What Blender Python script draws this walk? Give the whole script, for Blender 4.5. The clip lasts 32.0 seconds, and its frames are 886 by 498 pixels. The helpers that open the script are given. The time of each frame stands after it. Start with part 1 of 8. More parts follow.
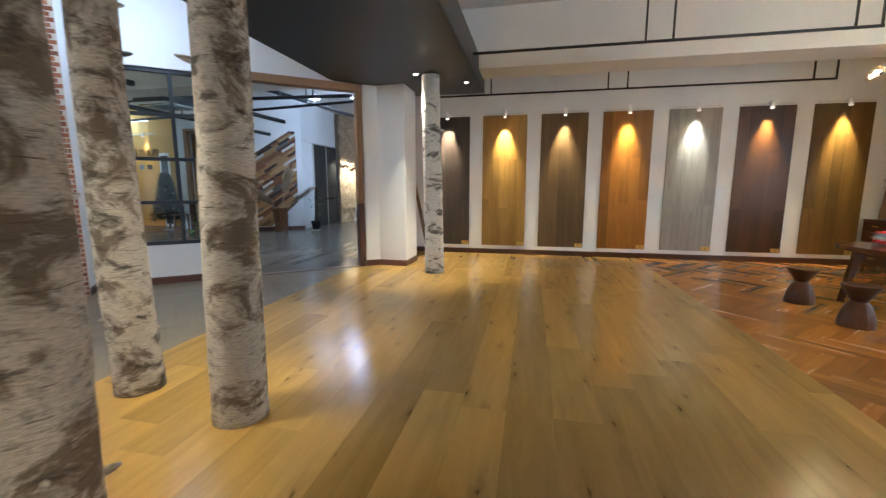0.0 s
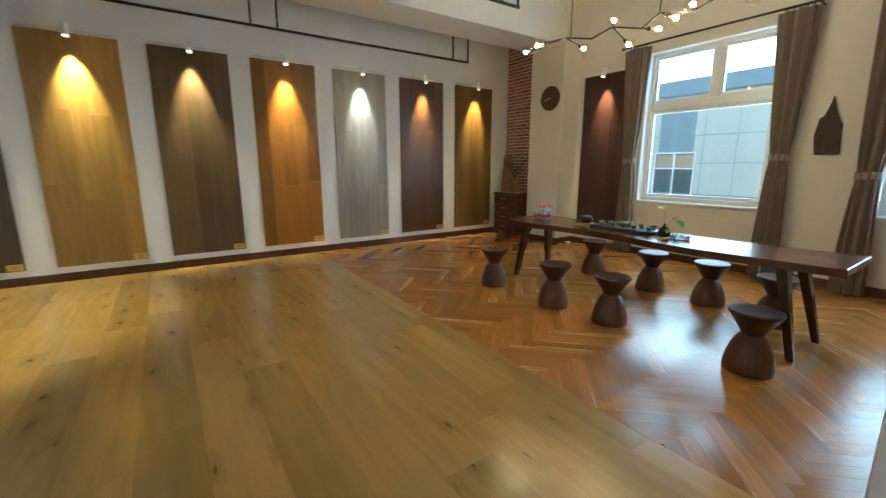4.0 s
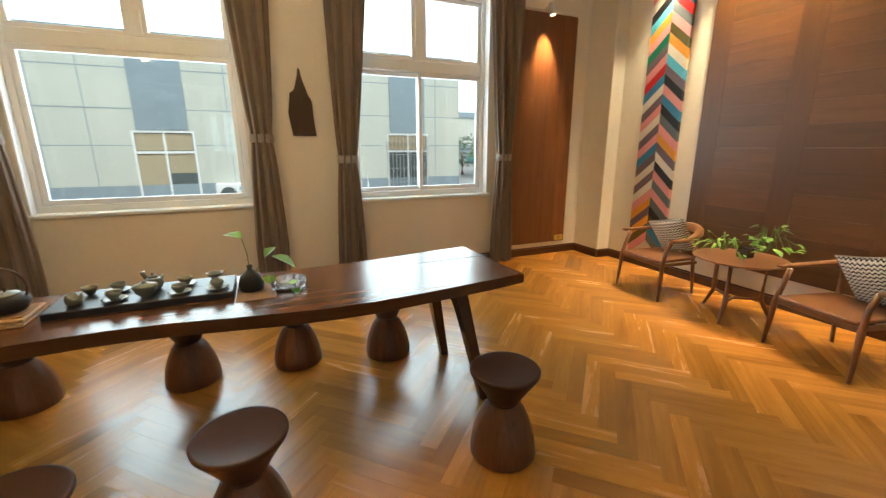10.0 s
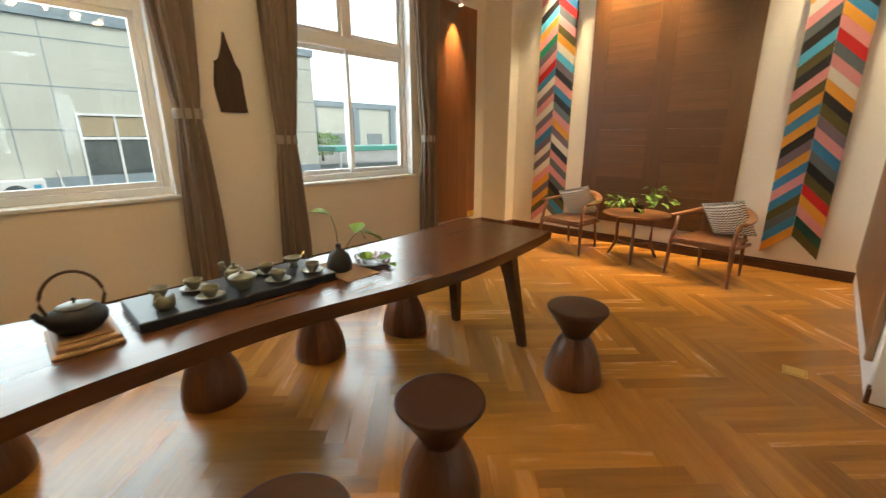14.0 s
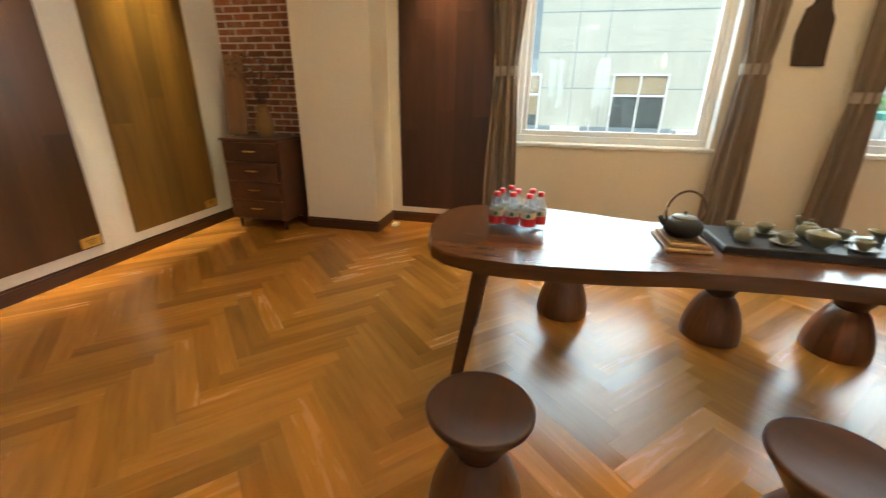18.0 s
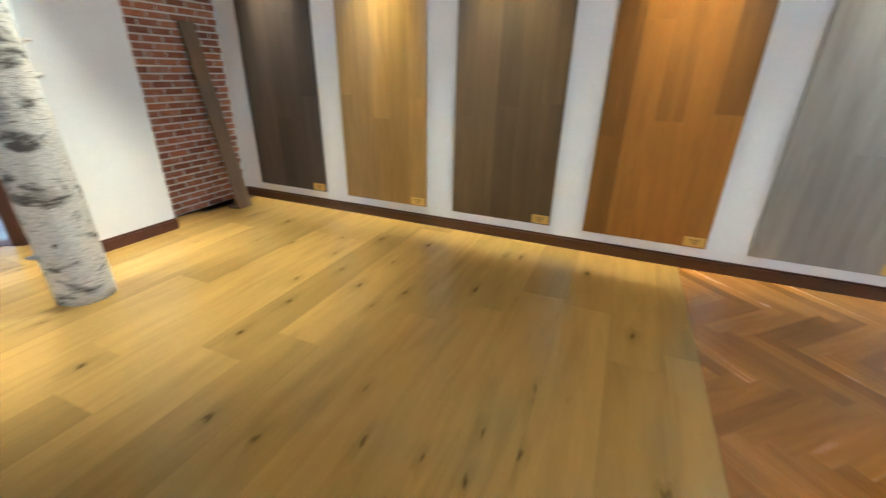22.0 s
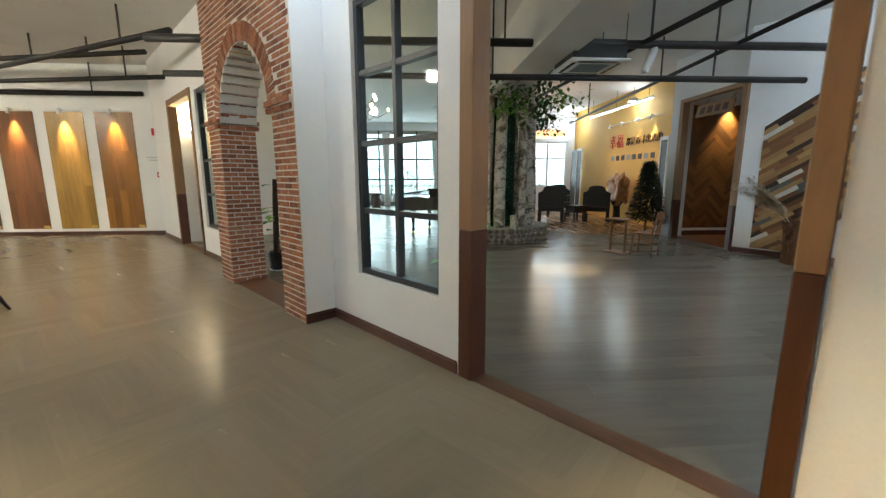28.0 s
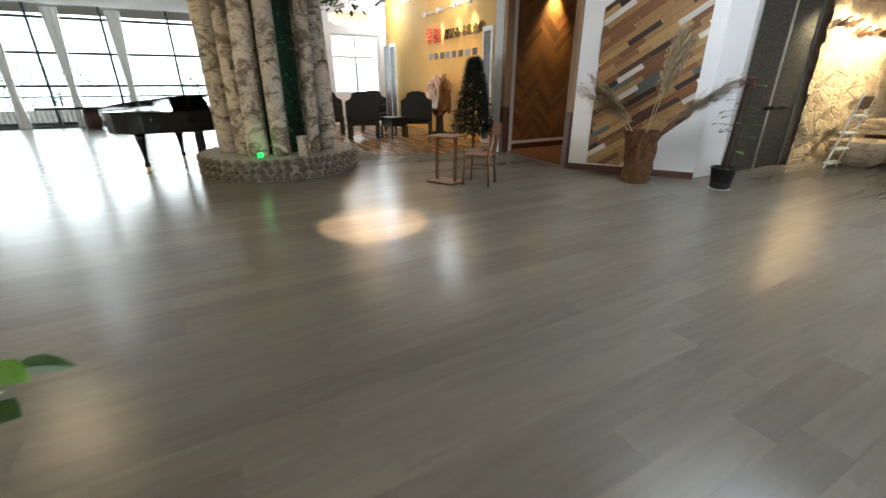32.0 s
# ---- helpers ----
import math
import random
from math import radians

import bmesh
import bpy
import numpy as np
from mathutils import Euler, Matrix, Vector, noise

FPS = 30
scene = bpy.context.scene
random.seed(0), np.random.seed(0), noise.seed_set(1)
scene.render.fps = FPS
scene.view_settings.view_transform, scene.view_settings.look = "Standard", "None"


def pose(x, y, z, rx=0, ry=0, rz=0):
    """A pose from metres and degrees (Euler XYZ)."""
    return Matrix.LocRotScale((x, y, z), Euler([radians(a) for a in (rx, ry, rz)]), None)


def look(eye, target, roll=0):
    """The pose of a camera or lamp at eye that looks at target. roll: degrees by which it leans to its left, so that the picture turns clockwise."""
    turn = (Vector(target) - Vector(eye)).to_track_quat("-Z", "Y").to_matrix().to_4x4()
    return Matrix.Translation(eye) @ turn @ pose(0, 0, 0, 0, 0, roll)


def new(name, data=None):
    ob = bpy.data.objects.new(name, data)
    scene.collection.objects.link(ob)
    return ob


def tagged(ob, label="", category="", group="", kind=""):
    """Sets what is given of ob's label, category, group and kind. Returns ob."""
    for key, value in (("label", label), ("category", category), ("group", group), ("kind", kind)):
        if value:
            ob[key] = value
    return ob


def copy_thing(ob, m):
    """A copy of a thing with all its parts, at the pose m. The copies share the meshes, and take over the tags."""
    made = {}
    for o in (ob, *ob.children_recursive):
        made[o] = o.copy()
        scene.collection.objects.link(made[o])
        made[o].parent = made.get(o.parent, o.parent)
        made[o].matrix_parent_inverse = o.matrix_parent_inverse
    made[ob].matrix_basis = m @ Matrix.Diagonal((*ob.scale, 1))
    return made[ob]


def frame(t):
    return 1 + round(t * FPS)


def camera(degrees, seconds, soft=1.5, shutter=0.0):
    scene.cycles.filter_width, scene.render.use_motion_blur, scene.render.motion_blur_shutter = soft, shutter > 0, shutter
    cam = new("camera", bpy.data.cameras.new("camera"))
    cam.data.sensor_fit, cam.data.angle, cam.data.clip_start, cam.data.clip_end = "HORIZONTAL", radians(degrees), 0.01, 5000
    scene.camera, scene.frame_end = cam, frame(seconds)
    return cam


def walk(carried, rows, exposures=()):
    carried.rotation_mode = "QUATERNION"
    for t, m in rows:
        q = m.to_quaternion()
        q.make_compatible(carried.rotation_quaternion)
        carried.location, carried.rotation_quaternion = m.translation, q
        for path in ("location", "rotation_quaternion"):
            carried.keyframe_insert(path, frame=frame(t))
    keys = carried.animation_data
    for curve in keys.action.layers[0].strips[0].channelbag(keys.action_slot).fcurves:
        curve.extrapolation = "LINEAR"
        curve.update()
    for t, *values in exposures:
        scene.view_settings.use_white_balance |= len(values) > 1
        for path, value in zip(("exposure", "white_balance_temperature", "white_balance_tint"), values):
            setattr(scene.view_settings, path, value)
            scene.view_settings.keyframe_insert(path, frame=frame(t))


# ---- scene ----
cam = camera(94.70, 32.0, 1.3, 0.5)
# seconds, place, yaw, pitch, roll
PATH = [
    (0, 0.072, 0.528, 1.424, 12.14, -8.54, -0.02),
    (0.5, 0.070, 0.819, 1.437, 8.81, -9.29, -0.05),
    (1, 0.079, 1.131, 1.447, 4.48, -10.24, 0.08),
    (1.5, 0.095, 1.405, 1.445, 0.22, -10.91, 0.16),
    (2, 0.131, 1.671, 1.427, -5.74, -11.10, 0.10),
    (2.5, 0.183, 1.923, 1.409, -12.85, -11.31, 0.02),
    (4.5, 0.260, 2.932, 1.402, -39.76, -11.72, -0.04),
    (5, 0.425, 3.081, 1.384, -44.86, -12.02, -0.03),
    (5.5, 0.583, 3.260, 1.372, -51.55, -12.15, -0.00),
    (6, 0.746, 3.449, 1.364, -59.57, -12.41, -0.10),
    (6.5, 0.934, 3.626, 1.363, -65.95, -12.49, -0.10),
    (7, 1.091, 3.803, 1.367, -70.83, -12.90, -0.12),
    (7.5, 1.265, 3.942, 1.365, -77.88, -13.22, -0.32),
    (8, 1.442, 4.060, 1.362, -85.11, -13.80, -0.46),
    (8.5, 1.592, 4.195, 1.365, -91.68, -13.82, -0.44),
    (9, 1.733, 4.357, 1.377, -98.39, -13.87, -0.34),
    (9.5, 1.879, 4.503, 1.400, -106.87, -13.86, -0.21),
    (10, 2.054, 4.652, 1.408, -113.47, -13.88, -0.10),
    (10.5, 2.193, 4.820, 1.413, -120.13, -13.89, -0.15),
    (11, 2.325, 5.016, 1.417, -127.46, -13.90, -0.23),
    (11.5, 2.469, 5.160, 1.416, -134.20, -14.09, -0.31),
    (12, 2.584, 5.271, 1.412, -137.77, -14.10, -0.36),
    (12.5, 2.587, 5.396, 1.389, -139.22, -14.13, -0.42),
    (13, 2.576, 5.532, 1.357, -139.48, -14.26, -0.40),
    (13.5, 2.596, 5.628, 1.335, -139.38, -14.77, -0.38),
    (15.5, 2.626, 5.942, 1.290, -116.64, -17.21, 0.80),
    (16, 2.619, 5.989, 1.283, -109.97, -18.10, 0.81),
    (16.5, 2.594, 6.042, 1.283, -102.63, -18.71, 0.78),
    (17, 2.554, 6.105, 1.284, -94.00, -19.26, 0.72),
    (17.5, 2.495, 6.186, 1.285, -85.73, -20.00, 0.87),
    (18, 2.438, 6.243, 1.288, -77.61, -20.81, 0.82),
    (18.5, 2.348, 6.283, 1.299, -67.82, -21.42, 0.99),
    (19, 2.271, 6.263, 1.313, -56.14, -21.41, 1.17),
    (19.5, 2.208, 6.230, 1.331, -43.56, -21.70, 1.36),
    (20, 2.141, 6.159, 1.354, -30.54, -22.06, 1.49),
    (20.5, 2.060, 6.074, 1.392, -15.16, -22.62, 1.17),
    (21, 1.952, 6.038, 1.410, -0.49, -23.26, 1.32),
    (21.5, 1.786, 5.988, 1.418, 11.66, -23.39, 1.41),
    (22, 1.594, 5.925, 1.418, 22.83, -23.65, 1.13),
    (22.5, 1.437, 5.864, 1.421, 33.38, -24.23, 0.77),
    (23, 1.254, 5.835, 1.445, 44.71, -24.85, 0.82),
    (23.5, 1.046, 5.814, 1.455, 56.37, -25.16, 0.56),
    (24, 0.816, 5.757, 1.472, 67.02, -25.93, 0.07),
    (24.5, 0.532, 5.681, 1.504, 72.72, -27.23, -0.09),
    (26.5, -0.647, 5.761, 1.456, 84.60, -25.77, 0.14),
    (27, -0.903, 5.773, 1.517, 84.97, -22.02, 0.09),
    (27.5, -1.145, 5.782, 1.551, 85.49, -14.51, -0.02),
    (28, -1.443, 5.852, 1.530, 85.52, -10.01, -0.08),
    (28.5, -1.805, 6.001, 1.477, 85.53, -9.56, -0.10),
    (29, -2.150, 6.095, 1.435, 85.37, -9.80, -0.08),
    (29.5, -2.503, 6.191, 1.396, 83.77, -14.00, -0.03),
    (30, -2.801, 6.383, 1.377, 80.68, -20.45, -0.07),
    (30.5, -3.045, 6.566, 1.411, 77.93, -21.72, -0.24),
    (31, -3.360, 6.750, 1.419, 73.06, -21.80, -0.31),
    (31.5, -3.647, 6.913, 1.404, 66.49, -21.83, -0.36),
    (32, -3.929, 7.080, 1.379, 61.85, -21.86, -0.22),
]
EXPOSE = [(0.0, 0.95, 5050, 8), (1.0, 1.2, 5000, 6), (2.0, 1.3, 4700, 6), (2.5, 1.2, 4700, 5), (4.7, 0.6, 5000, -3), (6.0, 0.65, 5300, 0), (7.0, 0.7, 5700, 3), (8.0, 0.85, 5800, 4), (10.0, 0.75, 6200, 8), (13.5, 0.65, 6500, 10), (16.0, 1.1, 6300, 10), (17.0, 1.1, 6300, 10), (19.0, 1.2, 5600, 3), (20.0, 1.35, 5000, 0), (21.0, 1.4, 4700, 3), (22.0, 1.2, 4600, 2), (24.0, 0.74, 4750, 0), (27.0, 0.7, 4900, -2), (28.0, 1.0, 6000, 2), (29.0, 1.3, 6500, 5), (30.0, 1.5, 6500, 6), (31.0, 1.55, 6500, 8), (32.0, 1.55, 6500, 8)]
walk(cam, [(t, pose(x, y, z, 90 + pitch, 0, yaw) @ pose(0, 0, 0, 0, 0, roll)) for t, x, y, z, yaw, pitch, roll in PATH], exposures=EXPOSE)


# ---------- world and daylight ----------
world = bpy.data.worlds.new("sky")
scene.world = world
world.use_nodes = True
wt = world.node_tree
sky = wt.nodes.new("ShaderNodeTexSky")
sky.sky_type, sky.sun_disc = "NISHITA", False
sky.sun_elevation, sky.sun_rotation = radians(50), radians(-105)
sky.air_density, sky.dust_density = 1.0, 6.0
wt.nodes["Background"].inputs["Strength"].default_value = 0.12
wt.links.new(sky.outputs[0], wt.nodes["Background"].inputs["Color"])
sun = new("sun", bpy.data.lights.new("sun", "SUN"))
sun.data.energy, sun.data.angle, sun.data.color = 0.8, radians(30), (1.0, 0.97, 0.93)
sun.matrix_world = look((-24, -6, 30), (0, 0, 0))


def area_lamp(name, eye, target, sx, sy, watts, colour):
    d = bpy.data.lights.new(name, "AREA")
    d.shape, d.size, d.size_y, d.energy, d.color = "RECTANGLE", sx, sy, watts, colour
    ob = new(name, d)
    ob.matrix_world = look(eye, target)
    return ob


def spot_lamp(name, eye, target, watts, colour, degrees=60, blend=0.8, size=0.03):
    d = bpy.data.lights.new(name, "SPOT")
    d.energy, d.color, d.spot_size, d.spot_blend, d.shadow_soft_size = watts, colour, radians(degrees), blend, size
    ob = new(name, d)
    ob.matrix_world = look(eye, target)
    return ob


def point_lamp(name, eye, watts, colour, size=0.05):
    d = bpy.data.lights.new(name, "POINT")
    d.energy, d.color, d.shadow_soft_size = watts, colour, size
    ob = new(name, d)
    ob.location = eye
    return ob


DAY = (0.86, 0.95, 1.0)
WARM = (1.0, 0.68, 0.3)
WARM2 = (1.0, 0.8, 0.48)
# daylight in the two windows of the tea room and in the far glass front
area_lamp("window_daylight", (6.85, 5.6, 2.0), (0, 5.6, 1.2), 1.7, 2.1, 46, DAY)
area_lamp("window_daylight", (6.85, 2.94, 2.0), (0, 2.94, 1.2), 1.6, 2.1, 46, DAY)
area_lamp("window_daylight", (-23.85, 3.0, 2.1), (0, 3.0, 1.0), 12.0, 3.4, 245, DAY)
area_lamp("window_daylight", (-19.95, 12.1, 2.1), (-6, 11, 1.0), 1.6, 1.8, 14, DAY)


# ---------- materials ----------
def mat(name, colour=(0.8, 0.8, 0.8), rough=0.5, metal=0.0, spec=0.5):
    m = bpy.data.materials.new(name)
    m.use_nodes = True
    b = m.node_tree.nodes["Principled BSDF"]
    b.inputs["Base Color"].default_value = (*colour, 1)
    b.inputs["Roughness"].default_value = rough
    b.inputs["Metallic"].default_value = metal
    b.inputs["Specular IOR Level"].default_value = spec
    return m


class Nodes:
    """Short hand for a material's node tree."""

    def __init__(self, m):
        self.t = m.node_tree
        self.b = self.t.nodes["Principled BSDF"]

    def add(self, kind, **props):
        n = self.t.nodes.new(kind)
        for k, v in props.items():
            if k in n.inputs:
                n.inputs[k].default_value = v
        return n

    def link(self, a, b):
        self.t.links.new(a, b)

    def coord(self, scale=(1, 1, 1), random_shift=0.0):
        c = self.add("ShaderNodeTexCoord")
        mp = self.add("ShaderNodeMapping")
        mp.inputs["Scale"].default_value = scale
        self.link(c.outputs["Object"], mp.inputs["Vector"])
        if random_shift:
            o = self.add("ShaderNodeObjectInfo")
            mul = self.add("ShaderNodeMath")
            mul.operation = "MULTIPLY"
            mul.inputs[1].default_value = random_shift
            self.link(o.outputs["Random"], mul.inputs[0])
            self.link(mul.outputs[0], mp.inputs["Location"])
        return mp.outputs[0]

    def noise(self, vec, scale, detail=4, rough=0.55, dist=0.0):
        n = self.add("ShaderNodeTexNoise", Scale=scale, Detail=detail, Roughness=rough, Distortion=dist)
        self.link(vec, n.inputs["Vector"])
        return n.outputs["Fac"]

    def ramp(self, fac, stops):
        r = self.add("ShaderNodeValToRGB")
        e = r.color_ramp.elements
        while len(e) < len(stops):
            e.new(0.5)
        for el, (p, c) in zip(e, stops):
            el.position, el.color = p, (*c, 1)
        self.link(fac, r.inputs[0])
        return r.outputs[0]

    def mix(self, fac, a, b, mode="MIX"):
        n = self.add("ShaderNodeMix")
        n.data_type, n.blend_type = "RGBA", mode
        for s, v in ((0, fac), (6, a), (7, b)):
            if isinstance(v, (int, float)):
                n.inputs[s].default_value = v
            elif isinstance(v, tuple):
                n.inputs[s].default_value = (*v, 1)
            else:
                self.link(v, n.inputs[s])
        return n.outputs[2]

    def base(self, c):
        self.link(c, self.b.inputs["Base Color"])

    def rough(self, fac, lo, hi):
        n = self.add("ShaderNodeMapRange")
        n.inputs["To Min"].default_value, n.inputs["To Max"].default_value = lo, hi
        self.link(fac, n.inputs["Value"])
        self.link(n.outputs[0], self.b.inputs["Roughness"])

    def bump(self, fac, strength=0.2, dist=0.01):
        n = self.add("ShaderNodeBump", Strength=strength, Distance=dist)
        self.link(fac, n.inputs["Height"])
        self.link(n.outputs[0], self.b.inputs["Normal"])

    def random(self):
        return self.add("ShaderNodeObjectInfo").outputs["Random"]

    def island(self):
        return self.add("ShaderNodeNewGeometry").outputs["Random Per Island"]


def mul(c, k):
    return tuple(min(1.0, x * k) for x in c)


def wood(name, colour, contrast=0.35, rough=(0.3, 0.5), scale=1.0, grain=(1.0, 14.0, 14.0), vary=0.25, knots=0.0, island=False, bump=0.06, spec=0.5, sheen=0.0, patchy=0.0):
    """Wood with its grain along the object's own x; sheen spreads the gloss across the grain, patchy varies it from piece to piece."""
    m = mat(name, colour, 0.4, 0.0, spec)
    n = Nodes(m)
    v = n.coord(mul_vec(grain, scale), 37.0)
    if island:
        shift = n.add("ShaderNodeVectorMath")
        shift.operation = "MULTIPLY_ADD"
        comb = n.add("ShaderNodeCombineXYZ")
        isl = n.island()
        for i in range(3):
            n.link(isl, comb.inputs[i])
        n.link(comb.outputs[0], shift.inputs[0])
        shift.inputs[1].default_value = (41.0, 23.0, 17.0)
        n.link(v, shift.inputs[2])
        v = shift.outputs[0]
    fine = n.noise(v, 2.2, 8, 0.62, 0.6)
    wide = n.noise(v, 0.55, 3, 0.5, 1.2)
    c = n.ramp(fine, [(0.25, mul(colour, 1 - contrast)), (0.55, colour), (0.8, mul(colour, 1 + contrast * 0.6))])
    c = n.mix(n.ramp(wide, [(0.3, (0.55, 0.55, 0.55)), (0.7, (1, 1, 1))]), mul(colour, 1 - contrast * 0.8), c)
    rnd = n.island() if island else n.random()
    c = n.mix(1.0, c, n.ramp(rnd, [(0.0, (1 - vary,) * 3), (0.5, (1, 1, 1)), (1.0, (1 + vary, 1 + vary * 0.9, 1 + vary * 0.7))]), "MULTIPLY")
    if knots:
        kv = n.mix(0.13, n.coord((0.7, 2.0, 1.0), 91.0), n.add("ShaderNodeTexNoise", Scale=9.0).outputs["Color"], "ADD")
        vo = n.add("ShaderNodeTexVoronoi", Scale=knots)
        vo.voronoi_dimensions = "2D"
        n.link(kv, vo.inputs["Vector"])
        far = n.add("ShaderNodeMath")
        far.operation = "DIVIDE"
        size = n.add("ShaderNodeMapRange")
        size.inputs["To Min"].default_value, size.inputs["To Max"].default_value = 0.4, 2.2
        n.link(vo.outputs["Color"], size.inputs["Value"])
        n.link(vo.outputs["Distance"], far.inputs[0])
        n.link(size.outputs[0], far.inputs[1])
        k = n.ramp(far.outputs[0], [(0.0, (1, 1, 1)), (0.025, (0.75, 0.75, 0.75)), (0.05, (0.25, 0.25, 0.25)), (0.22, (0, 0, 0))])
        gate = n.ramp(vo.outputs["Color"], [(0.69, (0, 0, 0)), (0.75, (1, 1, 1))])
        c = n.mix(n.mix(1.0, k, gate, "MULTIPLY"), c, mul(colour, 0.22))
    n.base(c)
    if patchy:
        gloss = n.add("ShaderNodeMath")
        gloss.operation = "MULTIPLY_ADD"
        gloss.inputs[1].default_value = patchy
        n.link(rnd, gloss.inputs[0])
        n.link(fine, gloss.inputs[2])
        n.rough(gloss.outputs[0], *rough)
    else:
        n.rough(fine, *rough)
    if bump:
        n.bump(fine, bump, 0.004)
    if sheen:
        across = n.add("ShaderNodeVectorTransform")
        across.vector_type, across.convert_from, across.convert_to = "VECTOR", "OBJECT", "WORLD"
        across.inputs[0].default_value = (0.0, 1.0, 0.0)
        n.link(across.outputs[0], n.b.inputs["Tangent"])
        n.b.inputs["Anisotropic"].default_value = sheen
    return m


def mul_vec(v, k):
    return tuple(a * k for a in v)


def speckled(name, colour, rough=0.7, scale=30.0, amount=0.12, bump=0.1, stain=0.08, metal=0.0, spec=0.4):
    """A plain surface with fine grain and faint wide stains."""
    m = mat(name, colour, rough, metal, spec)
    n = Nodes(m)
    v = n.coord()
    f = n.noise(v, scale, 5, 0.6)
    w = n.noise(v, 0.9, 4, 0.6)
    c = n.ramp(f, [(0.3, mul(colour, 1 - amount)), (0.7, mul(colour, 1 + amount * 0.5))])
    c = n.mix(1.0, c, n.ramp(w, [(0.3, (1 - stain,) * 3), (0.65, (1, 1, 1))]), "MULTIPLY")
    n.base(c)
    n.rough(f, max(0.0, rough - 0.08), min(1.0, rough + 0.08))
    if bump:
        n.bump(f, bump, 0.003)
    return m


def glowing(name, colour, strength):
    m = mat(name, colour, 0.4)
    b = m.node_tree.nodes["Principled BSDF"]
    b.inputs["Emission Color"].default_value = (*colour, 1)
    b.inputs["Emission Strength"].default_value = strength
    return m


def clear_glass(name, tint=(1, 1, 1), rough=0.0):
    m = mat(name, tint, rough)
    b = m.node_tree.nodes["Principled BSDF"]
    b.inputs["Transmission Weight"].default_value = 1.0
    b.inputs["IOR"].default_value = 1.45
    return m


def thin_pane(name, tint=(0.93, 0.98, 0.97)):
    """Window glass: straight see-through with a weak mirror on top."""
    m = bpy.data.materials.new(name)
    m.use_nodes = True
    t = m.node_tree
    t.nodes.remove(t.nodes["Principled BSDF"])
    clear = t.nodes.new("ShaderNodeBsdfTransparent")
    clear.inputs[0].default_value = (*tint, 1)
    gloss = t.nodes.new("ShaderNodeBsdfGlossy")
    gloss.inputs["Roughness"].default_value = 0.02
    lw = t.nodes.new("ShaderNodeLayerWeight")
    lw.inputs[0].default_value = 0.5
    pw = t.nodes.new("ShaderNodeMath")
    pw.operation = "POWER"
    pw.inputs[1].default_value = 4.0
    t.links.new(lw.outputs["Facing"], pw.inputs[0])
    fr = t.nodes.new("ShaderNodeMath")
    fr.operation = "MULTIPLY_ADD"
    fr.inputs[1].default_value, fr.inputs[2].default_value = 0.6, 0.03
    t.links.new(pw.outputs[0], fr.inputs[0])
    mx = t.nodes.new("ShaderNodeMixShader")
    t.links.new(fr.outputs[0], mx.inputs[0])
    t.links.new(clear.outputs[0], mx.inputs[1])
    t.links.new(gloss.outputs[0], mx.inputs[2])
    t.links.new(mx.outputs[0], t.nodes["Material Output"].inputs["Surface"])
    return m


WHITE = speckled("wall_paint", (0.83, 0.83, 0.84), 0.75, 55, 0.03, 0.12, 0.05)
CREAM = speckled("cream_paint", (0.74, 0.69, 0.6), 0.75, 55, 0.03, 0.12, 0.05)
CEIL = speckled("ceiling_paint", (0.7, 0.69, 0.66), 0.85, 40, 0.04, 0.1, 0.08)
BLACKP = speckled("black_ceiling_paint", (0.018, 0.018, 0.02), 0.35, 40, 0.2, 0.05)
PIPE = speckled("black_pipe_paint", (0.02, 0.018, 0.018), 0.5, 60, 0.3, 0.05)
SKIRT = wood("dark_skirting_wood", (0.075, 0.026, 0.011), 0.4, (0.25, 0.4))
SKIRT2 = wood("red_brown_skirting_wood", (0.09, 0.035, 0.024), 0.4, (0.3, 0.45))
OAK = wood("oak_plank", (0.46, 0.282, 0.066), 0.24, (0.13, 0.24), 1.0, (0.6, 5, 5), 0.2, 3.4, bump=0.025, spec=0.5, sheen=0.3, patchy=0.3)
PARQ = wood("merbau_parquet", (0.42, 0.185, 0.028), 0.34, (0.15, 0.28), 1.0, (0.9, 9, 9), 0.27, spec=0.55, sheen=0.75, patchy=0.4)
PARQI = wood("merbau_parquet_joined", (0.42, 0.185, 0.028), 0.34, (0.15, 0.28), 1.0, (0.9, 9, 9), 0.27, spec=0.55, sheen=0.75, patchy=0.4, island=True)
GREY = wood("grey_plank", (0.195, 0.176, 0.143), 0.2, (0.2, 0.27), 1.0, (0.8, 9, 9), 0.1, bump=0.03, spec=0.4, sheen=0.3, patchy=0.4)
GREYI = wood("grey_plank_joined", (0.195, 0.176, 0.143), 0.2, (0.2, 0.27), 1.0, (0.8, 9, 9), 0.1, bump=0.03, spec=0.4, sheen=0.3, patchy=0.4, island=True)
GREYW = wood("wide_hall_plank", (0.265, 0.22, 0.152), 0.1, (0.17, 0.28), 1.0, (0.8, 10, 10), 0.05, bump=0.03, spec=0.35, sheen=0.3, patchy=0.3)
GREYWI = wood("wide_hall_plank_joined", (0.265, 0.22, 0.152), 0.1, (0.17, 0.28), 1.0, (0.8, 10, 10), 0.05, bump=0.03, spec=0.35, sheen=0.3, patchy=0.3, island=True)
UNDER = speckled("floor_joint", (0.03, 0.02, 0.012), 0.8)
TABLEW = wood("table_walnut", (0.085, 0.034, 0.014), 0.4, (0.14, 0.22), 0.8, (1.0, 9, 9), 0.1)
STOOLW = wood("stool_walnut", (0.14, 0.055, 0.022), 0.5, (0.3, 0.42), 1.2, (14, 14, 1.0), 0.34)
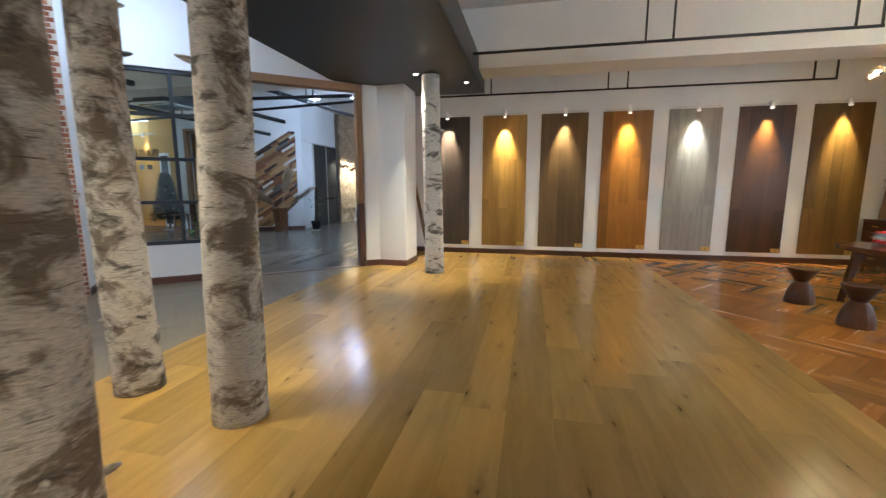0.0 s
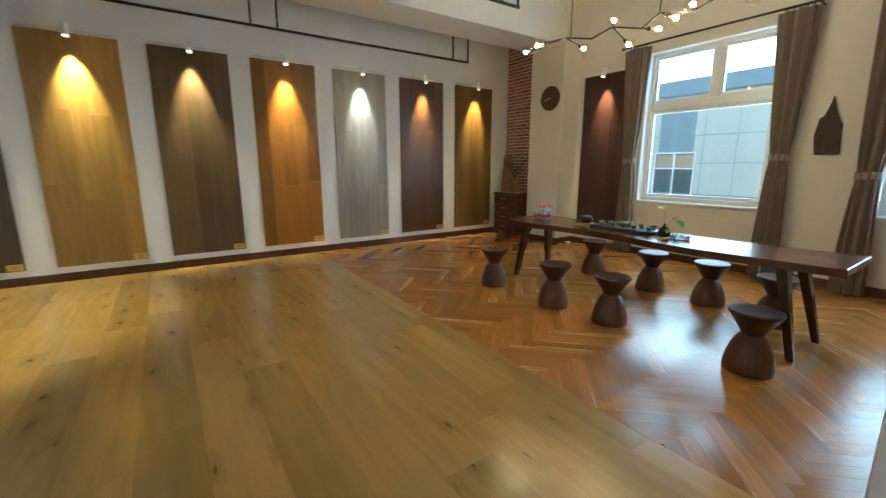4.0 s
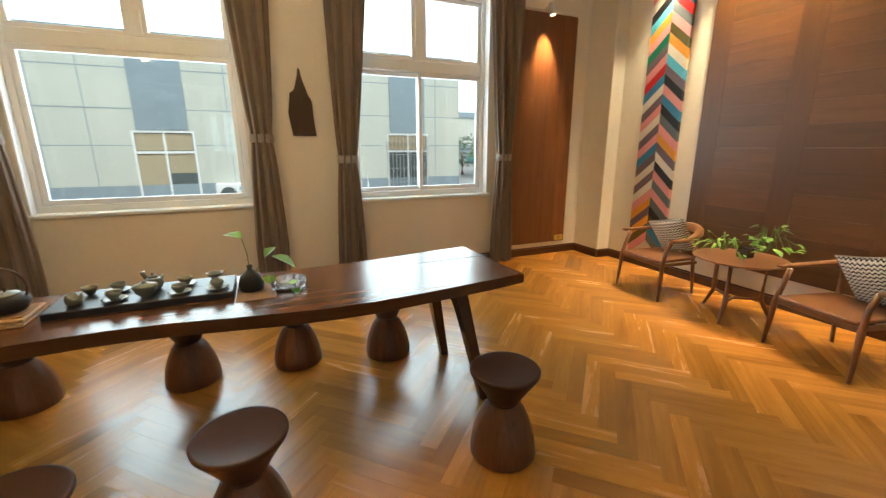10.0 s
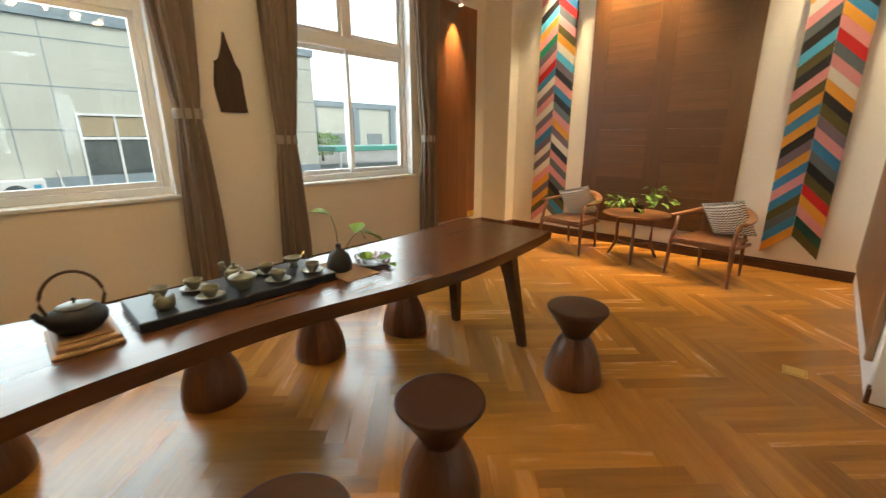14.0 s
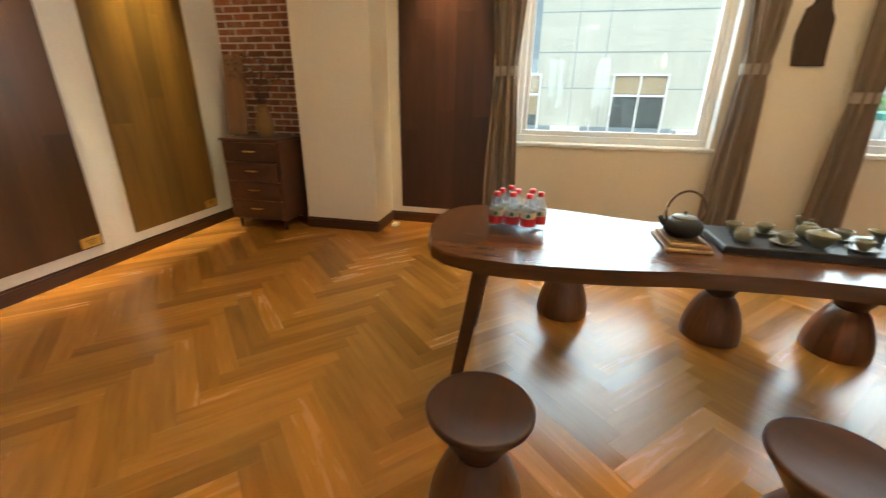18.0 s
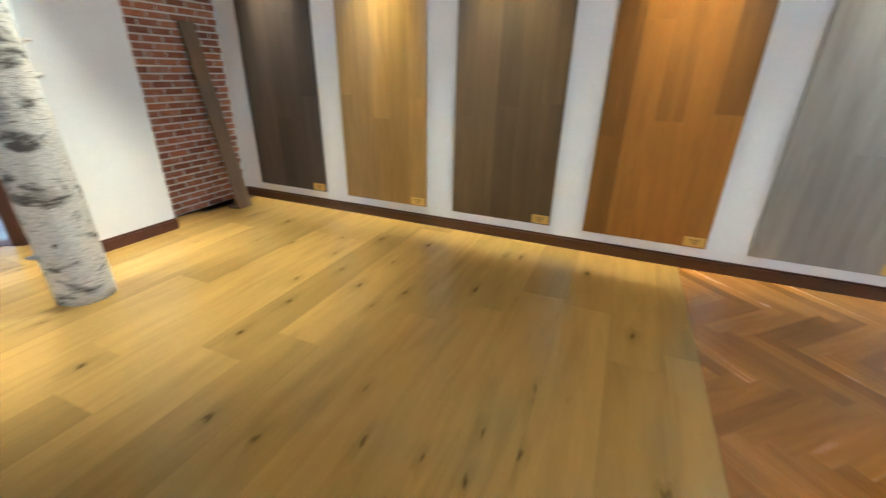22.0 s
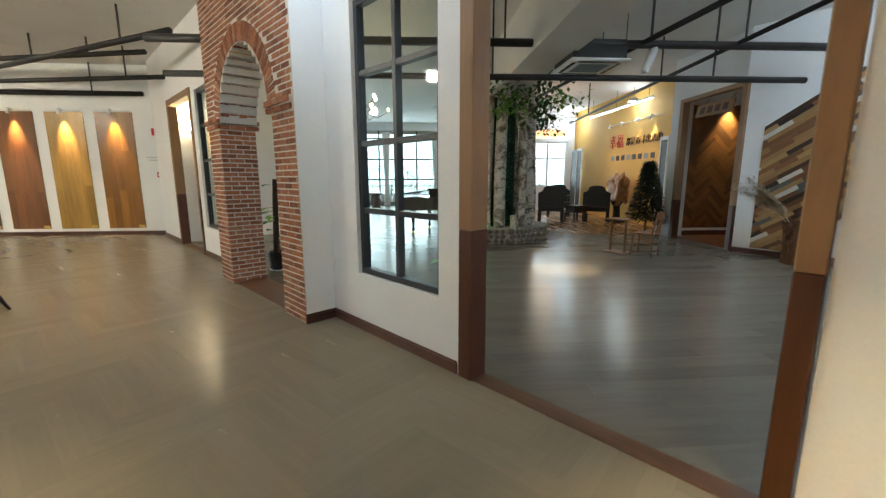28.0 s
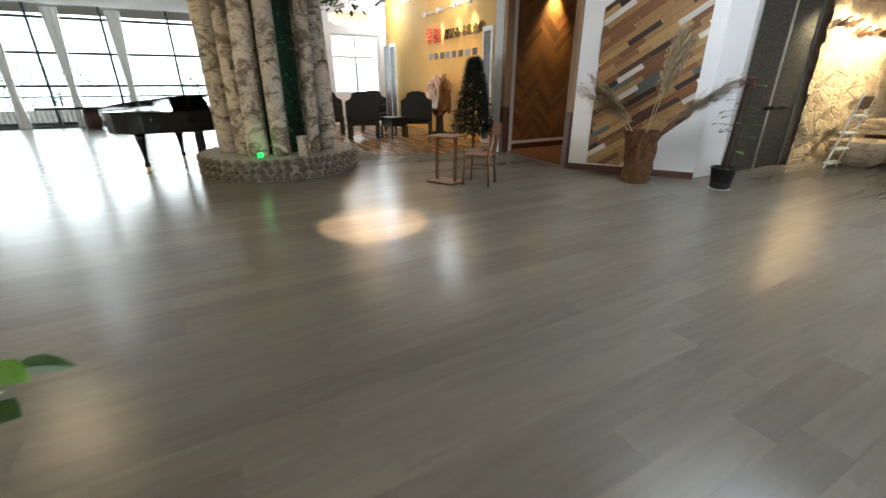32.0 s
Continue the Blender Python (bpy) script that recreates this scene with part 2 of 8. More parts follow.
STOOLT = wood("stool_seat_wood", (0.056, 0.02, 0.009), 0.35, (0.3, 0.42), 1.2, (1.0, 12, 12), 0.2)
TEAK = wood("teak", (0.19, 0.078, 0.028), 0.35, (0.3, 0.45), 1.2, (2.0, 12, 12), 0.12)
CABW = wood("cabinet_walnut", (0.09, 0.034, 0.016), 0.4, (0.28, 0.4), 1.0, (1, 12, 12), 0.15)
CLOCKW = wood("clock_wood", (0.1, 0.05, 0.026), 0.5, (0.5, 0.7), 2.0, (4, 4, 4), 0.1)
UPVC = speckled("white_window_plastic", (0.78, 0.8, 0.8), 0.35, 60, 0.03, 0.0, 0.03)
PANE = thin_pane("window_pane")
DARKF = speckled("blue_black_metal", (0.03, 0.035, 0.042), 0.4, 60, 0.2, 0.03)
BRASS = speckled("brass_plate", (0.75, 0.5, 0.12), 0.35, 50, 0.1, 0.02, metal=0.6)
STEEL = speckled("brushed_steel", (0.6, 0.6, 0.58), 0.3, 80, 0.08, 0.02, metal=1.0)
LAMPW = speckled("white_lamp_shell", (0.75, 0.74, 0.72), 0.4, 60, 0.03, 0.0)
BULB = glowing("warm_bulb", (1.0, 0.72, 0.4), 30.0)
COOLBULB = glowing("cool_bulb", (0.85, 0.93, 1.0), 12.0)
TUBEGLOW = glowing("tube_glow", (0.85, 0.93, 1.0), 3.0)
TAN = wood("tan_door_lining", (0.3, 0.17, 0.085), 0.2, (0.55, 0.7), 1.0, (8, 8, 1.2), 0.1)
DOORB = wood("red_brown_door_lining", (0.085, 0.027, 0.013), 0.35, (0.35, 0.5), 1.0, (8, 8, 1.2), 0.1)
MORTAR = speckled("mortar", (0.66, 0.61, 0.54), 0.9, 90, 0.15, 0.4)


# ---------- building blocks ----------
def link_bm(name, bm, material, parent=None, label="", smooth=False):
    me = bpy.data.meshes.new(name)
    bm.to_mesh(me)
    bm.free()
    for m in material if isinstance(material, (list, tuple)) else [material]:
        me.materials.append(m)
    if smooth:
        me.polygons.foreach_set("use_smooth", [True] * len(me.polygons))
        me.update()
    ob = new(name, me)
    ob.parent = parent
    if label:
        ob["label"] = label
    return ob


def part(name, bm, material, parent, label="", smooth=False):
    return link_bm(name, bm, material, parent, label, smooth)


def thing(name, label, category, where=None, group="", kind=""):
    ob = new(name)
    ob.empty_display_size = 0.05
    if where is not None:
        ob.matrix_world = where if isinstance(where, Matrix) else Matrix.Translation(where)
    return tagged(ob, label, category, group, kind)


def add_box(bm, lo, hi, bevel=0.0, m=None, seg=1):
    """A box between two corners, with bevelled edges, laid at m."""
    r = bmesh.ops.create_cube(bm, size=1.0)
    vs = r["verts"]
    for v in vs:
        v.co = Vector([lo[i] + (v.co[i] + 0.5) * (hi[i] - lo[i]) for i in range(3)])
    if bevel > 0:
        es = list({e for v in vs for e in v.link_edges})
        g = bmesh.ops.bevel(bm, geom=es, offset=bevel, segments=seg, affect="EDGES", profile=0.5)
        vs = list({v for f in g["faces"] for v in f.verts} | {v for v in vs if v.is_valid})
        if m is not None:
            # all verts of this island
            todo, seen = list(vs), set(vs)
            while todo:
                v = todo.pop()
                for e in v.link_edges:
                    o = e.other_vert(v)
                    if o not in seen:
                        seen.add(o)
                        todo.append(o)
            vs = list(seen)
    if m is not None:
        for v in vs:
            v.co = m @ v.co
    return vs


def box_bm(lo, hi, bevel=0.0, m=None, seg=1):
    bm = bmesh.new()
    add_box(bm, lo, hi, bevel, m, seg)
    return bm


def add_lathe(bm, profile, seg=24, m=None, cap=True):
    """Turn a profile of (radius, z) about z."""
    rings = []
    for r, z in profile:
        ring = []
        for i in range(seg):
            a = 2 * math.pi * i / seg
            co = Vector((r * math.cos(a), r * math.sin(a), z))
            ring.append(bm.verts.new(m @ co if m is not None else co))
        rings.append(ring)
    for a, b in zip(rings, rings[1:]):
        for i in range(seg):
            j = (i + 1) % seg
            bm.faces.new((a[i], a[j], b[j], b[i]))
    if cap:
        bm.faces.new(list(reversed(rings[0])))
        bm.faces.new(rings[-1])
    return rings


def lathe_bm(profile, seg=24, m=None, cap=True):
    bm = bmesh.new()
    add_lathe(bm, profile, seg, m, cap)
    return bm


def add_tube(bm, pts, radius, seg=8, cap=True):
    """A round bar along points; radius is a number or one a point."""
    pts = [Vector(p) for p in pts]
    rs = radius if isinstance(radius, (list, tuple)) else [radius] * len(pts)
    rings, up = [], Vector((0, 0, 1))
    for i, p in enumerate(pts):
        d = (pts[min(i + 1, len(pts) - 1)] - pts[max(i - 1, 0)]).normalized()
        side = d.cross(up)
        if side.length < 0.05:
            side = d.cross(Vector((1, 0, 0)))
        side.normalize()
        up2 = side.cross(d).normalized()
        rings.append([bm.verts.new(p + rs[i] * (math.cos(2 * math.pi * k / seg) * side + math.sin(2 * math.pi * k / seg) * up2)) for k in range(seg)])
    for a, b in zip(rings, rings[1:]):
        for k in range(seg):
            j = (k + 1) % seg
            bm.faces.new((a[k], a[j], b[j], b[k]))
    if cap:
        bm.faces.new(list(reversed(rings[0])))
        bm.faces.new(rings[-1])
    return bm


def tube_bm(pts, radius, seg=8):
    return add_tube(bmesh.new(), pts, radius, seg)


def prism_bm(outline, z0, z1, m=None, bevel=0.0):
    """A flat outline (x, y), counter-clockwise, drawn up from z0 to z1."""
    bm = bmesh.new()
    lo = [bm.verts.new((x, y, z0)) for x, y in outline]
    hi = [bm.verts.new((x, y, z1)) for x, y in outline]
    k = len(outline)
    for i in range(k):
        j = (i + 1) % k
        bm.faces.new((lo[i], lo[j], hi[j], hi[i]))
    top = bm.faces.new(hi)
    bot = bm.faces.new(list(reversed(lo)))
    if bevel:
        es = [e for f in (top, bot) for e in f.edges]
        bmesh.ops.bevel(bm, geom=es, offset=bevel, segments=2, affect="EDGES", profile=0.5)
    if m is not None:
        bm.transform(m)
    return bm


def structure(name, bm, material, label="", smooth=False, category=""):
    return tagged(link_bm(name, bm, material, None, "", smooth), label, category, "", "structure")


# ---------- the plan ----------
NY, EX, SY, JX, GX = 9.41, 6.5, 0.5, 2.19, -3.05
CEILZ = 4.35
D = Vector((0.772, 0.636, 0)).normalized()
DN = Vector((D.y, -D.x, 0))
DO = DN * -7.6
# along the slanting wall: x runs up it, y goes through it, away from the oak floor
DM = Matrix(((D.x, -DN.x, 0, DO.x), (D.y, -DN.y, 0, DO.y), (0, 0, 1, 0), (0, 0, 0, 1)))


def slant(s, depth, z=0.0):
    return DM @ Vector((s, depth, z))


def sl2(s, depth):
    v = slant(s, depth)
    return (v.x, v.y)


def wall_with_holes(name, m, x0, x1, z0, z1, y0, y1, holes, material, label):
    """A wall along x of m, y0 to y1 thick, with upright holes (x0, x1, z0, z1) through it."""
    bm = bmesh.new()
    xs = sorted({x0, x1, *[h[0] for h in holes], *[h[1] for h in holes]})
    for a, b in zip(xs, xs[1:]):
        inside = sorted([h for h in holes if h[0] <= a + 1e-6 and h[1] >= b - 1e-6], key=lambda h: h[2])
        z = z0
        for h in inside:
            if h[2] > z + 1e-4:
                add_box(bm, (a, y0, z), (b, y1, h[2]), 0, m)
            z = h[3]
        if z < z1 - 1e-4:
            add_box(bm, (a, y0, z), (b, y1, z1), 0, m)
    bmesh.ops.remove_doubles(bm, verts=bm.verts, dist=1e-4)
    return structure(name, bm, material, label)


ID = Matrix.Identity(4)
EASTM = Matrix(((0, 1, 0, EX), (1, 0, 0, 0), (0, 0, 1, 0), (0, 0, 0, 1)))  # x along north, y eastward
W1 = (4.76, 6.46, 0.87, 3.06)
W2 = (2.13, 3.76, 0.87, 3.06)
wall_with_holes("wall_east", EASTM, -0.2, NY + 0.3, 0, CEILZ, 0, 0.28, [W1, W2], CREAM, "cream plastered wall with two tall windows")
structure("wall_north", box_bm((-3.2, NY, 0), (EX, NY + 0.3, CEILZ)), WHITE, "white painted wall hung with wood floor samples")
structure("wall_south", box_bm((2.28, SY - 0.3, 0), (EX, SY, CEILZ)), CREAM, "cream painted wall behind the armchairs")
structure("wall_partition", box_bm((2.12, SY - 4.0, 0), (2.28, 2.92, CEILZ), 0.008), WHITE, "white painted wall end beside the parquet")
structure("wall_pillar_northeast", box_bm((6.06, 7.7, 0), (EX - 0.002, 8.45, CEILZ), 0.006), CREAM, "cream plastered pillar carrying a clock")
structure("wall_pillar_southeast", box_bm((6.05, SY + 0.002, 0), (EX - 0.002, 0.7, CEILZ), 0.006), CREAM, "cream plastered corner pillar")

# slanting wall between the oak floor and the grey hall
HOLES = [(-0.86, 0.31, 0.58, 3.1), (0.56, 2.52, -1, 3.16), (-6.21, -5.04, 0.58, 3.1), (-8.42, -6.46, -1, 3.16)]
wall_with_holes("wall_slanting", DM, -1.355, 2.52, 0, CEILZ, 0, 0.15, HOLES[:2], WHITE, "white painted wall with a dark framed window")
wall_with_holes("wall_slanting_far", DM, -10.2, -4.48, 0, CEILZ, 0, 0.15, HOLES[2:], WHITE, "white painted wall with a second window and opening")

# white pier between the opening and the brick
pier = [sl2(2.545, 0.0), (-2.65, 7.63), (-2.14, 7.6), (-2.13, 8.27), (-3.2, 8.27), sl2(2.545, 0.15)]
structure("wall_pier", prism_bm(pier, 0, CEILZ), WHITE, "white painted pier beside the birch column")

# floors
structure("floor_base", prism_bm([(-40, -14), (12, -14), (12, 24), (-40, 24)], -0.2, -0.012), UNDER, "dark joints under the wooden floor")

# closing walls that no view passes
structure("wall_back_south", box_bm((-32, -9.3, 0), (2.12, -9.0, CEILZ)), WHITE, "plain white wall")
structure("wall_far_panels", box_bm((-13.35, -9.0, 0), (-13.05, -0.45, CEILZ)), WHITE, "white wall hung with more wood samples")
structure("ceiling", prism_bm([(-30, -14), (EX + 0.3, -14), (EX + 0.3, 20), (-30, 20)], CEILZ, CEILZ + 0.2), CEIL, "white painted concrete ceiling")
structure("ceiling_beam", box_bm((-13.0, 7.72, 3.4), (EX - 0.002, 8.4, CEILZ - 0.002)), CEIL, "white painted concrete beam")

# ---------- tea room: windows ----------
def sash_bm(y0, y1, z0, z1, w=0.045, d=0.04):
    """A white frame round one pane, in the plane of y and z."""
    bm = bmesh.new()
    for lo, hi in (((0, y0, z0), (d, y1, z0 + w)), ((0, y0, z1 - w), (d, y1, z1)), ((0.001, y0, z0 + w), (d - 0.001, y0 + w, z1 - w)), ((0.001, y1 - w, z0 + w), (d - 0.001, y1, z1 - w))):
        add_box(bm, lo, hi, 0.004)
    return bm


def pane_bm(y0, y1, z0, z1, x):
    return box_bm((x, y0, z0), (x + 0.006, y1, z1))


def east_window(name, y0, y1, z0, z1, mull, single, label):
    w = thing(name, label, "window", (6.6, 0, 0), "", "structure")
    zt = 2.22
    bm = sash_bm(y0, y1, z0, z1, 0.06, 0.09)
    add_box(bm, (0.0, y0 + 0.06, zt), (0.09, y1 - 0.06, zt + 0.12), 0.006)
    add_box(bm, (0.005, mull - 0.045, zt + 0.12), (0.085, mull + 0.045, z1 - 0.06), 0.005)
    part("window_frame", bm, UPVC, w, "white plastic window frame")
    for a, b in ((y0 + 0.062, mull - 0.047), (mull + 0.047, y1 - 0.062)):
        s = part("sash", sash_bm(a, b, zt + 0.122, z1 - 0.062, 0.04, 0.05), UPVC, w)
        s.location = (0.02, 0, 0)
        p = part("pane", pane_bm(a + 0.035, b - 0.035, zt + 0.155, z1 - 0.1, 0.022), PANE, s)
        p.visible_shadow = False
    lows = [(y0 + 0.062, y1 - 0.062)] if single else [(y0 + 0.062, mull + 0.02), (mull - 0.02, y1 - 0.062)]
    for i, (a, b) in enumerate(lows):
        s = part("sliding_sash", sash_bm(a, b, z0 + 0.062, zt - 0.002, 0.045, 0.035), UPVC, w)
        s.location = (0.01 + 0.038 * i, 0, 0)
        p = part("pane", pane_bm(a + 0.04, b - 0.04, z0 + 0.1, zt - 0.045, 0.016), PANE, s)
        p.visible_shadow = False
        if not single and i == 1:
            part("catch", box_bm((-0.02, a + 0.008, 1.5), (0.0, a + 0.03, 1.58), 0.004), STEEL, s, "small steel window catch")
    part("window_sill", box_bm((-0.13, y0 - 0.03, z0 - 0.035), (0.0, y1 + 0.03, z0 - 0.002), 0.006), UPVC, w, "white painted window sill")
    for a, b, za, zb in ((y0 + 0.001, y0 + 0.012, z0, z1 - 0.013), (y1 - 0.012, y1 - 0.001, z0, z1 - 0.013), (y0 + 0.001, y1 - 0.001, z1 - 0.012, z1 - 0.001)):
        part("reveal", box_bm((-0.104, a, za), (-0.001, b, zb)), WHITE, w, "white painted window reveal")
    return w


east_window("window_1", *W1, 5.53, True, "white plastic window with one large lower pane")
east_window("window_2", *W2, 2.95, False, "white plastic window with two sliding lower panes")

CURT = mat("grey_brown_curtain", (0.2, 0.162, 0.13), 0.9, 0.0, 0.2)
nn = Nodes(CURT)
wv = nn.noise(nn.coord((260, 260, 60)), 1.0, 2)
nn.base(nn.ramp(wv, [(0.3, (0.15, 0.113, 0.089)), (0.7, (0.2, 0.15, 0.117))]))
nn.bump(wv, 0.2, 0.002)
CURT.node_tree.nodes["Principled BSDF"].inputs["Sheen Weight"].default_value = 0.3


def curtain(y, tie_z, lean, label):
    """A gathered curtain, tied at tie_z and leaning towards lean (metres along y) above the tie."""
    c = thing("curtain", label, "curtain", (6.37, y, 0), "curtains of the tea room")
    bm = bmesh.new()
    rows, cols = 26, 70
    grid = []
    for r in range(rows + 1):
        z = 0.02 + (3.12 - 0.02) * r / rows
        k = (z - tie_z)
        half = 0.085 + (0.11 * min(1, max(0, k) / 1.7) ** 0.8 if k > 0 else 0.055 * min(1, -k / 1.0) ** 0.7)
        off = lean * max(0, k) / 1.8
        row = []
        for q in range(2 * cols):
            a = 2 * math.pi * q / (2 * cols)
            fold = 1 + 0.6 * math.sin(a * 10 + 0.4 * math.sin(z * 1.7) + 0.7 * math.sin(a * 2)) * (0.6 if abs(k) < 0.1 else 1.0)
            row.append(bm.verts.new((0.058 * math.sin(a) * fold, half * math.cos(a) * (0.85 + 0.15 * fold) + off, z)))
        grid.append(row)
    for a, b in zip(grid, grid[1:]):
        for q in range(2 * cols):
            j = (q + 1) % (2 * cols)
            bm.faces.new((a[q], a[j], b[j], b[q]))
    part("cloth", bm, CURT, c, "", True)
    band = lathe_bm([(0.1, -0.04), (0.106, -0.035), (0.106, 0.035), (0.1, 0.04)], 28, Matrix.Translation((0, 0, tie_z)) @ Matrix.Diagonal((0.62, 1, 1, 1)), False)
    part("tieback", band, TIE, c, "pale grey cloth tieback", True)
    for i in range(5):
        part("ring", lathe_bm([(0.022, -0.004), (0.027, 0), (0.022, 0.004)], 12, Matrix.Translation((0, -0.12 + 0.06 * i + lean * 0.85, 3.15)) @ Matrix.Rotation(math.pi / 2, 4, "X"), False), PIPE, c, "black curtain ring")
    return c


TIE = speckled("tieback_cloth", (0.36, 0.32, 0.28), 0.9, 200, 0.2, 0.2)
curtain(6.56, 1.48, 0.0, "grey-brown gathered curtain tied back beside the window")
curtain(4.63, 1.5, 0.02, "grey-brown gathered curtain tied back beside the wall ornament")
curtain(3.84, 1.3, -0.06, "grey-brown gathered curtain tied low beside the wall ornament")
curtain(1.98, 1.3, 0.0, "grey-brown gathered curtain tied back beside the wood panel")
for y0, y1, lab in ((4.32, 6.82, "black curtain rod above the single-pane window"), (1.66, 4.1, "black curtain rod above the sliding window")):
    rod = thing("curtain_rod", lab, "curtain rod", (6.37, 0, 3.17), "curtain rods")
    part("rod", tube_bm([(0, y0, 0), (0, y1, 0)], 0.014, 10), PIPE, rod)
    for y in (y0, y1):
        part("finial", lathe_bm([(0.004, -0.03), (0.022, -0.015), (0.026, 0), (0.022, 0.015), (0.004, 0.03)], 12, Matrix.Translation((0, y, 0)) @ Matrix.Rotation(math.pi / 2, 4, "X")), PIPE, rod, "", True)
    for y in (y0 + 0.15, y1 - 0.15):
        part("bracket", box_bm((-0.012, y - 0.012, -0.03), (0.13, y + 0.012, -0.012), 0.003), PIPE, rod)

# ---------- wood sample panels ----------
PANEL_COL = {
    "umber": (0.08, 0.06, 0.046), "golden": (0.42, 0.245, 0.055), "brown": (0.125, 0.078, 0.032), "amber": (0.3, 0.13, 0.016),
    "grey": (0.33, 0.3, 0.25), "merlot": (0.085, 0.038, 0.01), "olive": (0.16, 0.088, 0.02), "espresso": (0.06, 0.026, 0.018), "cinnamon": (0.2, 0.082, 0.03),
}
PANEL_MAT = {k: wood("sample_" + k, c, 0.36, (0.26, 0.4), 1.0, (6, 6, 0.6), 0.12 if k == "grey" else 0.27, bump=0.03) for k, c in PANEL_COL.items()}
PANEL_NAME = {"umber": "dark umber", "golden": "golden oak", "brown": "mid brown", "amber": "orange-brown", "grey": "pale grey", "merlot": "dark red-brown",
              "olive": "olive-brown", "espresso": "very dark brown", "cinnamon": "cinnamon-brown"}
SCRIPT = mat("plaque_print", (0.25, 0.14, 0.03), 0.6)


def spotlight(parent_name, m, watts, colour, angle=50, aim=(0, 0.2, -1.0)):
    """A short white track with one lamp; local x runs along the wall, y into it, z up from the panel's top edge."""
    t = thing("track_spotlight", "white track rail with one lit spotlight above a wood panel", "spotlight", m, "panel spotlights")
    part("track", box_bm((-0.42, -0.028, 0.0), (0.42, 0.0, 0.022), 0.003), LAMPW, t)
    part("arm", box_bm((-0.018, -0.11, 0.004), (0.018, -0.03, 0.03), 0.004), LAMPW, t)
    tilt = Matrix.Translation((0, -0.13, 0.03)) @ Matrix.Rotation(radians(-14), 4, "X")
    head = part("lamp_head", lathe_bm([(0.03, 0.02), (0.036, 0.015), (0.036, -0.12), (0.03, -0.122), (0.027, -0.1)], 20, tilt, False), LAMPW, t, "", True)
    part("lens", lathe_bm([(0.001, -0.101), (0.027, -0.1), (0.027, -0.096), (0.001, -0.095)], 16, tilt), BULB, t, "glowing warm lens")
    eye = m @ (tilt @ Vector((0, 0, -0.13)))
    spot_lamp("spotlight_beam", eye, m @ Vector((aim[0], aim[1] - 0.13, aim[2])), watts, colour, angle, 1.0, 0.02)
    return t


def sample_panel(m, w, h, key, label, lamp=(215, WARM2), cols=5, plaque=True, lying=False):
    """Planks side by side on a wall; local x along the wall, y into it, z up from the panel's foot."""
    p = thing("wood_sample_panel", label, "wood panel", m, "wood sample panels")
    pw = w / cols
    rnd = random.Random(int(w * 1000 + m.translation.x * 77 + m.translation.y * 31))
    for c in range(cols):
        cuts = [0.0, h * (0.33 + 0.3 * (c % 2) + rnd.uniform(-0.06, 0.06)), h]
        for a, b in zip(cuts, cuts[1:]):
            bm = box_bm((-pw / 2 + 0.0001, -0.02, -(b - a) / 2 + 0.0001), (pw / 2 - 0.0001, -0.002, (b - a) / 2 - 0.0001), 0.0005)
            o = part("plank", bm, PANEL_MAT[key], p)
            o.location = (-w / 2 + pw * (c + 0.5), 0, (a + b) / 2)
    if plaque:
        pl = part("plaque", box_bm((w / 2 - 0.16, -0.026, 0.01), (w / 2 - 0.012, -0.02, 0.085), 0.002), BRASS, p, "small brass name plaque")
        for i, z in enumerate((0.06, 0.045, 0.03)):
            part("print", box_bm((w / 2 - 0.125 + 0.01 * i, -0.0268, z), (w / 2 - 0.05 - 0.006 * i, -0.0262, z + 0.006)), SCRIPT, pl)
    if lamp:
        spotlight("x", m @ Matrix.Translation((0, 0, h + 0.02)), *lamp)
    return p


SAMPLE_ORDER = ["umber", "golden", "brown", "amber", "grey", "merlot", "olive"]
BEAM = [(1.0, 0.8, 0.48), (1.0, 0.78, 0.36), (1.0, 0.78, 0.4), (1.0, 0.72, 0.26), (1.0, 0.91, 0.68), (1.0, 0.7, 0.32), (1.0, 0.78, 0.32)]
for i, k in enumerate(SAMPLE_ORDER):
    x = -1.708 + 1.1955 * i
    sample_panel(Matrix.Translation((x, NY, 0.185)), 0.915, 2.725, k, PANEL_NAME[k] + " wood floor sample panel hung on the white wall", (170 if k == "grey" else 300, BEAM[i]))
EASTP = Matrix.Rotation(-math.pi / 2, 4, "Z")
sample_panel(Matrix.Translation((EX, 7.13, 0.165)) @ EASTP, 0.9, 2.725, "espresso", "very dark brown wood sample panel beside the curtain", (180, WARM), 5, False)
sample_panel(Matrix.Translation((EX, 1.4, 0.165)) @ EASTP, 0.98, 2.8, "cinnamon", "cinnamon-brown wood sample panel between curtain and corner", (180, (1.0, 0.66, 0.3)))

# ---------- skirting boards ----------
def skirting(name, pts, material=SKIRT, h=0.105, t=0.016):
    """A skirting board with a rounded top along floor points; it stands to the left of the way."""
    bm = bmesh.new()
    for (ax, ay), (bx, by) in zip(pts, pts[1:]):
        d = Vector((bx - ax, by - ay, 0))
        L = d.length
        m = Matrix.Translation((ax, ay, 0)) @ Matrix.Rotation(math.atan2(d.y, d.x), 4, "Z")
        add_box(bm, (-0.004, 0.001, 0), (L + 0.004, t, h - 0.02), 0, m)
        add_box(bm, (-0.004, 0.001, h - 0.0199), (L + 0.004, t * 0.65, h), 0.004, m)
    return structure(name, bm, material, "dark varnished wooden skirting board")


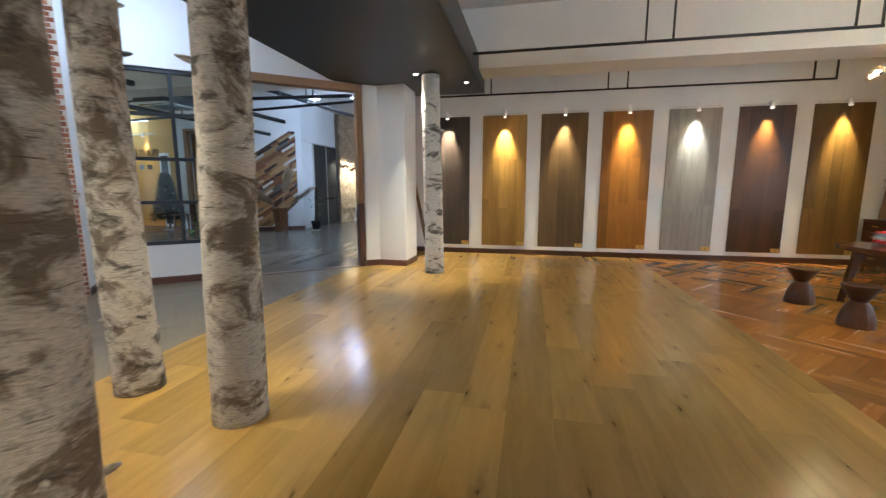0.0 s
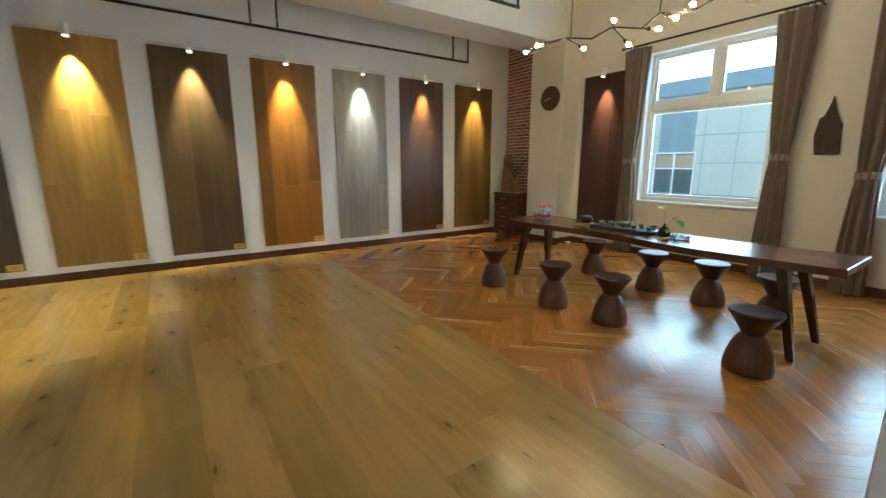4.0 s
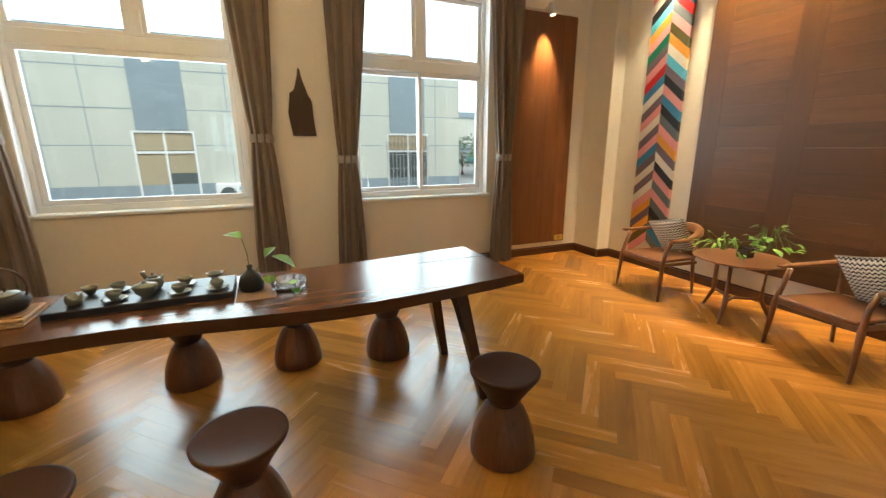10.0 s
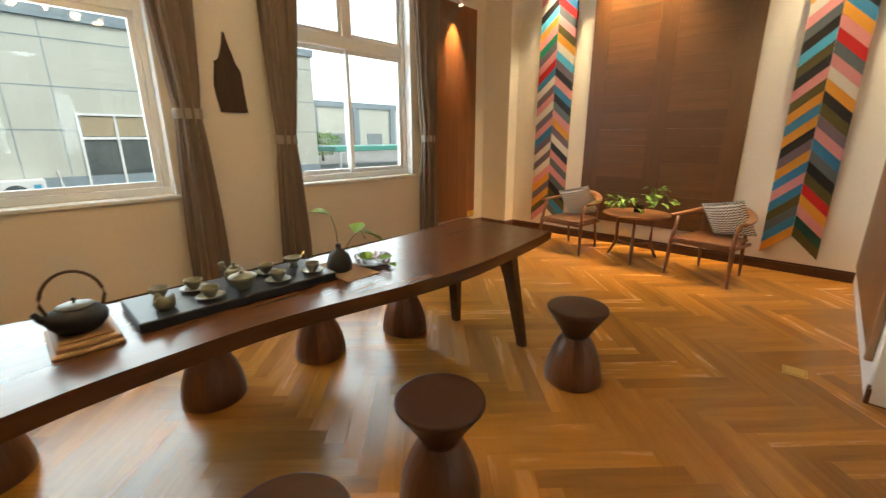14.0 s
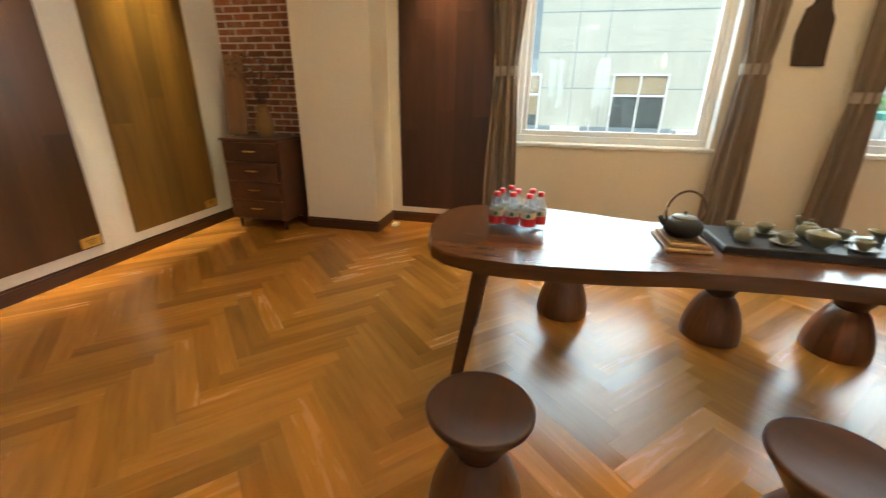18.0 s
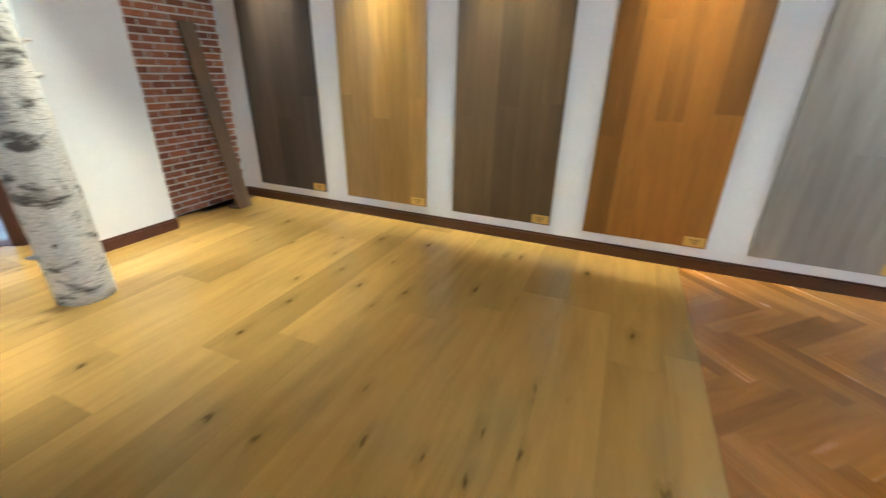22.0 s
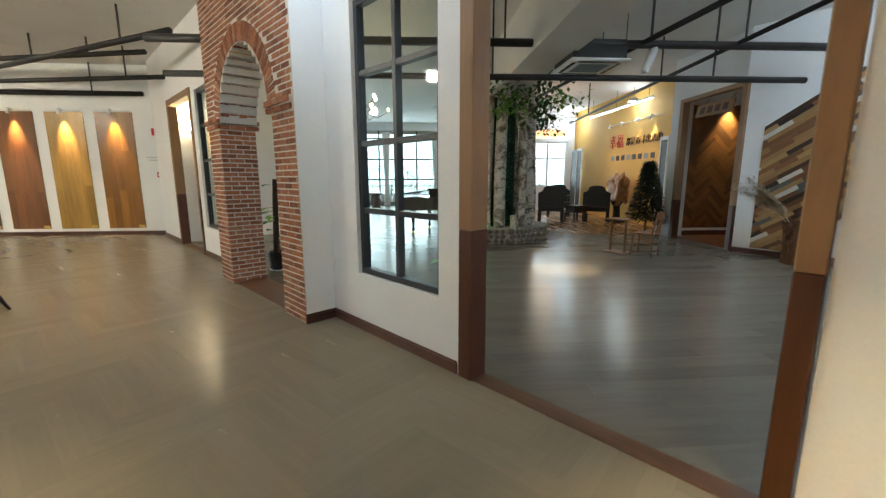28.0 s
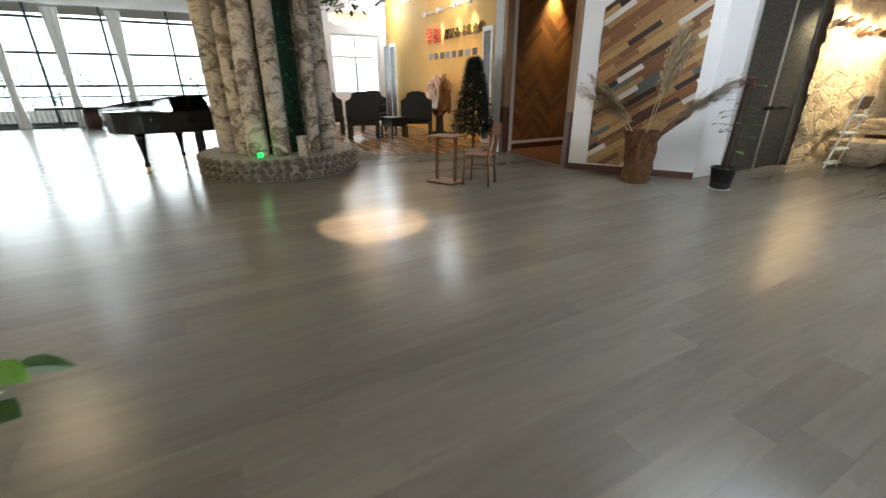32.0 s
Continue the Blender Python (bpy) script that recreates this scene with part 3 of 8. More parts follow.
skirting("baseboard_north", [(6.3, NY), (-2.44, NY)])
skirting("baseboard_east", [(EX, 0.7), (EX, 7.7)])
skirting("baseboard_pillar_northeast", [(EX, 7.7), (6.06, 7.7), (6.06, 8.45)])
skirting("baseboard_pillar_southeast", [(6.05, SY), (6.05, 0.7), (EX, 0.7)])
skirting("baseboard_south", [(2.28, SY), (6.05, SY)])
skirting("baseboard_partition", [(2.12, 2.92), (2.28, 2.92), (2.28, SY)][::-1])
skirting("baseboard_pier", [sl2(2.545, 0), (-2.65, 7.63), (-2.14, 7.6), (-2.13, 8.27), (-2.44, 8.27)][::-1], SKIRT2)
skirting("baseboard_slanting", [sl2(0.52, 0), sl2(-1.355, 0)], SKIRT2)
skirting("baseboard_arch", [sl2(-1.355, 0), sl2(-1.355, -0.35)], SKIRT2)
skirting("baseboard_slanting_far", [sl2(-4.48, 0), sl2(-6.44, 0)], SKIRT2)
skirting("baseboard_slanting_end", [sl2(-8.44, 0), sl2(-10.2, 0)], SKIRT2)
skirting("baseboard_far_panels", [(-13.05, -0.6), (-13.05, -8.9)], SKIRT2)


# ---------- birch columns ----------
def birch_mat(name, dark, pale, scar):
    """Pale bark; dark shifts how much of it is scarred and stained."""
    m = mat(name, (0.6, 0.56, 0.5), 0.85, 0, 0.25)
    nn = Nodes(m)
    big = nn.noise(nn.coord((3.4, 3.4, 8.0), 50.0), 1.0, 6, 0.66, 0.4)
    dash = nn.noise(nn.coord((5, 5, 60), 30.0), 1.6, 3, 0.55, 0.3)
    patch = nn.noise(nn.coord((2.4, 2.4, 3.2), 20.0), 1.3, 8, 0.72, 0.8)
    fine = nn.noise(nn.coord((26, 26, 150)), 1.0, 4, 0.6)
    c = nn.ramp(fine, [(0.3, mul(pale, 0.6)), (0.7, pale)])
    c = nn.mix(nn.ramp(patch, [(0.52 - dark, (0, 0, 0)), (0.62 - dark, (0.85, 0.85, 0.85))]), c, (0.13, 0.09, 0.055))
    c = nn.mix(nn.ramp(dash, [(0.62, (0, 0, 0)), (0.7, (0.85, 0.85, 0.85))]), c, (0.1, 0.07, 0.05))
    c = nn.mix(nn.ramp(big, [(scar, (0, 0, 0)), (scar + 0.09, (0.9, 0.9, 0.9))]), c, (0.065, 0.055, 0.045))
    nn.base(c)
    nn.bump(nn.mix(0.5, big, fine), 0.8, 0.02)
    return m


BIRCH = birch_mat("birch_bark", 0.045, (0.74, 0.67, 0.56), 0.565)
PALEBIRCH = birch_mat("pale_birch_bark", -0.09, (0.84, 0.8, 0.73), 0.545)


def birch_bm(r, h, lean=(0, 0), seed=0, seg=40, rows=70, taper=0.12):
    bm = bmesh.new()
    grid = []
    for k in range(rows + 1):
        z = h * k / rows
        row = []
        rr = r * (1 - taper * z / h)
        for i in range(seg):
            a = 2 * math.pi * i / seg
            q = Vector((math.cos(a), math.sin(a), 0))
            n1 = noise.noise(Vector((q.x * 1.6, q.y * 1.6, z * 1.1 + seed * 9.1)))
            n2 = noise.noise(Vector((q.x * 4, q.y * 4, z * 7 + seed * 3.3)))
            b = rr * (1 + 0.06 * n1 + 0.035 * n2)
            ox = lean[0] * z / h + 0.02 * math.sin(z * 1.3 + seed)
            oy = lean[1] * z / h + 0.02 * math.sin(z * 1.1 + seed * 2)
            row.append(bm.verts.new((q.x * b + ox, q.y * b + oy, z)))
        grid.append(row)
    for a, b in zip(grid, grid[1:]):
        for i in range(seg):
            j = (i + 1) % seg
            bm.faces.new((a[i], a[j], b[j], b[i]))
    bm.faces.new(list(reversed(grid[0])))
    bm.faces.new(grid[-1])
    return bm


def birch_column(x, y, r, h, lean, seed, label, stubs=6, bark=None):
    bark = bark or BIRCH
    t = thing("birch_column", label, "column", (x, y, 0), "birch trunk columns")
    part("trunk", birch_bm(r, h, lean, seed), bark, t, "", True)
    rnd = random.Random(seed)
    for i in range(stubs):
        a, z = rnd.uniform(0, 6.28), rnd.uniform(0.3, h - 0.5)
        k = Vector((math.cos(a), math.sin(a), 0.25))
        o = Vector((lean[0] * z / h, lean[1] * z / h, z))
        part("branch_stub", tube_bm([o + k * r * 0.85, o + k * (r + 0.015), o + k * (r + 0.03 + rnd.uniform(0, 0.02))], [0.02, 0.014, 0.006], 7), bark, t, "broken branch stub")
    return t


birch_column(-1.53, 7.165, 0.16, 3.19, (0, 0), 1, "birch trunk column with black bark scars under the dark canopy", 9, PALEBIRCH)
birch_column(-1.66, 2.62, 0.16, 3.19, (0.0, 0.0), 5, "birch trunk column with peeling white bark on the oak floor")
birch_column(-2.66, 2.78, 0.155, 3.19, (-0.05, 0.03), 8, "leaning birch trunk column with rough pale bark")
birch_column(-1.56, 1.51, 0.165, 3.19, (-0.07, 0.0), 12, "thick birch trunk column with dark bark patches")

# dark canopy over the trunks, with downlights
canopy = [(-3.26, -1.0), (-0.86, -1.0), (-0.86, 8.6), (-2.32, 8.6), (-3.26, 7.13)]
structure("ceiling_canopy", prism_bm(canopy, 3.2, 3.63), BLACKP, "black painted lowered ceiling over the birch trunks")
for x, y in ((-1.78, 7.08), (-1.07, 7.75), (-2.15, 2.1), (-2.3, 3.7), (-1.2, 0.4)):
    t = thing("downlight", "small round recessed downlight, lit, in the black canopy", "downlight", (x, y, 3.2), "canopy downlights")
    part("rim", lathe_bm([(0.03, -0.006), (0.046, -0.004), (0.046, -0.0005), (0.03, -0.0005)], 20, None, False), STEEL, t, "", True)
    part("lens", lathe_bm([(0.001, -0.004), (0.03, -0.0035), (0.03, -0.0005), (0.001, -0.0005)], 16), BULB, t, "glowing lens")
    spot_lamp("downlight_beam", (x, y, 3.17), (x, y, 0), 235 if y > 5 else 130, WARM2, 60, 0.8, 0.03)


# ---------- door linings and slanting window ----------
def door_lining(s0, s1, label, name):
    t = thing(name, label, "doorway", DM, "", "structure")
    for a, b in ((s0, s0 + 0.13), (s1 - 0.1, s1)):
        part("lower_jamb", box_bm((a, -0.025, 0.0), (b, 0.152, 1.15), 0.006), DOORB, t, "dark red-brown lower jamb")
        part("upper_jamb", box_bm((a, -0.025, 1.151), (b, 0.152, 3.06), 0.006), TAN, t, "tan upper jamb")
    part("header", box_bm((s0, -0.025, 3.061), (s1, 0.152, 3.19), 0.006), TAN, t, "tan door head")
    part("threshold", box_bm((s0 + 0.131, -0.0, -0.01), (s1 - 0.101, 0.15, 0.006), 0.003), THR, t, "worn wooden threshold")
    return t


THR = wood("threshold_wood", (0.12, 0.05, 0.016), 0.4, (0.35, 0.5), 1.0, (1, 12, 12), 0.1)
door_lining(0.55, 2.53, "wide doorway lined with two-tone brown boards", "door_1")
door_lining(-8.43, -6.45, "second wide doorway lined with two-tone brown boards", "door_2")


def grid_window(name, s0, s1, z0, z1, label):
    t = thing(name, label, "window", DM, "", "structure")
    bm = bmesh.new()
    w = 0.055
    mid = (s0 + s1) / 2
    for lo, hi in (((s0, z0), (s1, z0 + w)), ((s0, z1 - w), (s1, z1)), ((s0, z0 + w), (s0 + w, z1 - w)), ((s1 - w, z0 + w), (s1, z1 - w))):
        add_box(bm, (lo[0], 0.04, lo[1]), (hi[0], 0.12, hi[1]), 0.004)
    part("window_frame", bm, DARKF, t, "blue-black metal frame")
    zs = [z0 + (z1 - z0) * i / 4 for i in range(5)]
    part("upright_bar", box_bm((mid - 0.025, 0.045, z0 + w), (mid + 0.025, 0.115, z1 - w), 0.004), DARKF, t)
    for z in zs[1:-1]:
        for a, b in ((s0 + w, mid - 0.0255), (mid + 0.0255, s1 - w)):
            part("cross_bar", box_bm((a, 0.047, z - 0.025), (b, 0.113, z + 0.025), 0.004), DARKF, t)
    for za, zb in zip(zs, zs[1:]):
        for a, b in ((s0 + w, mid - 0.025), (mid + 0.025, s1 - w)):
            p = part("pane", box_bm((a, 0.078, za + 0.026), (b, 0.084, zb - 0.026)), PANE, t)
            p.visible_shadow = False
    return t


grid_window("window_3", -0.86, 0.31, 0.58, 3.1, "blue-black framed window of eight panes in the slanting wall")
grid_window("window_4", -6.21, -5.04, 0.58, 3.1, "second blue-black framed window of eight panes")

# ---------- long tea table ----------
def table_top_bm():
    """A live-edge slab: wavy long sides, square south end, rounded north end."""
    near = [(3.85, 3.385), (3.8, 3.8), (3.757, 4.25), (3.774, 4.55), (3.812, 4.8), (3.853, 5.04), (3.871, 5.27), (3.862, 5.5), (3.845, 5.71), (3.808, 5.9), (3.785, 6.08), (3.775, 6.3), (3.8, 6.475)]
    north = [(3.89, 6.61), (4.12, 6.67), (4.42, 6.655)]
    far = [(4.56, 6.52), (4.58, 6.22), (4.51, 5.92), (4.45, 5.7), (4.43, 5.3), (4.435, 4.8), (4.449, 4.22), (4.5, 3.8), (4.567, 3.4)]
    pts = near + north + far
    # ease the outline
    out = []
    k = len(pts)
    for i in range(k):
        a, b = Vector(pts[i]), Vector(pts[(i + 1) % k])
        out.append(a)
        if i < k - 1:
            p, q = Vector(pts[i - 1]) if i else a, Vector(pts[(i + 2) % k]) if i < k - 2 else b
            out.append((a + b) * 0.5625 - (p + q) * 0.0625)
    out = [(v.x, v.y) for v in out][::-1]
    bm = prism_bm(out, 0.68, 0.738, None, 0.012)
    return bm


table = thing("tea_table", "long dark walnut live-edge slab table on splayed legs", "table", (0, 0, 0))
TT = wood("table_slab_walnut", (0.115, 0.048, 0.017), 0.45, (0.17, 0.28), 1.0, (9, 0.9, 9), 0.05, bump=0.012, spec=0.32)
part("tabletop", table_top_bm(), TT, table, "live-edge walnut slab")


def trestle_leg(x_foot, x_top, inward, y_foot, y_top):
    """A flat board leg, narrow at the foot, that curves into the rail under the slab."""
    outline = [(x_foot, 0.0), (x_foot + inward * 0.05, 0.0)]
    outline += [(x_top + inward * (0.072 + 0.012 * u), 0.5 + 0.05 * u) for u in (0.0, 1.0)]
    outline += [(x_top + inward * (0.084 + 0.116 * (1 - math.cos(a))), 0.55 + 0.095 * math.sin(a)) for a in (0.35, 0.7, 1.05, 1.35, math.pi / 2)]
    outline += [(x_top + inward * 0.2, 0.679), (x_top, 0.679)]
    if inward < 0:
        outline.reverse()
    bm = prism_bm(outline, -0.034, 0.034, Matrix.Rotation(math.pi / 2, 4, "X"), 0.005)
    for v in bm.verts:
        v.co.y *= 0.75 + 0.36 * v.co.z
        v.co.y += y_foot + (y_top - y_foot) * v.co.z / 0.68
    return part("leg", bm, TABLEW, table)


for y_foot, y_top, x0, x1, x2, x3 in ((6.52, 6.41, 3.93, 3.96, 4.47, 4.58), (3.6, 3.75, 3.865, 3.89, 4.42, 4.49)):
    trestle_leg(x0, x1, 1, y_foot, y_top)
    trestle_leg(x3, x2, -1, y_foot, y_top)
    part("apron", box_bm((x1 + 0.201, y_top - 0.02, 0.645), (x2 - 0.201, y_top + 0.02, 0.679), 0.004), TABLEW, table)

# ---------- hourglass stools ----------
stool_profile_low = [(0.149, 0.0), (0.153, 0.006), (0.152, 0.05), (0.141, 0.115), (0.121, 0.177), (0.095, 0.234), (0.071, 0.265)]
stool_profile_top = [(0.066, 0.266), (0.076, 0.287), (0.11, 0.343), (0.146, 0.398), (0.157, 0.414), (0.16, 0.418), (0.161, 0.431), (0.157, 0.436), (0.15, 0.4365), (0.1, 0.431), (0.05, 0.428), (0.004, 0.427)]


def stave_bm(profile, a0, a1, steps=3, thick=0.03):
    """One upright stave of a turned foot, between two angles."""
    bm = bmesh.new()
    cols = []
    for k in range(steps + 1):
        a = a0 + (a1 - a0) * k / steps
        cols.append([bm.verts.new((r * math.cos(a), r * math.sin(a), z)) for r, z in profile])
    for p, q in zip(cols, cols[1:]):
        for i in range(len(profile) - 1):
            bm.faces.new((p[i], q[i], q[i + 1], p[i + 1]))
    for col, flip in ((cols[0], False), (cols[-1], True)):
        edge = [bm.verts.new(v.co) for v in col]
        inner = [bm.verts.new((v.co.x * (1 - thick / 0.15), v.co.y * (1 - thick / 0.15), v.co.z)) for v in col]
        for i in range(len(profile) - 1):
            f = (edge[i], edge[i + 1], inner[i + 1], inner[i])
            bm.faces.new(f[::-1] if flip else f)
    return bm


NEAR = [(3.4, 6.335), (3.41, 5.42), (3.475, 4.815), (3.48, 3.725)]
FAR = [(4.86, 5.995), (4.78, 5.17), (4.77, 4.55), (4.645, 3.955)]
stool = thing("stool", "dark walnut hourglass stool with a dished round seat", "stool", (*NEAR[0], 0), "stools round the tea table")
foot = part("foot", lathe_bm([(r - 0.006, z) for r, z in stool_profile_low], 30), STOOLW, stool, "flared foot of glued walnut staves", True)
for k in range(13):
    part("stave", stave_bm(stool_profile_low, 2 * math.pi * k / 13 + 0.0006, 2 * math.pi * (k + 1) / 13 - 0.0006), STOOLW, foot, "", True)
part("seat", lathe_bm(stool_profile_top, 36), STOOLT, stool, "dark dished seat", True)
for i, (x, y) in enumerate(NEAR[1:] + FAR):
    copy_thing(stool, pose(x, y, 0, 0, 0, 47 * (i + 1)))


# ---------- floors ----------
def plank_mesh(name, L, w, h=0.012, bev=0.00015):
    bm = bmesh.new()
    add_box(bm, (-L / 2, -w / 2, -h), (L / 2, w / 2, 0))
    top = [e for e in bm.edges if all(v.co.z > -1e-6 for v in e.verts)]
    bmesh.ops.bevel(bm, geom=top, offset=bev, segments=1, affect="EDGES")
    bmesh.ops.delete(bm, geom=[f for f in bm.faces if f.calc_center_median().z < -h + 1e-5], context="FACES")
    me = bpy.data.meshes.new(name)
    bm.to_mesh(me)
    bm.free()
    return me


def clip_poly(poly, a, b, c):
    """Keep the part of a polygon where a x + b y <= c."""
    out = []
    for (x0, y0), (x1, y1) in zip(poly, poly[1:] + poly[:1]):
        d0, d1 = a * x0 + b * y0 - c, a * x1 + b * y1 - c
        if d0 <= 0:
            out.append((x0, y0))
        if d0 * d1 < 0:
            t = d0 / (d0 - d1)
            out.append((x0 + t * (x1 - x0), y0 + t * (y1 - y0)))
    return out


def joined_planks(name, polys, material, parent, label):
    """Flat wooden pieces (outlines) with their own edges, in one mesh."""
    vs, fs = [], []
    for poly, ang in polys:
        cx, cy = sum(p[0] for p in poly) / len(poly), sum(p[1] for p in poly) / len(poly)
        k, s = len(poly), len(vs)
        for x, y in poly:
            vs.append((x, y, -0.012))
        for x, y in poly:
            vs.append((x, y, -0.00015))
        for x, y in poly:
            d = math.hypot(x - cx, y - cy)
            vs.append((x - (x - cx) * 0.0002 / d, y - (y - cy) * 0.0002 / d, 0))
        for i in range(k):
            j = (i + 1) % k
            fs.append((s + i, s + j, s + k + j, s + k + i))
            fs.append((s + k + i, s + k + j, s + 2 * k + j, s + 2 * k + i))
        fs.append(tuple(s + 2 * k + i for i in range(k)))
    me = bpy.data.meshes.new(name)
    me.from_pydata(vs, [], fs)
    me.materials.append(material)
    ob = new(name, me)
    ob.parent = parent
    return tagged(ob, label, "", "", "stuff") if label else ob


def area_of(poly):
    return abs(sum(a[0] * b[1] - a[1] * b[0] for a, b in zip(poly, poly[1:] + poly[:1]))) / 2


def fill(parent, pieces, half_planes, near, mats, L, w, name, limit=300):
    """Lay rectangular pieces (centre, angle, length), cut at the area's edges; whole ones that lie near become parts."""
    cup = random.Random(7)
    meshes, rest, n = {}, [], 0
    for (cx, cy), ang, ln in pieces:
        ca, sa = math.cos(ang), math.sin(ang)
        hw, hl = w / 2 - 0.0002, ln / 2 - 0.0002
        poly = [(cx + ca * u - sa * v, cy + sa * u + ca * v) for u, v in ((-hl, -hw), (hl, -hw), (hl, hw), (-hl, hw))]
        cut = poly
        for a, b, c in half_planes:
            cut = clip_poly(cut, a, b, c) if cut else cut
        if not cut or len(cut) < 3 or area_of(cut) < 0.002:
            continue
        if len(cut) == 4 and abs(area_of(cut) - area_of(poly)) < 1e-6 and near(cx, cy) and n < limit:
            n += 1
            me = meshes.get(round(ln, 3))
            if me is None:
                me = meshes[round(ln, 3)] = plank_mesh(name, 2 * hl, 2 * hw)
                me.materials.append(mats[0])
            ob = new(name, me)
            ob.matrix_world = Matrix.Translation((cx, cy, 0)) @ Matrix.Rotation(ang, 4, "Z") @ Matrix.Rotation(cup.uniform(-0.0008, 0.0008), 4, "X")
            ob.parent = parent
        else:
            rest.append((cut, ang))
    by = {}
    if len(rest) <= 260:
        for cut, ang in rest:
            c, s = math.cos(-ang), math.sin(-ang)
            ob = joined_planks(name, [([(c * x - s * y, s * x + c * y) for x, y in cut], 0)], mats[0], parent, "")
            ob.matrix_basis = Matrix.Rotation(ang, 4, "Z")
        return
    for cut, ang in rest:
        by.setdefault(round(ang, 4), []).append((cut, ang))
    for ang, group in by.items():
        c, s = math.cos(-ang), math.sin(-ang)
        turned = [([(c * x - s * y, s * x + c * y) for x, y in poly], 0) for poly, _ in group]
        ob = joined_planks("joined_" + name + "s", turned, mats[1], parent, "further floor pieces of the same wood")
        ob.matrix_basis = Matrix.Rotation(ang, 4, "Z")


def herringbone(x0, x1, y0, y1, L, w, turn):
    """Pieces of a herringbone floor whose zigzag runs along the turned x."""
    out = []
    n = round(L / w)
    w = L / n
    cx, cy = (x0 + x1) / 2, (y0 + y1) / 2
    R = math.hypot(x1 - x0, y1 - y0) / 2 + L
    a0 = turn - math.pi / 4
    ca, sa = math.cos(a0), math.sin(a0)
    K = int(R / w) + 2
    for r in range(-K, K):
        for c in range(-int(K * w / L) - 2, int(K * w / L) + 2):
            for u, v, ang in ((r * w + c * 2 * L + L / 2, r * w + w / 2, 0.0), (r * w + c * 2 * L + L + w / 2, r * w + w - L / 2, math.pi / 2)):
                if u * u + v * v > R * R:
                    continue
                x, y = cx + ca * u - sa * v, cy + sa * u + ca * v
                if x0 - L < x < x1 + L and y0 - L < y < y1 + L:
                    out.append(((x, y), a0 + ang, L))
    return out, w


def straight_planks(x0, x1, y0, y1, w, lengths, seed):
    """Planks along y, laid with staggered joints."""
    rnd = random.Random(seed)
    out = []
    x = x1 - w / 2
    while x > x0 - w:
        y = y0 - rnd.uniform(0, 1.6)
        while y < y1:
            ln = rnd.choice(lengths)
            out.append(((x, y + ln / 2), math.pi / 2, ln))
            y += ln
        x -= w
    return out


floor_parquet = thing("floor_parquet", "glossy red-brown herringbone parquet floor", "floor", (0, 0, 0), "", "structure")
pieces, pw = herringbone(JX, EX + 0.3, SY - 0.1, NY, 0.63, 0.09, 0.0)
fill(floor_parquet, pieces, [(-1, 0, -JX), (1, 0, EX + 0.02), (0, -1, -SY + 0.02), (0, 1, NY + 0.02)], lambda x, y: 2.2 < x < 3.9 and 2.2 < y < 8.4, (PARQ, PARQI), 0.63, pw, "parquet_block")

floor_oak = thing("floor_oak", "glossy honey oak plank floor with dark knots", "floor", (0, 0, 0), "", "structure")
oaks = straight_planks(-6.0, 2.02, -5.0, NY, 0.295, (1.2, 1.9, 2.2, 2.2), 4) + [((JX - 0.085, -4.0 + 2.2 * i), math.pi / 2, 2.2) for i in range(7)]
border = [p for p in oaks if p[0][0] > 2.03]
oaks = [p for p in oaks if p[0][0] < 2.03]
oak_edge = [(-1, 0, -GX), (1, 0, JX - 0.002), (0, 1, NY + 0.01)]
fill(floor_oak, oaks, oak_edge, lambda x, y: y > -3, (OAK, OAK), 2.2, 0.295, "oak_plank")
fill(floor_oak, border, oak_edge, lambda x, y: y > -3, (OAK, OAK), 2.2, 0.17, "oak_plank")

floor_grey = thing("floor_grey", "satin grey wood floor of the wide hall", "floor", (0, 0, 0), "", "structure")
pieces, pw = herringbone(-13.4, GX, -9.0, 8.0, 0.9, 0.15, 0.0)
fill(floor_grey, pieces, [(1, 0, GX - 0.002), (-1, 0, 13.35), (0, -1, 9.0), (-DN.x, -DN.y, 7.603)], lambda x, y: x > -6.5 and y > 2.0, (GREYW, GREYWI), 0.9, pw, "grey_block")

floor_hall = thing("floor_hall", "satin grey plank floor of the inner hall", "floor", (0, 0, 0), "", "structure")
halls = straight_planks(-23.5, -2.3, -6.0, 20.0, 0.19, (0.9, 1.8, 1.8), 9)
fill(floor_hall, halls, [(DN.x, DN.y, -7.63)], lambda x, y: -7.6 < x < -3.6 and 5.0 < y < 11.0, (GREY, GREYI), 1.8, 0.19, "grey_plank")

# ---------- south wall: chevron panels and wide wood panel ----------
PAINTS = {
    "pink": (0.62, 0.25, 0.25), "orange": (0.62, 0.27, 0.03), "blue": (0.035, 0.19, 0.36), "slate": (0.1, 0.12, 0.13), "olive": (0.09, 0.075, 0.02),
    "black": (0.014, 0.013, 0.014), "mauve": (0.15, 0.11, 0.14), "red": (0.5, 0.012, 0.014), "cream": (0.62, 0.57, 0.5), "green": (0.006, 0.2, 0.12), "forest": (0.01, 0.07, 0.05), "sky": (0.08, 0.4, 0.62),
}
PAINT_MAT = {k: speckled("chevron_" + k, c, 0.38, 60, 0.08, 0.05, 0.05) for k, c in PAINTS.items()}
CH2L = "orange blue slate olive blue pink blue orange mauve black orange blue orange olive pink black olive sky black slate pink cream orange mauve blue black pink orange red".split()
CH2R = "olive forest pink orange red olive black slate blue pink mauve olive black orange cream pink slate red pink orange blue black mauve cream pink olive red slate blue".split()
CH1L = "pink olive orange mauve orange pink cream mauve cream mauve blue pink mauve cream pink mauve cream blue red pink mauve green pink orange sky black cream pink mauve".split()
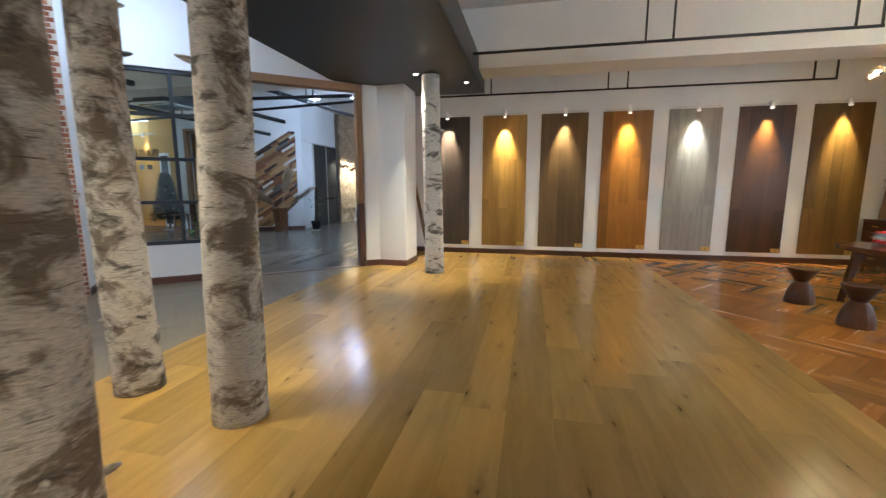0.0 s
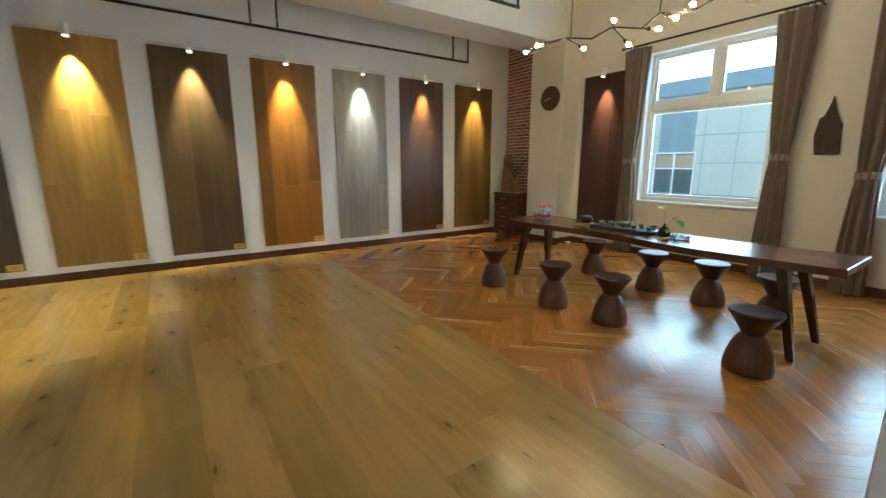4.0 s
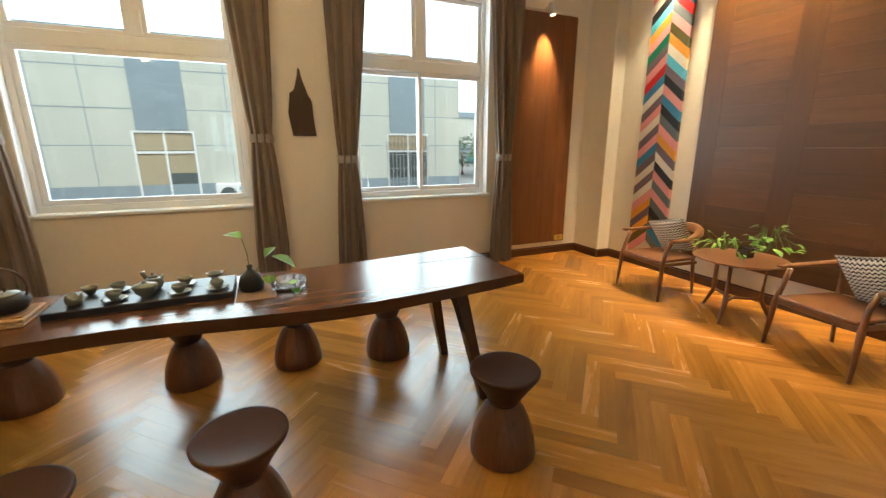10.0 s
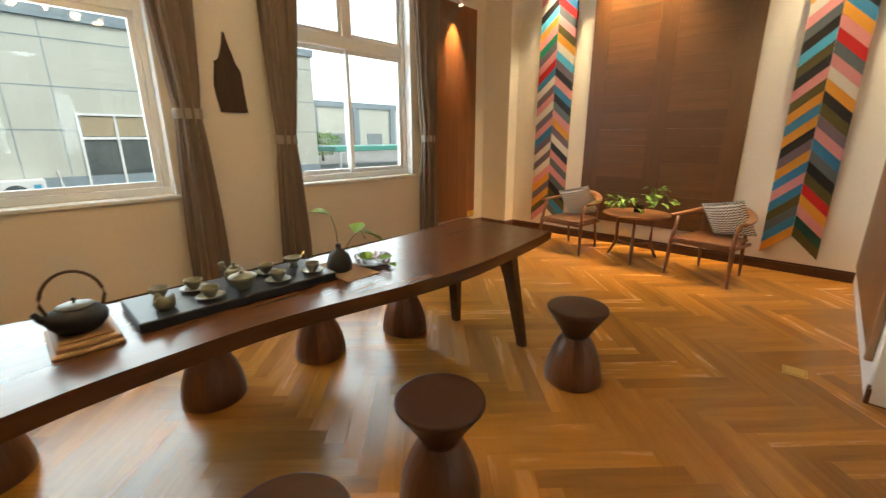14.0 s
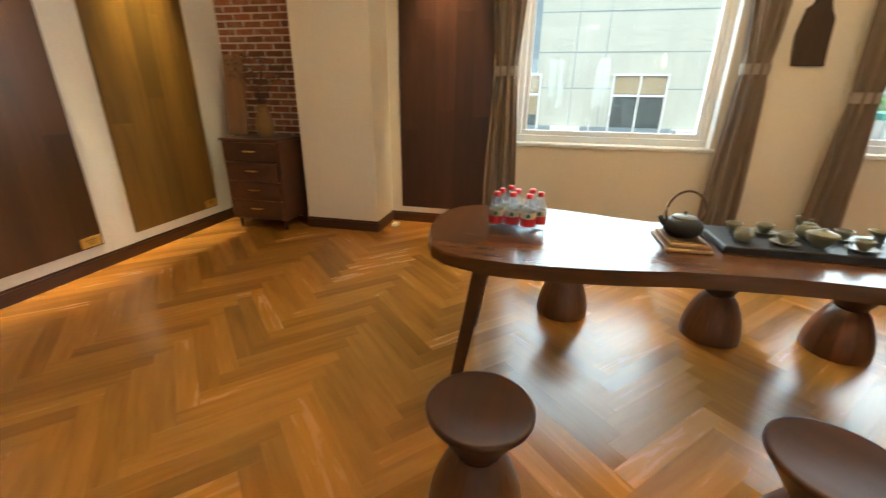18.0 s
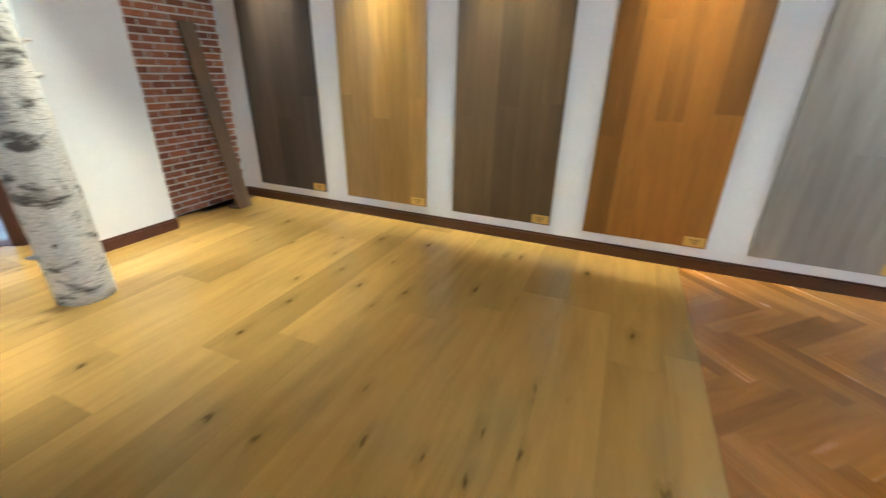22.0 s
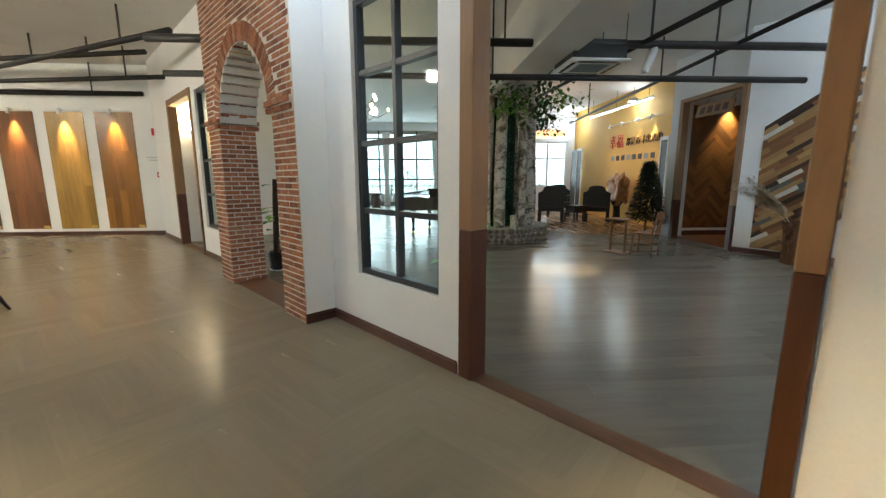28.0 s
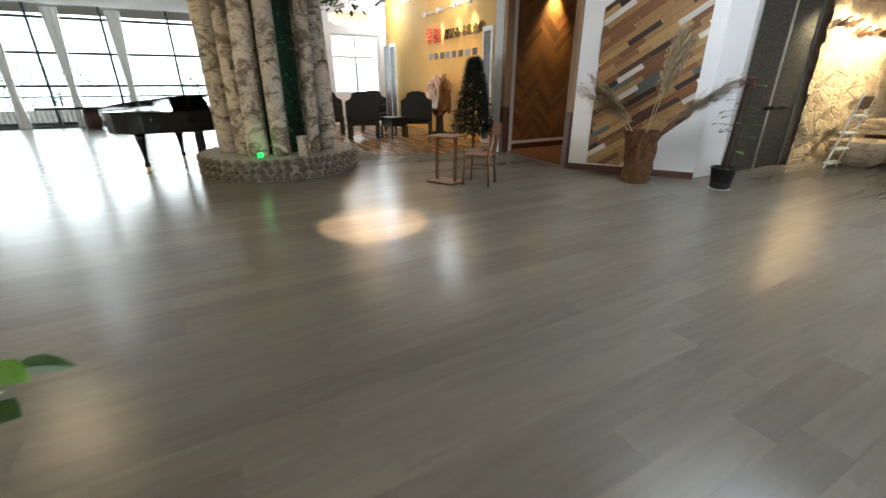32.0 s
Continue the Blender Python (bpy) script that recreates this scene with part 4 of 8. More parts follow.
CH1R = "slate blue olive black slate pink slate pink black cream mauve orange pink slate black blue pink black mauve sky cream orange olive pink slate red blue cream black".split()


def chevron_panel(x0, x1, z0, z1, left, right, label):
    """Painted strips that rise to the middle; west and east halves take their own colours."""
    p = thing("chevron_panel", label, "wall panel", ((x0 + x1) / 2, SY, 0), "chevron panels")
    half, band = (x1 - x0) / 2, 0.103
    for colours, side in ((left, 1), (right, -1)):
        for i, k in enumerate(colours):
            za = z0 + i * band
            if za + band > z1:
                break
            bm = bmesh.new()
            pts = [(0.001, 0.21), (half, 0.0), (half, band - 0.001), (0.001, 0.21 + band - 0.001)]
            back = [bm.verts.new((side * x, 0.004, z)) for x, z in pts]
            front = [bm.verts.new((side * x, 0.034, z)) for x, z in pts]
            for a in range(4):
                b = (a + 1) % 4
                bm.faces.new((back[a], back[b], front[b], front[a]))
            bm.faces.new(front)
            bm.faces.new(list(reversed(back)))
            bmesh.ops.recalc_face_normals(bm, faces=bm.faces)
            bmesh.ops.bevel(bm, geom=list(bm.edges), offset=0.0012, segments=1, affect="EDGES")
            o = part("strip", bm, PAINT_MAT[k], p, k + " painted strip")
            o.location.z = za
    return p


chevron_panel(2.565, 3.01, 0.17, 3.3, CH2L, CH2R, "tall panel of brightly painted chevron strips beside the armchair")
chevron_panel(5.22, 5.71, 0.13, 3.3, CH1L, CH1R, "tall panel of painted chevron strips beside the corner pillar")

SOUTHW = wood("south_panel_oak", (0.115, 0.05, 0.016), 0.36, (0.3, 0.45), 1.0, (0.8, 7, 7), 0.18)
SOUTHV = wood("south_panel_oak_upright", (0.115, 0.05, 0.016), 0.34, (0.3, 0.45), 1.0, (7, 7, 0.8), 0.14)
sp = thing("wood_wall_panel", "wide smoked-oak wall panel of crossed planks behind the armchairs", "wood panel", (0, SY, 0.28))
for a, b in ((3.31, 3.5), (4.06, 4.25), (4.8, 4.99)):
    part("upright_plank", box_bm((a + 0.0003, 0.004, 0.0), (b - 0.0003, 0.026, 3.0), 0.0008), SOUTHV, sp)
for a, b in ((3.5, 4.06), (4.25, 4.8)):
    for i in range(16):
        o = part("cross_plank", box_bm((-(b - a) / 2 + 0.0003, 0.004, 0.0003), ((b - a) / 2 - 0.0003, 0.0255, 0.1872), 0.0008), SOUTHW, sp)
        o.location = ((a + b) / 2, 0, 0.1875 * i)


def wall_spot(m, watts, colour, angle=80):
    spotlight("x", m, watts, colour, angle, (0, -0.02, -1.0))


SOUTHM = Matrix.Rotation(math.pi, 4, "Z")
for x, w in ((4.72, 230), (4.18, 230), (5.46, 120), (2.79, 150)):
    wall_spot(Matrix.Translation((x, SY, 3.34)) @ SOUTHM, w, (1.0, 0.7, 0.34) if 4 < x < 5 else WARM2, 78 if 4 < x < 5 else 80)

# tall tan panel on the partition's end
PARTW = wood("partition_panel_wood", (0.19, 0.093, 0.042), 0.3, (0.35, 0.5), 1.0, (8, 8, 1.0), 0.12)
pp = thing("wood_sample_panel", "tall tan wood sample panel on the partition wall", "wood panel", (2.28, 0, 0.2), "wood sample panels")
for i in range(7):
    part("plank", box_bm((0.004, 0.72 + 0.3 * i + 0.001, 0), (0.024, 0.72 + 0.3 * (i + 1) - 0.001, 2.75), 0.002), PARTW, pp)
part("edge_strip", box_bm((0.004, 2.822, 0), (0.036, 2.85, 2.75), 0.004), TAN, pp, "narrow wooden edge strip")


# ---------- armchairs and side table ----------
def armchair(m, label):
    c = thing("armchair", label, "armchair", m, "teak armchairs")
    c.scale = (0.94, 0.94, 0.93)
    # seat: faces +y
    seat = [(-0.26, 0.26), (-0.24, -0.2), (-0.15, -0.24), (0.15, -0.24), (0.24, -0.2), (0.26, 0.26), (0.18, 0.275), (-0.18, 0.275)]
    part("seat", prism_bm(seat, 0.385, 0.415, None, 0.01), TEAK, c, "polished dished wooden seat")
    for sx in (-1, 1):
        part("front_leg", tube_bm([(sx * 0.3, 0.27, 0), (sx * 0.285, 0.25, 0.36), (sx * 0.275, 0.22, 0.5), (sx * 0.285, 0.17, 0.615)], [0.013, 0.022, 0.019, 0.02], 10), TEAK, c, "", True)
        part("rear_leg", tube_bm([(sx * 0.2, -0.27, 0), (sx * 0.2, -0.22, 0.38), (sx * 0.22, -0.24, 0.64)], [0.013, 0.021, 0.016], 10), TEAK, c, "", True)
        part("side_rail", box_bm((sx * 0.262 - 0.012, -0.2, 0.35), (sx * 0.262 + 0.012, 0.25, 0.384), 0.005), TEAK, c)
    part("front_rail", box_bm((-0.27, 0.235, 0.345), (0.27, 0.26, 0.384), 0.005), TEAK, c)
    # arm and back rail in one sweep
    bm = bmesh.new()
    rings = []
    for k in range(33):
        a = math.pi * k / 32
        x = -0.325 * math.cos(a)
        y = 0.22 - 0.58 * math.sin(a) ** 0.85
        z = 0.625 + 0.06 * math.sin(a) ** 2
        w = 0.028 + 0.012 * math.sin(a)
        h = 0.012 + 0.028 * math.sin(a) ** 3
        nx, ny = math.cos(a) * -1, -math.sin(a)
        l = math.hypot(nx, ny)
        nx, ny = nx / l, ny / l
        rings.append([bm.verts.new((x + nx * w * u, y + ny * w * u, z + h * v)) for u, v in ((-1, -0.7), (-0.7, -1), (0.7, -1), (1, -0.7), (1, 0.7), (0.7, 1), (-0.7, 1), (-1, 0.7))])
    for p, q in zip(rings, rings[1:]):
        for i in range(8):
            j = (i + 1) % 8
            bm.faces.new((p[i], p[j], q[j], q[i]))
    bm.faces.new(list(reversed(rings[0])))
    bm.faces.new(rings[-1])
    bmesh.ops.recalc_face_normals(bm, faces=bm.faces)
    part("arm_rail", bm, TEAK, c, "curved arm and back rail", True)
    return c


ZIG = mat("zigzag_cloth", (0.7, 0.66, 0.58), 0.9, 0, 0.2)
nn = Nodes(ZIG)
tc = nn.add("ShaderNodeTexCoord")
sep = nn.add("ShaderNodeSeparateXYZ")
nn.link(tc.outputs["Object"], sep.inputs[0])


def math_node(op, a, b=None):
    q = nn.add("ShaderNodeMath")
    q.operation = op
    for s, v in ((0, a), (1, b)):
        if v is None:
            continue
        if isinstance(v, (int, float)):
            q.inputs[s].default_value = v
        else:
            nn.link(v, q.inputs[s])
    return q.outputs[0]


zig = math_node("PINGPONG", math_node("ADD", sep.outputs[0], 1.0), 0.02)
zz = math_node("ADD", math_node("MULTIPLY", zig, 0.9), sep.outputs[2])
st = math_node("FRACT", math_node("MULTIPLY", math_node("ADD", zz, 2.0), 31.0))
edge = math_node("GREATER_THAN", st, 0.6)
nn.base(nn.mix(edge, (0.78, 0.74, 0.66), (0.02, 0.019, 0.02)))
nn.bump(nn.noise(nn.coord((400, 400, 400)), 1.0, 2), 0.3, 0.002)


def cushion(m, label):
    t = thing("cushion", label, "cushion", m, "zigzag cushions")
    t.scale = (0.83, 0.9, 0.83)
    bm = bmesh.new()
    n, s = 16, 0.225
    faces = {}
    for side in (1, -1):
        for i in range(n + 1):
            for j in range(n + 1):
                u, v = 2 * i / n - 1, 2 * j / n - 1
                puff = (max(0, 1 - abs(u) ** 2.4) * max(0, 1 - abs(v) ** 2.4)) ** 0.55
                sq = 1 + 0.06 * (abs(u * v) ** 2) - 0.04
                faces[side, i, j] = bm.verts.new((u * s * sq, side * 0.065 * puff, v * s * sq))
    for side in (1, -1):
        for i in range(n):
            for j in range(n):
                q = [faces[side, i, j], faces[side, i + 1, j], faces[side, i + 1, j + 1], faces[side, i, j + 1]]
                bm.faces.new(q if side < 0 else q[::-1])
    bmesh.ops.remove_doubles(bm, verts=bm.verts, dist=1e-5)
    part("cover", bm, ZIG, t, "black and cream zigzag cloth", True)
    bm = bmesh.new()
    k = s * 1.02
    add_tube(bm, [(-k, 0, -k), (0, 0, -k * 0.96), (k, 0, -k), (k * 0.96, 0, 0), (k, 0, k), (0, 0, k * 0.96), (-k, 0, k), (-k * 0.96, 0, 0), (-k, 0, -k)], 0.006, 6)
    part("piping", bm, TIE, t, "frayed cream edge", True)
    return t


CH1 = pose(4.81, 1.08, 0, 0, 0, -7)
CH2 = pose(3.33, 1.17, 0, 0, 0, -12.8)
armchair(CH1, "teak armchair with curved back, cushion on it, beside the chevron panel")
armchair(CH2, "teak armchair with curved back, cushion on it, beside the round table")
cushion(CH1 @ pose(0.02, -0.14, 0.553, -28, 14, 8), "square black-and-cream zigzag cushion leaning in the armchair")
cushion(CH2 @ pose(-0.05, -0.14, 0.553, -28, 12, -8), "square black-and-cream zigzag cushion leaning in the second armchair")

st_ = thing("side_table", "round teak side table with three splayed legs", "table", (4.085, 1.07, 0))
part("tabletop", lathe_bm([(0.3, 0.495), (0.335, 0.507), (0.34, 0.513), (0.335, 0.52), (0.01, 0.52)], 48), TEAK, st_, "", False)
for i in range(3):
    a = radians(-13 + 120 * i)
    d = Vector((math.cos(a), math.sin(a), 0))
    part("leg", tube_bm([d * 0.29, d * 0.2 + Vector((0, 0, 0.17)), d * 0.21 + Vector((0, 0, 0.5))], [0.012, 0.02, 0.017], 10), TEAK, st_, "", True)
for i in range(3):
    a = radians(-13 + 120 * i)
    d = Vector((math.cos(a), math.sin(a), 0))
    part("stretcher", tube_bm([d * 0.012 + Vector((0, 0, 0.165)), d * 0.11 + Vector((0, 0, 0.168)), d * 0.2 + Vector((0, 0, 0.18))], 0.012, 8), TEAK, st_, "", True)

LEAF = mat("green_leaf", (0.12, 0.28, 0.03), 0.45, 0, 0.4)
nn2 = Nodes(LEAF)
nn2.base(nn2.mix(nn2.noise(nn2.coord((20, 20, 20), 5.0), 1.5), (0.07, 0.22, 0.02), (0.22, 0.4, 0.06)))
LEAF.node_tree.nodes["Principled BSDF"].inputs["Transmission Weight"].default_value = 0.0
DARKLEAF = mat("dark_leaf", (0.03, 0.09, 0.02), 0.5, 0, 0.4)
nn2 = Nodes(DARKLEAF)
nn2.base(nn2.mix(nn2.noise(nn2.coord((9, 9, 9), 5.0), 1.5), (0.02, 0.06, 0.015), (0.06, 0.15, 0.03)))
GLASS = clear_glass("clear_glass")
STEM = mat("plant_stem", (0.1, 0.16, 0.04), 0.6)


def add_leaf(bm, base, tip, width, droop=0.15, fold=0.15, shape="oval"):
    """A curved leaf of eight faces from base to tip."""
    base, tip = Vector(base), Vector(tip)
    d = tip - base
    side = d.cross(Vector((0, 0, 1)))
    if side.length < 1e-4:
        side = Vector((1, 0, 0))
    side.normalize()
    up = side.cross(d).normalized()
    prof = (0.0, 0.75, 1.0, 0.62, 0.0) if shape == "oval" else (0.1, 0.5, 0.55, 0.4, 0.0)
    prev = None
    for k, w in enumerate(prof):
        u = k / 4
        c = base + d * u + up * (droop * d.length * 4 * u * (1 - u) * 0.5)
        row = (bm.verts.new(c - side * width * w / 2 + up * fold * width * w / 2), bm.verts.new(c), bm.verts.new(c + side * width * w / 2 + up * fold * width * w / 2))
        if prev:
            bm.faces.new((prev[0], prev[1], row[1], row[0]))
            bm.faces.new((prev[1], prev[2], row[2], row[1]))
        prev = row


def leafy_plant(name, label, where, leaves, spread, lift, size, seed, material, pot=None, narrow=False):
    t = thing(name, label, "plant", where)
    rnd = random.Random(seed)
    for i in range(leaves):
        a = rnd.uniform(0, 2 * math.pi)
        r = spread * rnd.uniform(0.3, 1.0)
        root = Vector((0.015 * math.cos(a), 0.015 * math.sin(a), 0))
        mid = Vector((r * 0.5 * math.cos(a), r * 0.5 * math.sin(a), lift * rnd.uniform(0.6, 1.1)))
        end = Vector((r * math.cos(a), r * math.sin(a), lift * rnd.uniform(0.1, 1.0)))
        part("stem", tube_bm([root, mid, end], 0.0025, 5), STEM, t)
        bm = bmesh.new()
        out = Vector((math.cos(a), math.sin(a), rnd.uniform(-0.7, 0.3)))
        add_leaf(bm, end, end + out.normalized() * size * rnd.uniform(0.7, 1.25), size * (0.25 if narrow else 0.6), 0.2, 0.2, "narrow" if narrow else "oval")
        for q in range(2):
            e2 = end + Vector((rnd.uniform(-1, 1), rnd.uniform(-1, 1), rnd.uniform(-0.5, 0.6))) * size * 0.35
            add_leaf(bm, e2, e2 + Vector((math.cos(a + rnd.uniform(-1.2, 1.2)), math.sin(a + rnd.uniform(-1, 1)), rnd.uniform(-0.7, 0.2))) * size * 0.8, size * (0.22 if narrow else 0.5), 0.2, 0.2)
        part("leaf", bm, material, t)
    return t


gl = thing("glass_vase", "small square glass vase with dark water", "vase", (4.07, 1.03, 0.52))
part("vessel", box_bm((-0.045, -0.045, 0.0), (0.045, 0.045, 0.085), 0.004), GLASS, gl)
part("water", box_bm((-0.04, -0.04, 0.006), (0.04, 0.04, 0.07), 0.003), mat("dark_water", (0.05, 0.04, 0.03), 0.2), gl, "dark soil and water")
leafy_plant("potted_plant", "spreading green ivy in a glass vase on the side table", (3.93, 1.04, 0.6), 15, 0.22, 0.2, 0.07, 3, LEAF)
leafy_plant("potted_plant", "trailing narrow-leaved green plant on the side table", (4.24, 1.05, 0.55), 14, 0.26, 0.12, 0.1, 8, LEAF, None, True)

# ---------- clock, ornament, cabinet corner ----------
ck = thing("wall_clock", "round rough-edged dark wood wall clock with brass-white hands", "clock", pose(6.06, 7.96, 2.57, 90, 0, -90), "")
bm = bmesh.new()
ring = []
for i in range(56):
    a = 2 * math.pi * i / 56
    r = 0.205 * (1 + 0.03 * noise.noise(Vector((math.cos(a) * 2.5, math.sin(a) * 2.5, 4.0))) + 0.012 * math.sin(a * 17))
    ring.append((r * math.cos(a), r * math.sin(a)))
part("face", prism_bm(ring, 0.003, 0.032, None, 0.004), CLOCKW, ck, "slice of dark wood with bark edge")
HAND = speckled("pale_metal_hand", (0.75, 0.72, 0.62), 0.35, 60, 0.05, 0.0, metal=0.6)
for L, a in ((0.11, 198), (0.085, 196)):
    part("clock_arm", box_bm((0, -0.004, 0.034), (L, 0.004, 0.037), 0.001, Matrix.Rotation(radians(a), 4, "Z")), HAND, ck, "pale pointer")
part("hub", lathe_bm([(0.009, 0.033), (0.009, 0.04), (0.001, 0.041)], 12), HAND, ck)

orn = thing("wall_ornament", "dark weathered wood slab with a pointed top on the wall", "ornament", (EX, 4.24, 1.53))
sil = [(-0.12, 0.0), (0.1, 0.0), (0.115, 0.1), (0.13, 0.22), (0.1, 0.36), (0.105, 0.4), (0.06, 0.42), (0.045, 0.48), (0.025, 0.55), (0.012, 0.63), (-0.002, 0.62), (-0.015, 0.52), (-0.05, 0.44), (-0.065, 0.37), (-0.1, 0.33), (-0.105, 0.18)]
sil = [(-x, z) for x, z in sil]
bm = prism_bm(sil, 0.003, 0.035, Matrix(((0, 0, -1, 0), (-1, 0, 0, 0), (0, 1, 0, 0), (0, 0, 0, 1))), 0.006)
bmesh.ops.recalc_face_normals(bm, faces=bm.faces)
part("slab", bm, wood("weathered_wood", (0.05, 0.026, 0.014), 0.6, (0.6, 0.8), 1.5, (10, 10, 1.2), 0.1, bump=0.4), orn)

cab = thing("chest_of_drawers", "dark walnut chest of four drawers with brass pulls", "cabinet", (5.83, 8.55, 0))
part("body", box_bm((0.012, 0.0, 0.1), (0.46, 0.6, 0.85), 0.006), CABW, cab)
part("top", box_bm((-0.012, -0.012, 0.851), (0.472, 0.612, 0.876), 0.005), CABW, cab, "walnut top with pale edge")
for i in range(4):
    z = 0.118 + 0.182 * i
    dr = part("drawer", box_bm((-0.012, 0.02, z), (0.0119, 0.58, z + 0.172), 0.004), CABW, cab)
    part("handle", tube_bm([(-0.013, 0.235, z + 0.1), (-0.028, 0.255, z + 0.1), (-0.03, 0.3, z + 0.1), (-0.028, 0.345, z + 0.1), (-0.013, 0.365, z + 0.1)], [0.004, 0.007, 0.008, 0.007, 0.004], 8), BRASS, dr, "brass drawer pull", True)
    part("lip", box_bm((-0.016, 0.02, z + 0.173), (0.01, 0.58, z + 0.179), 0.001), TEAK, cab, "pale wooden lip")
for x in (0.06, 0.42):
    for y in (0.05, 0.55):
        part("leg", tube_bm([(x, y, 0), (x, y, 0.1)], [0.014, 0.022], 10), CABW, cab, "", True)
vz = thing("vase", "tan woven vase on the chest of drawers", "vase", (6.1, 8.84, 0.876))
part("body", lathe_bm([(0.05, 0), (0.075, 0.02), (0.085, 0.1), (0.072, 0.19), (0.045, 0.25), (0.04, 0.28), (0.05, 0.3), (0.042, 0.298), (0.03, 0.26)], 24, None, False), speckled("tan_ceramic", (0.3, 0.17, 0.06), 0.6, 90, 0.3, 0.3), vz, "", True)
DRY = speckled("dried_flower", (0.1, 0.055, 0.045), 0.9, 60, 0.4, 0.2)
df = thing("dried_flowers", "bunch of dark dried flowers in the tan vase", "flowers", (6.1, 8.84, 1.14))
rnd = random.Random(5)
for i in range(26):
    a, r = rnd.uniform(0, 6.28), rnd.uniform(0.05, 0.24)
    e = Vector((r * math.cos(a) * 0.7, r * math.sin(a), rnd.uniform(0.2, 0.46)))
    part("stalk", tube_bm([(0, 0, 0), e * 0.5 + Vector((0, 0, 0.05)), e], 0.0025, 5), DRY, df)
    bm = bmesh.new()
    for q in range(16):
        c = e + Vector((rnd.gauss(0, 1), rnd.gauss(0, 1), rnd.gauss(0, 1))) * 0.028
        add_leaf(bm, c, c + Vector((rnd.uniform(-1, 1), rnd.uniform(-1, 1), rnd.uniform(-0.3, 1))) * 0.03, 0.014)
    part("flower_head", bm, DRY, df)
lb = thing("leaning_board", "weathered tan board leaning on the wall behind the vase", "board", pose(6.13, 9.17, 0.876, 0, 6, 0))
part("board", box_bm((-0.012, -0.11, 0.002), (0.012, 0.11, 0.74), 0.006), TAN, lb)
fx = thing("floor_socket_box", "small white plastic box lying on the parquet", "socket", (6.3, 7.6, 0.0))
part("case", box_bm((-0.04, -0.03, 0), (0.04, 0.03, 0.03), 0.005), UPVC, fx)
fp = thing("floor_socket_plate", "brass floor socket plate let into the parquet", "floor socket", pose(2.56, 2.79, 0.0, 0, 0, 3))
part("plate", box_bm((-0.056, -0.056, -0.002), (0.056, 0.056, 0.003), 0.001), BRASS, fp)
part("insert", box_bm((-0.05, -0.05, 0.0031), (0.05, 0.05, 0.0036)), PARQ, fp, "wooden insert in the brass rim")
part("lid", box_bm((-0.045, -0.045, 0.004), (0.045, 0.045, 0.006), 0.001), BRASS, fp)


# ---------- bricks ----------
def brick_mat(name, red):
    m = mat(name, (0.3, 0.1, 0.055), 0.85, 0, 0.3)
    k = Nodes(m)
    v = k.coord((1, 1, 1), 20.0)
    f = k.noise(v, 40, 6, 0.65)
    w = k.noise(v, 9, 4, 0.6)
    c = k.ramp(f, [(0.3, mul(red, 0.7)), (0.7, mul(red, 1.2))])
    c = k.mix(k.ramp(w, [(0.5, (0, 0, 0)), (0.72, (0.55, 0.55, 0.55))]), c, (0.42, 0.3, 0.22))
    c = k.mix(1.0, c, k.ramp(k.random(), [(0, (0.62, 0.55, 0.55)), (0.5, (1, 1, 1)), (1, (1.25, 1.2, 1.1))]), "MULTIPLY")
    k.base(c)
    k.bump(f, 0.5, 0.006)
    return m


BRICK = brick_mat("red_brick", (0.31, 0.122, 0.064))
BRICK_MESH = []
rnd = random.Random(2)
for i in range(5):
    bm = box_bm((-0.105, -0.012, -0.0305), (0.105, 0.012, 0.0305))
    bmesh.ops.bevel(bm, geom=[e for e in bm.edges if all(v.co.y < 0 for v in e.verts)], offset=0.005, segments=1, affect="EDGES")
    for v in bm.verts:
        v.co += Vector((rnd.uniform(-0.003, 0.003), rnd.uniform(-0.002, 0.002), rnd.uniform(-0.002, 0.002)))
    me = bpy.data.meshes.new("brick")
    bm.to_mesh(me)
    bm.free()
    me.materials.append(BRICK)
    BRICK_MESH.append(me)


def brick_at(parent, m, scale=1.0, tall=1.0):
    ob = new("brick", BRICK_MESH[rnd.randrange(5)])
    ob.parent = parent
    ob.matrix_world = m @ Matrix.Diagonal((scale, 1, tall, 1))


def brick_field(parent, m, x0, x1, z0, z1, keep=lambda x, z: True, pitch=0.064, length=0.2):
    """Running bond on the plane of m: x along, -y out of the wall."""
    row, z = 0, z0 + pitch / 2
    while z < z1:
        x = x0 - (length / 2 if row % 2 else 0)
        while x < x1:
            a, b = max(x, x0), min(x + length, x1)
            if b - a > 0.04 and keep((a + b) / 2, z):
                brick_at(parent, m @ Matrix.Translation(((a + b) / 2, 0, z)), (b - a - 0.012) / 0.21, pitch / 0.078)
            x += length
        z += pitch
        row += 1


nb = structure("wall_brick_northeast", box_bm((6.36, 8.45, 0), (EX - 0.003, NY, CEILZ)), MORTAR, "red-brown brick wall in the corner behind the cabinet")
brick_field(nb, Matrix.Translation((6.367, 0, 0)) @ EASTP, -NY + 0.0, -8.452, 0.0, CEILZ - 0.05)
wb = structure("wall_brick_northwest", box_bm((-3.0, 8.271, 0), (-2.455, NY - 0.002, CEILZ)), MORTAR, "red brick wall beside the birch column")
brick_field(wb, Matrix.Translation((-2.462, 0, 0)) @ Matrix.Rotation(math.pi / 2, 4, "Z"), 8.28, NY - 0.01, 0.0, CEILZ - 0.05)
pk = thing("leaning_plank", "grey-brown rough plank leaning against the brick wall", "plank", pose(-2.075, 9.02, 0.003, 0, -11.0, 0))
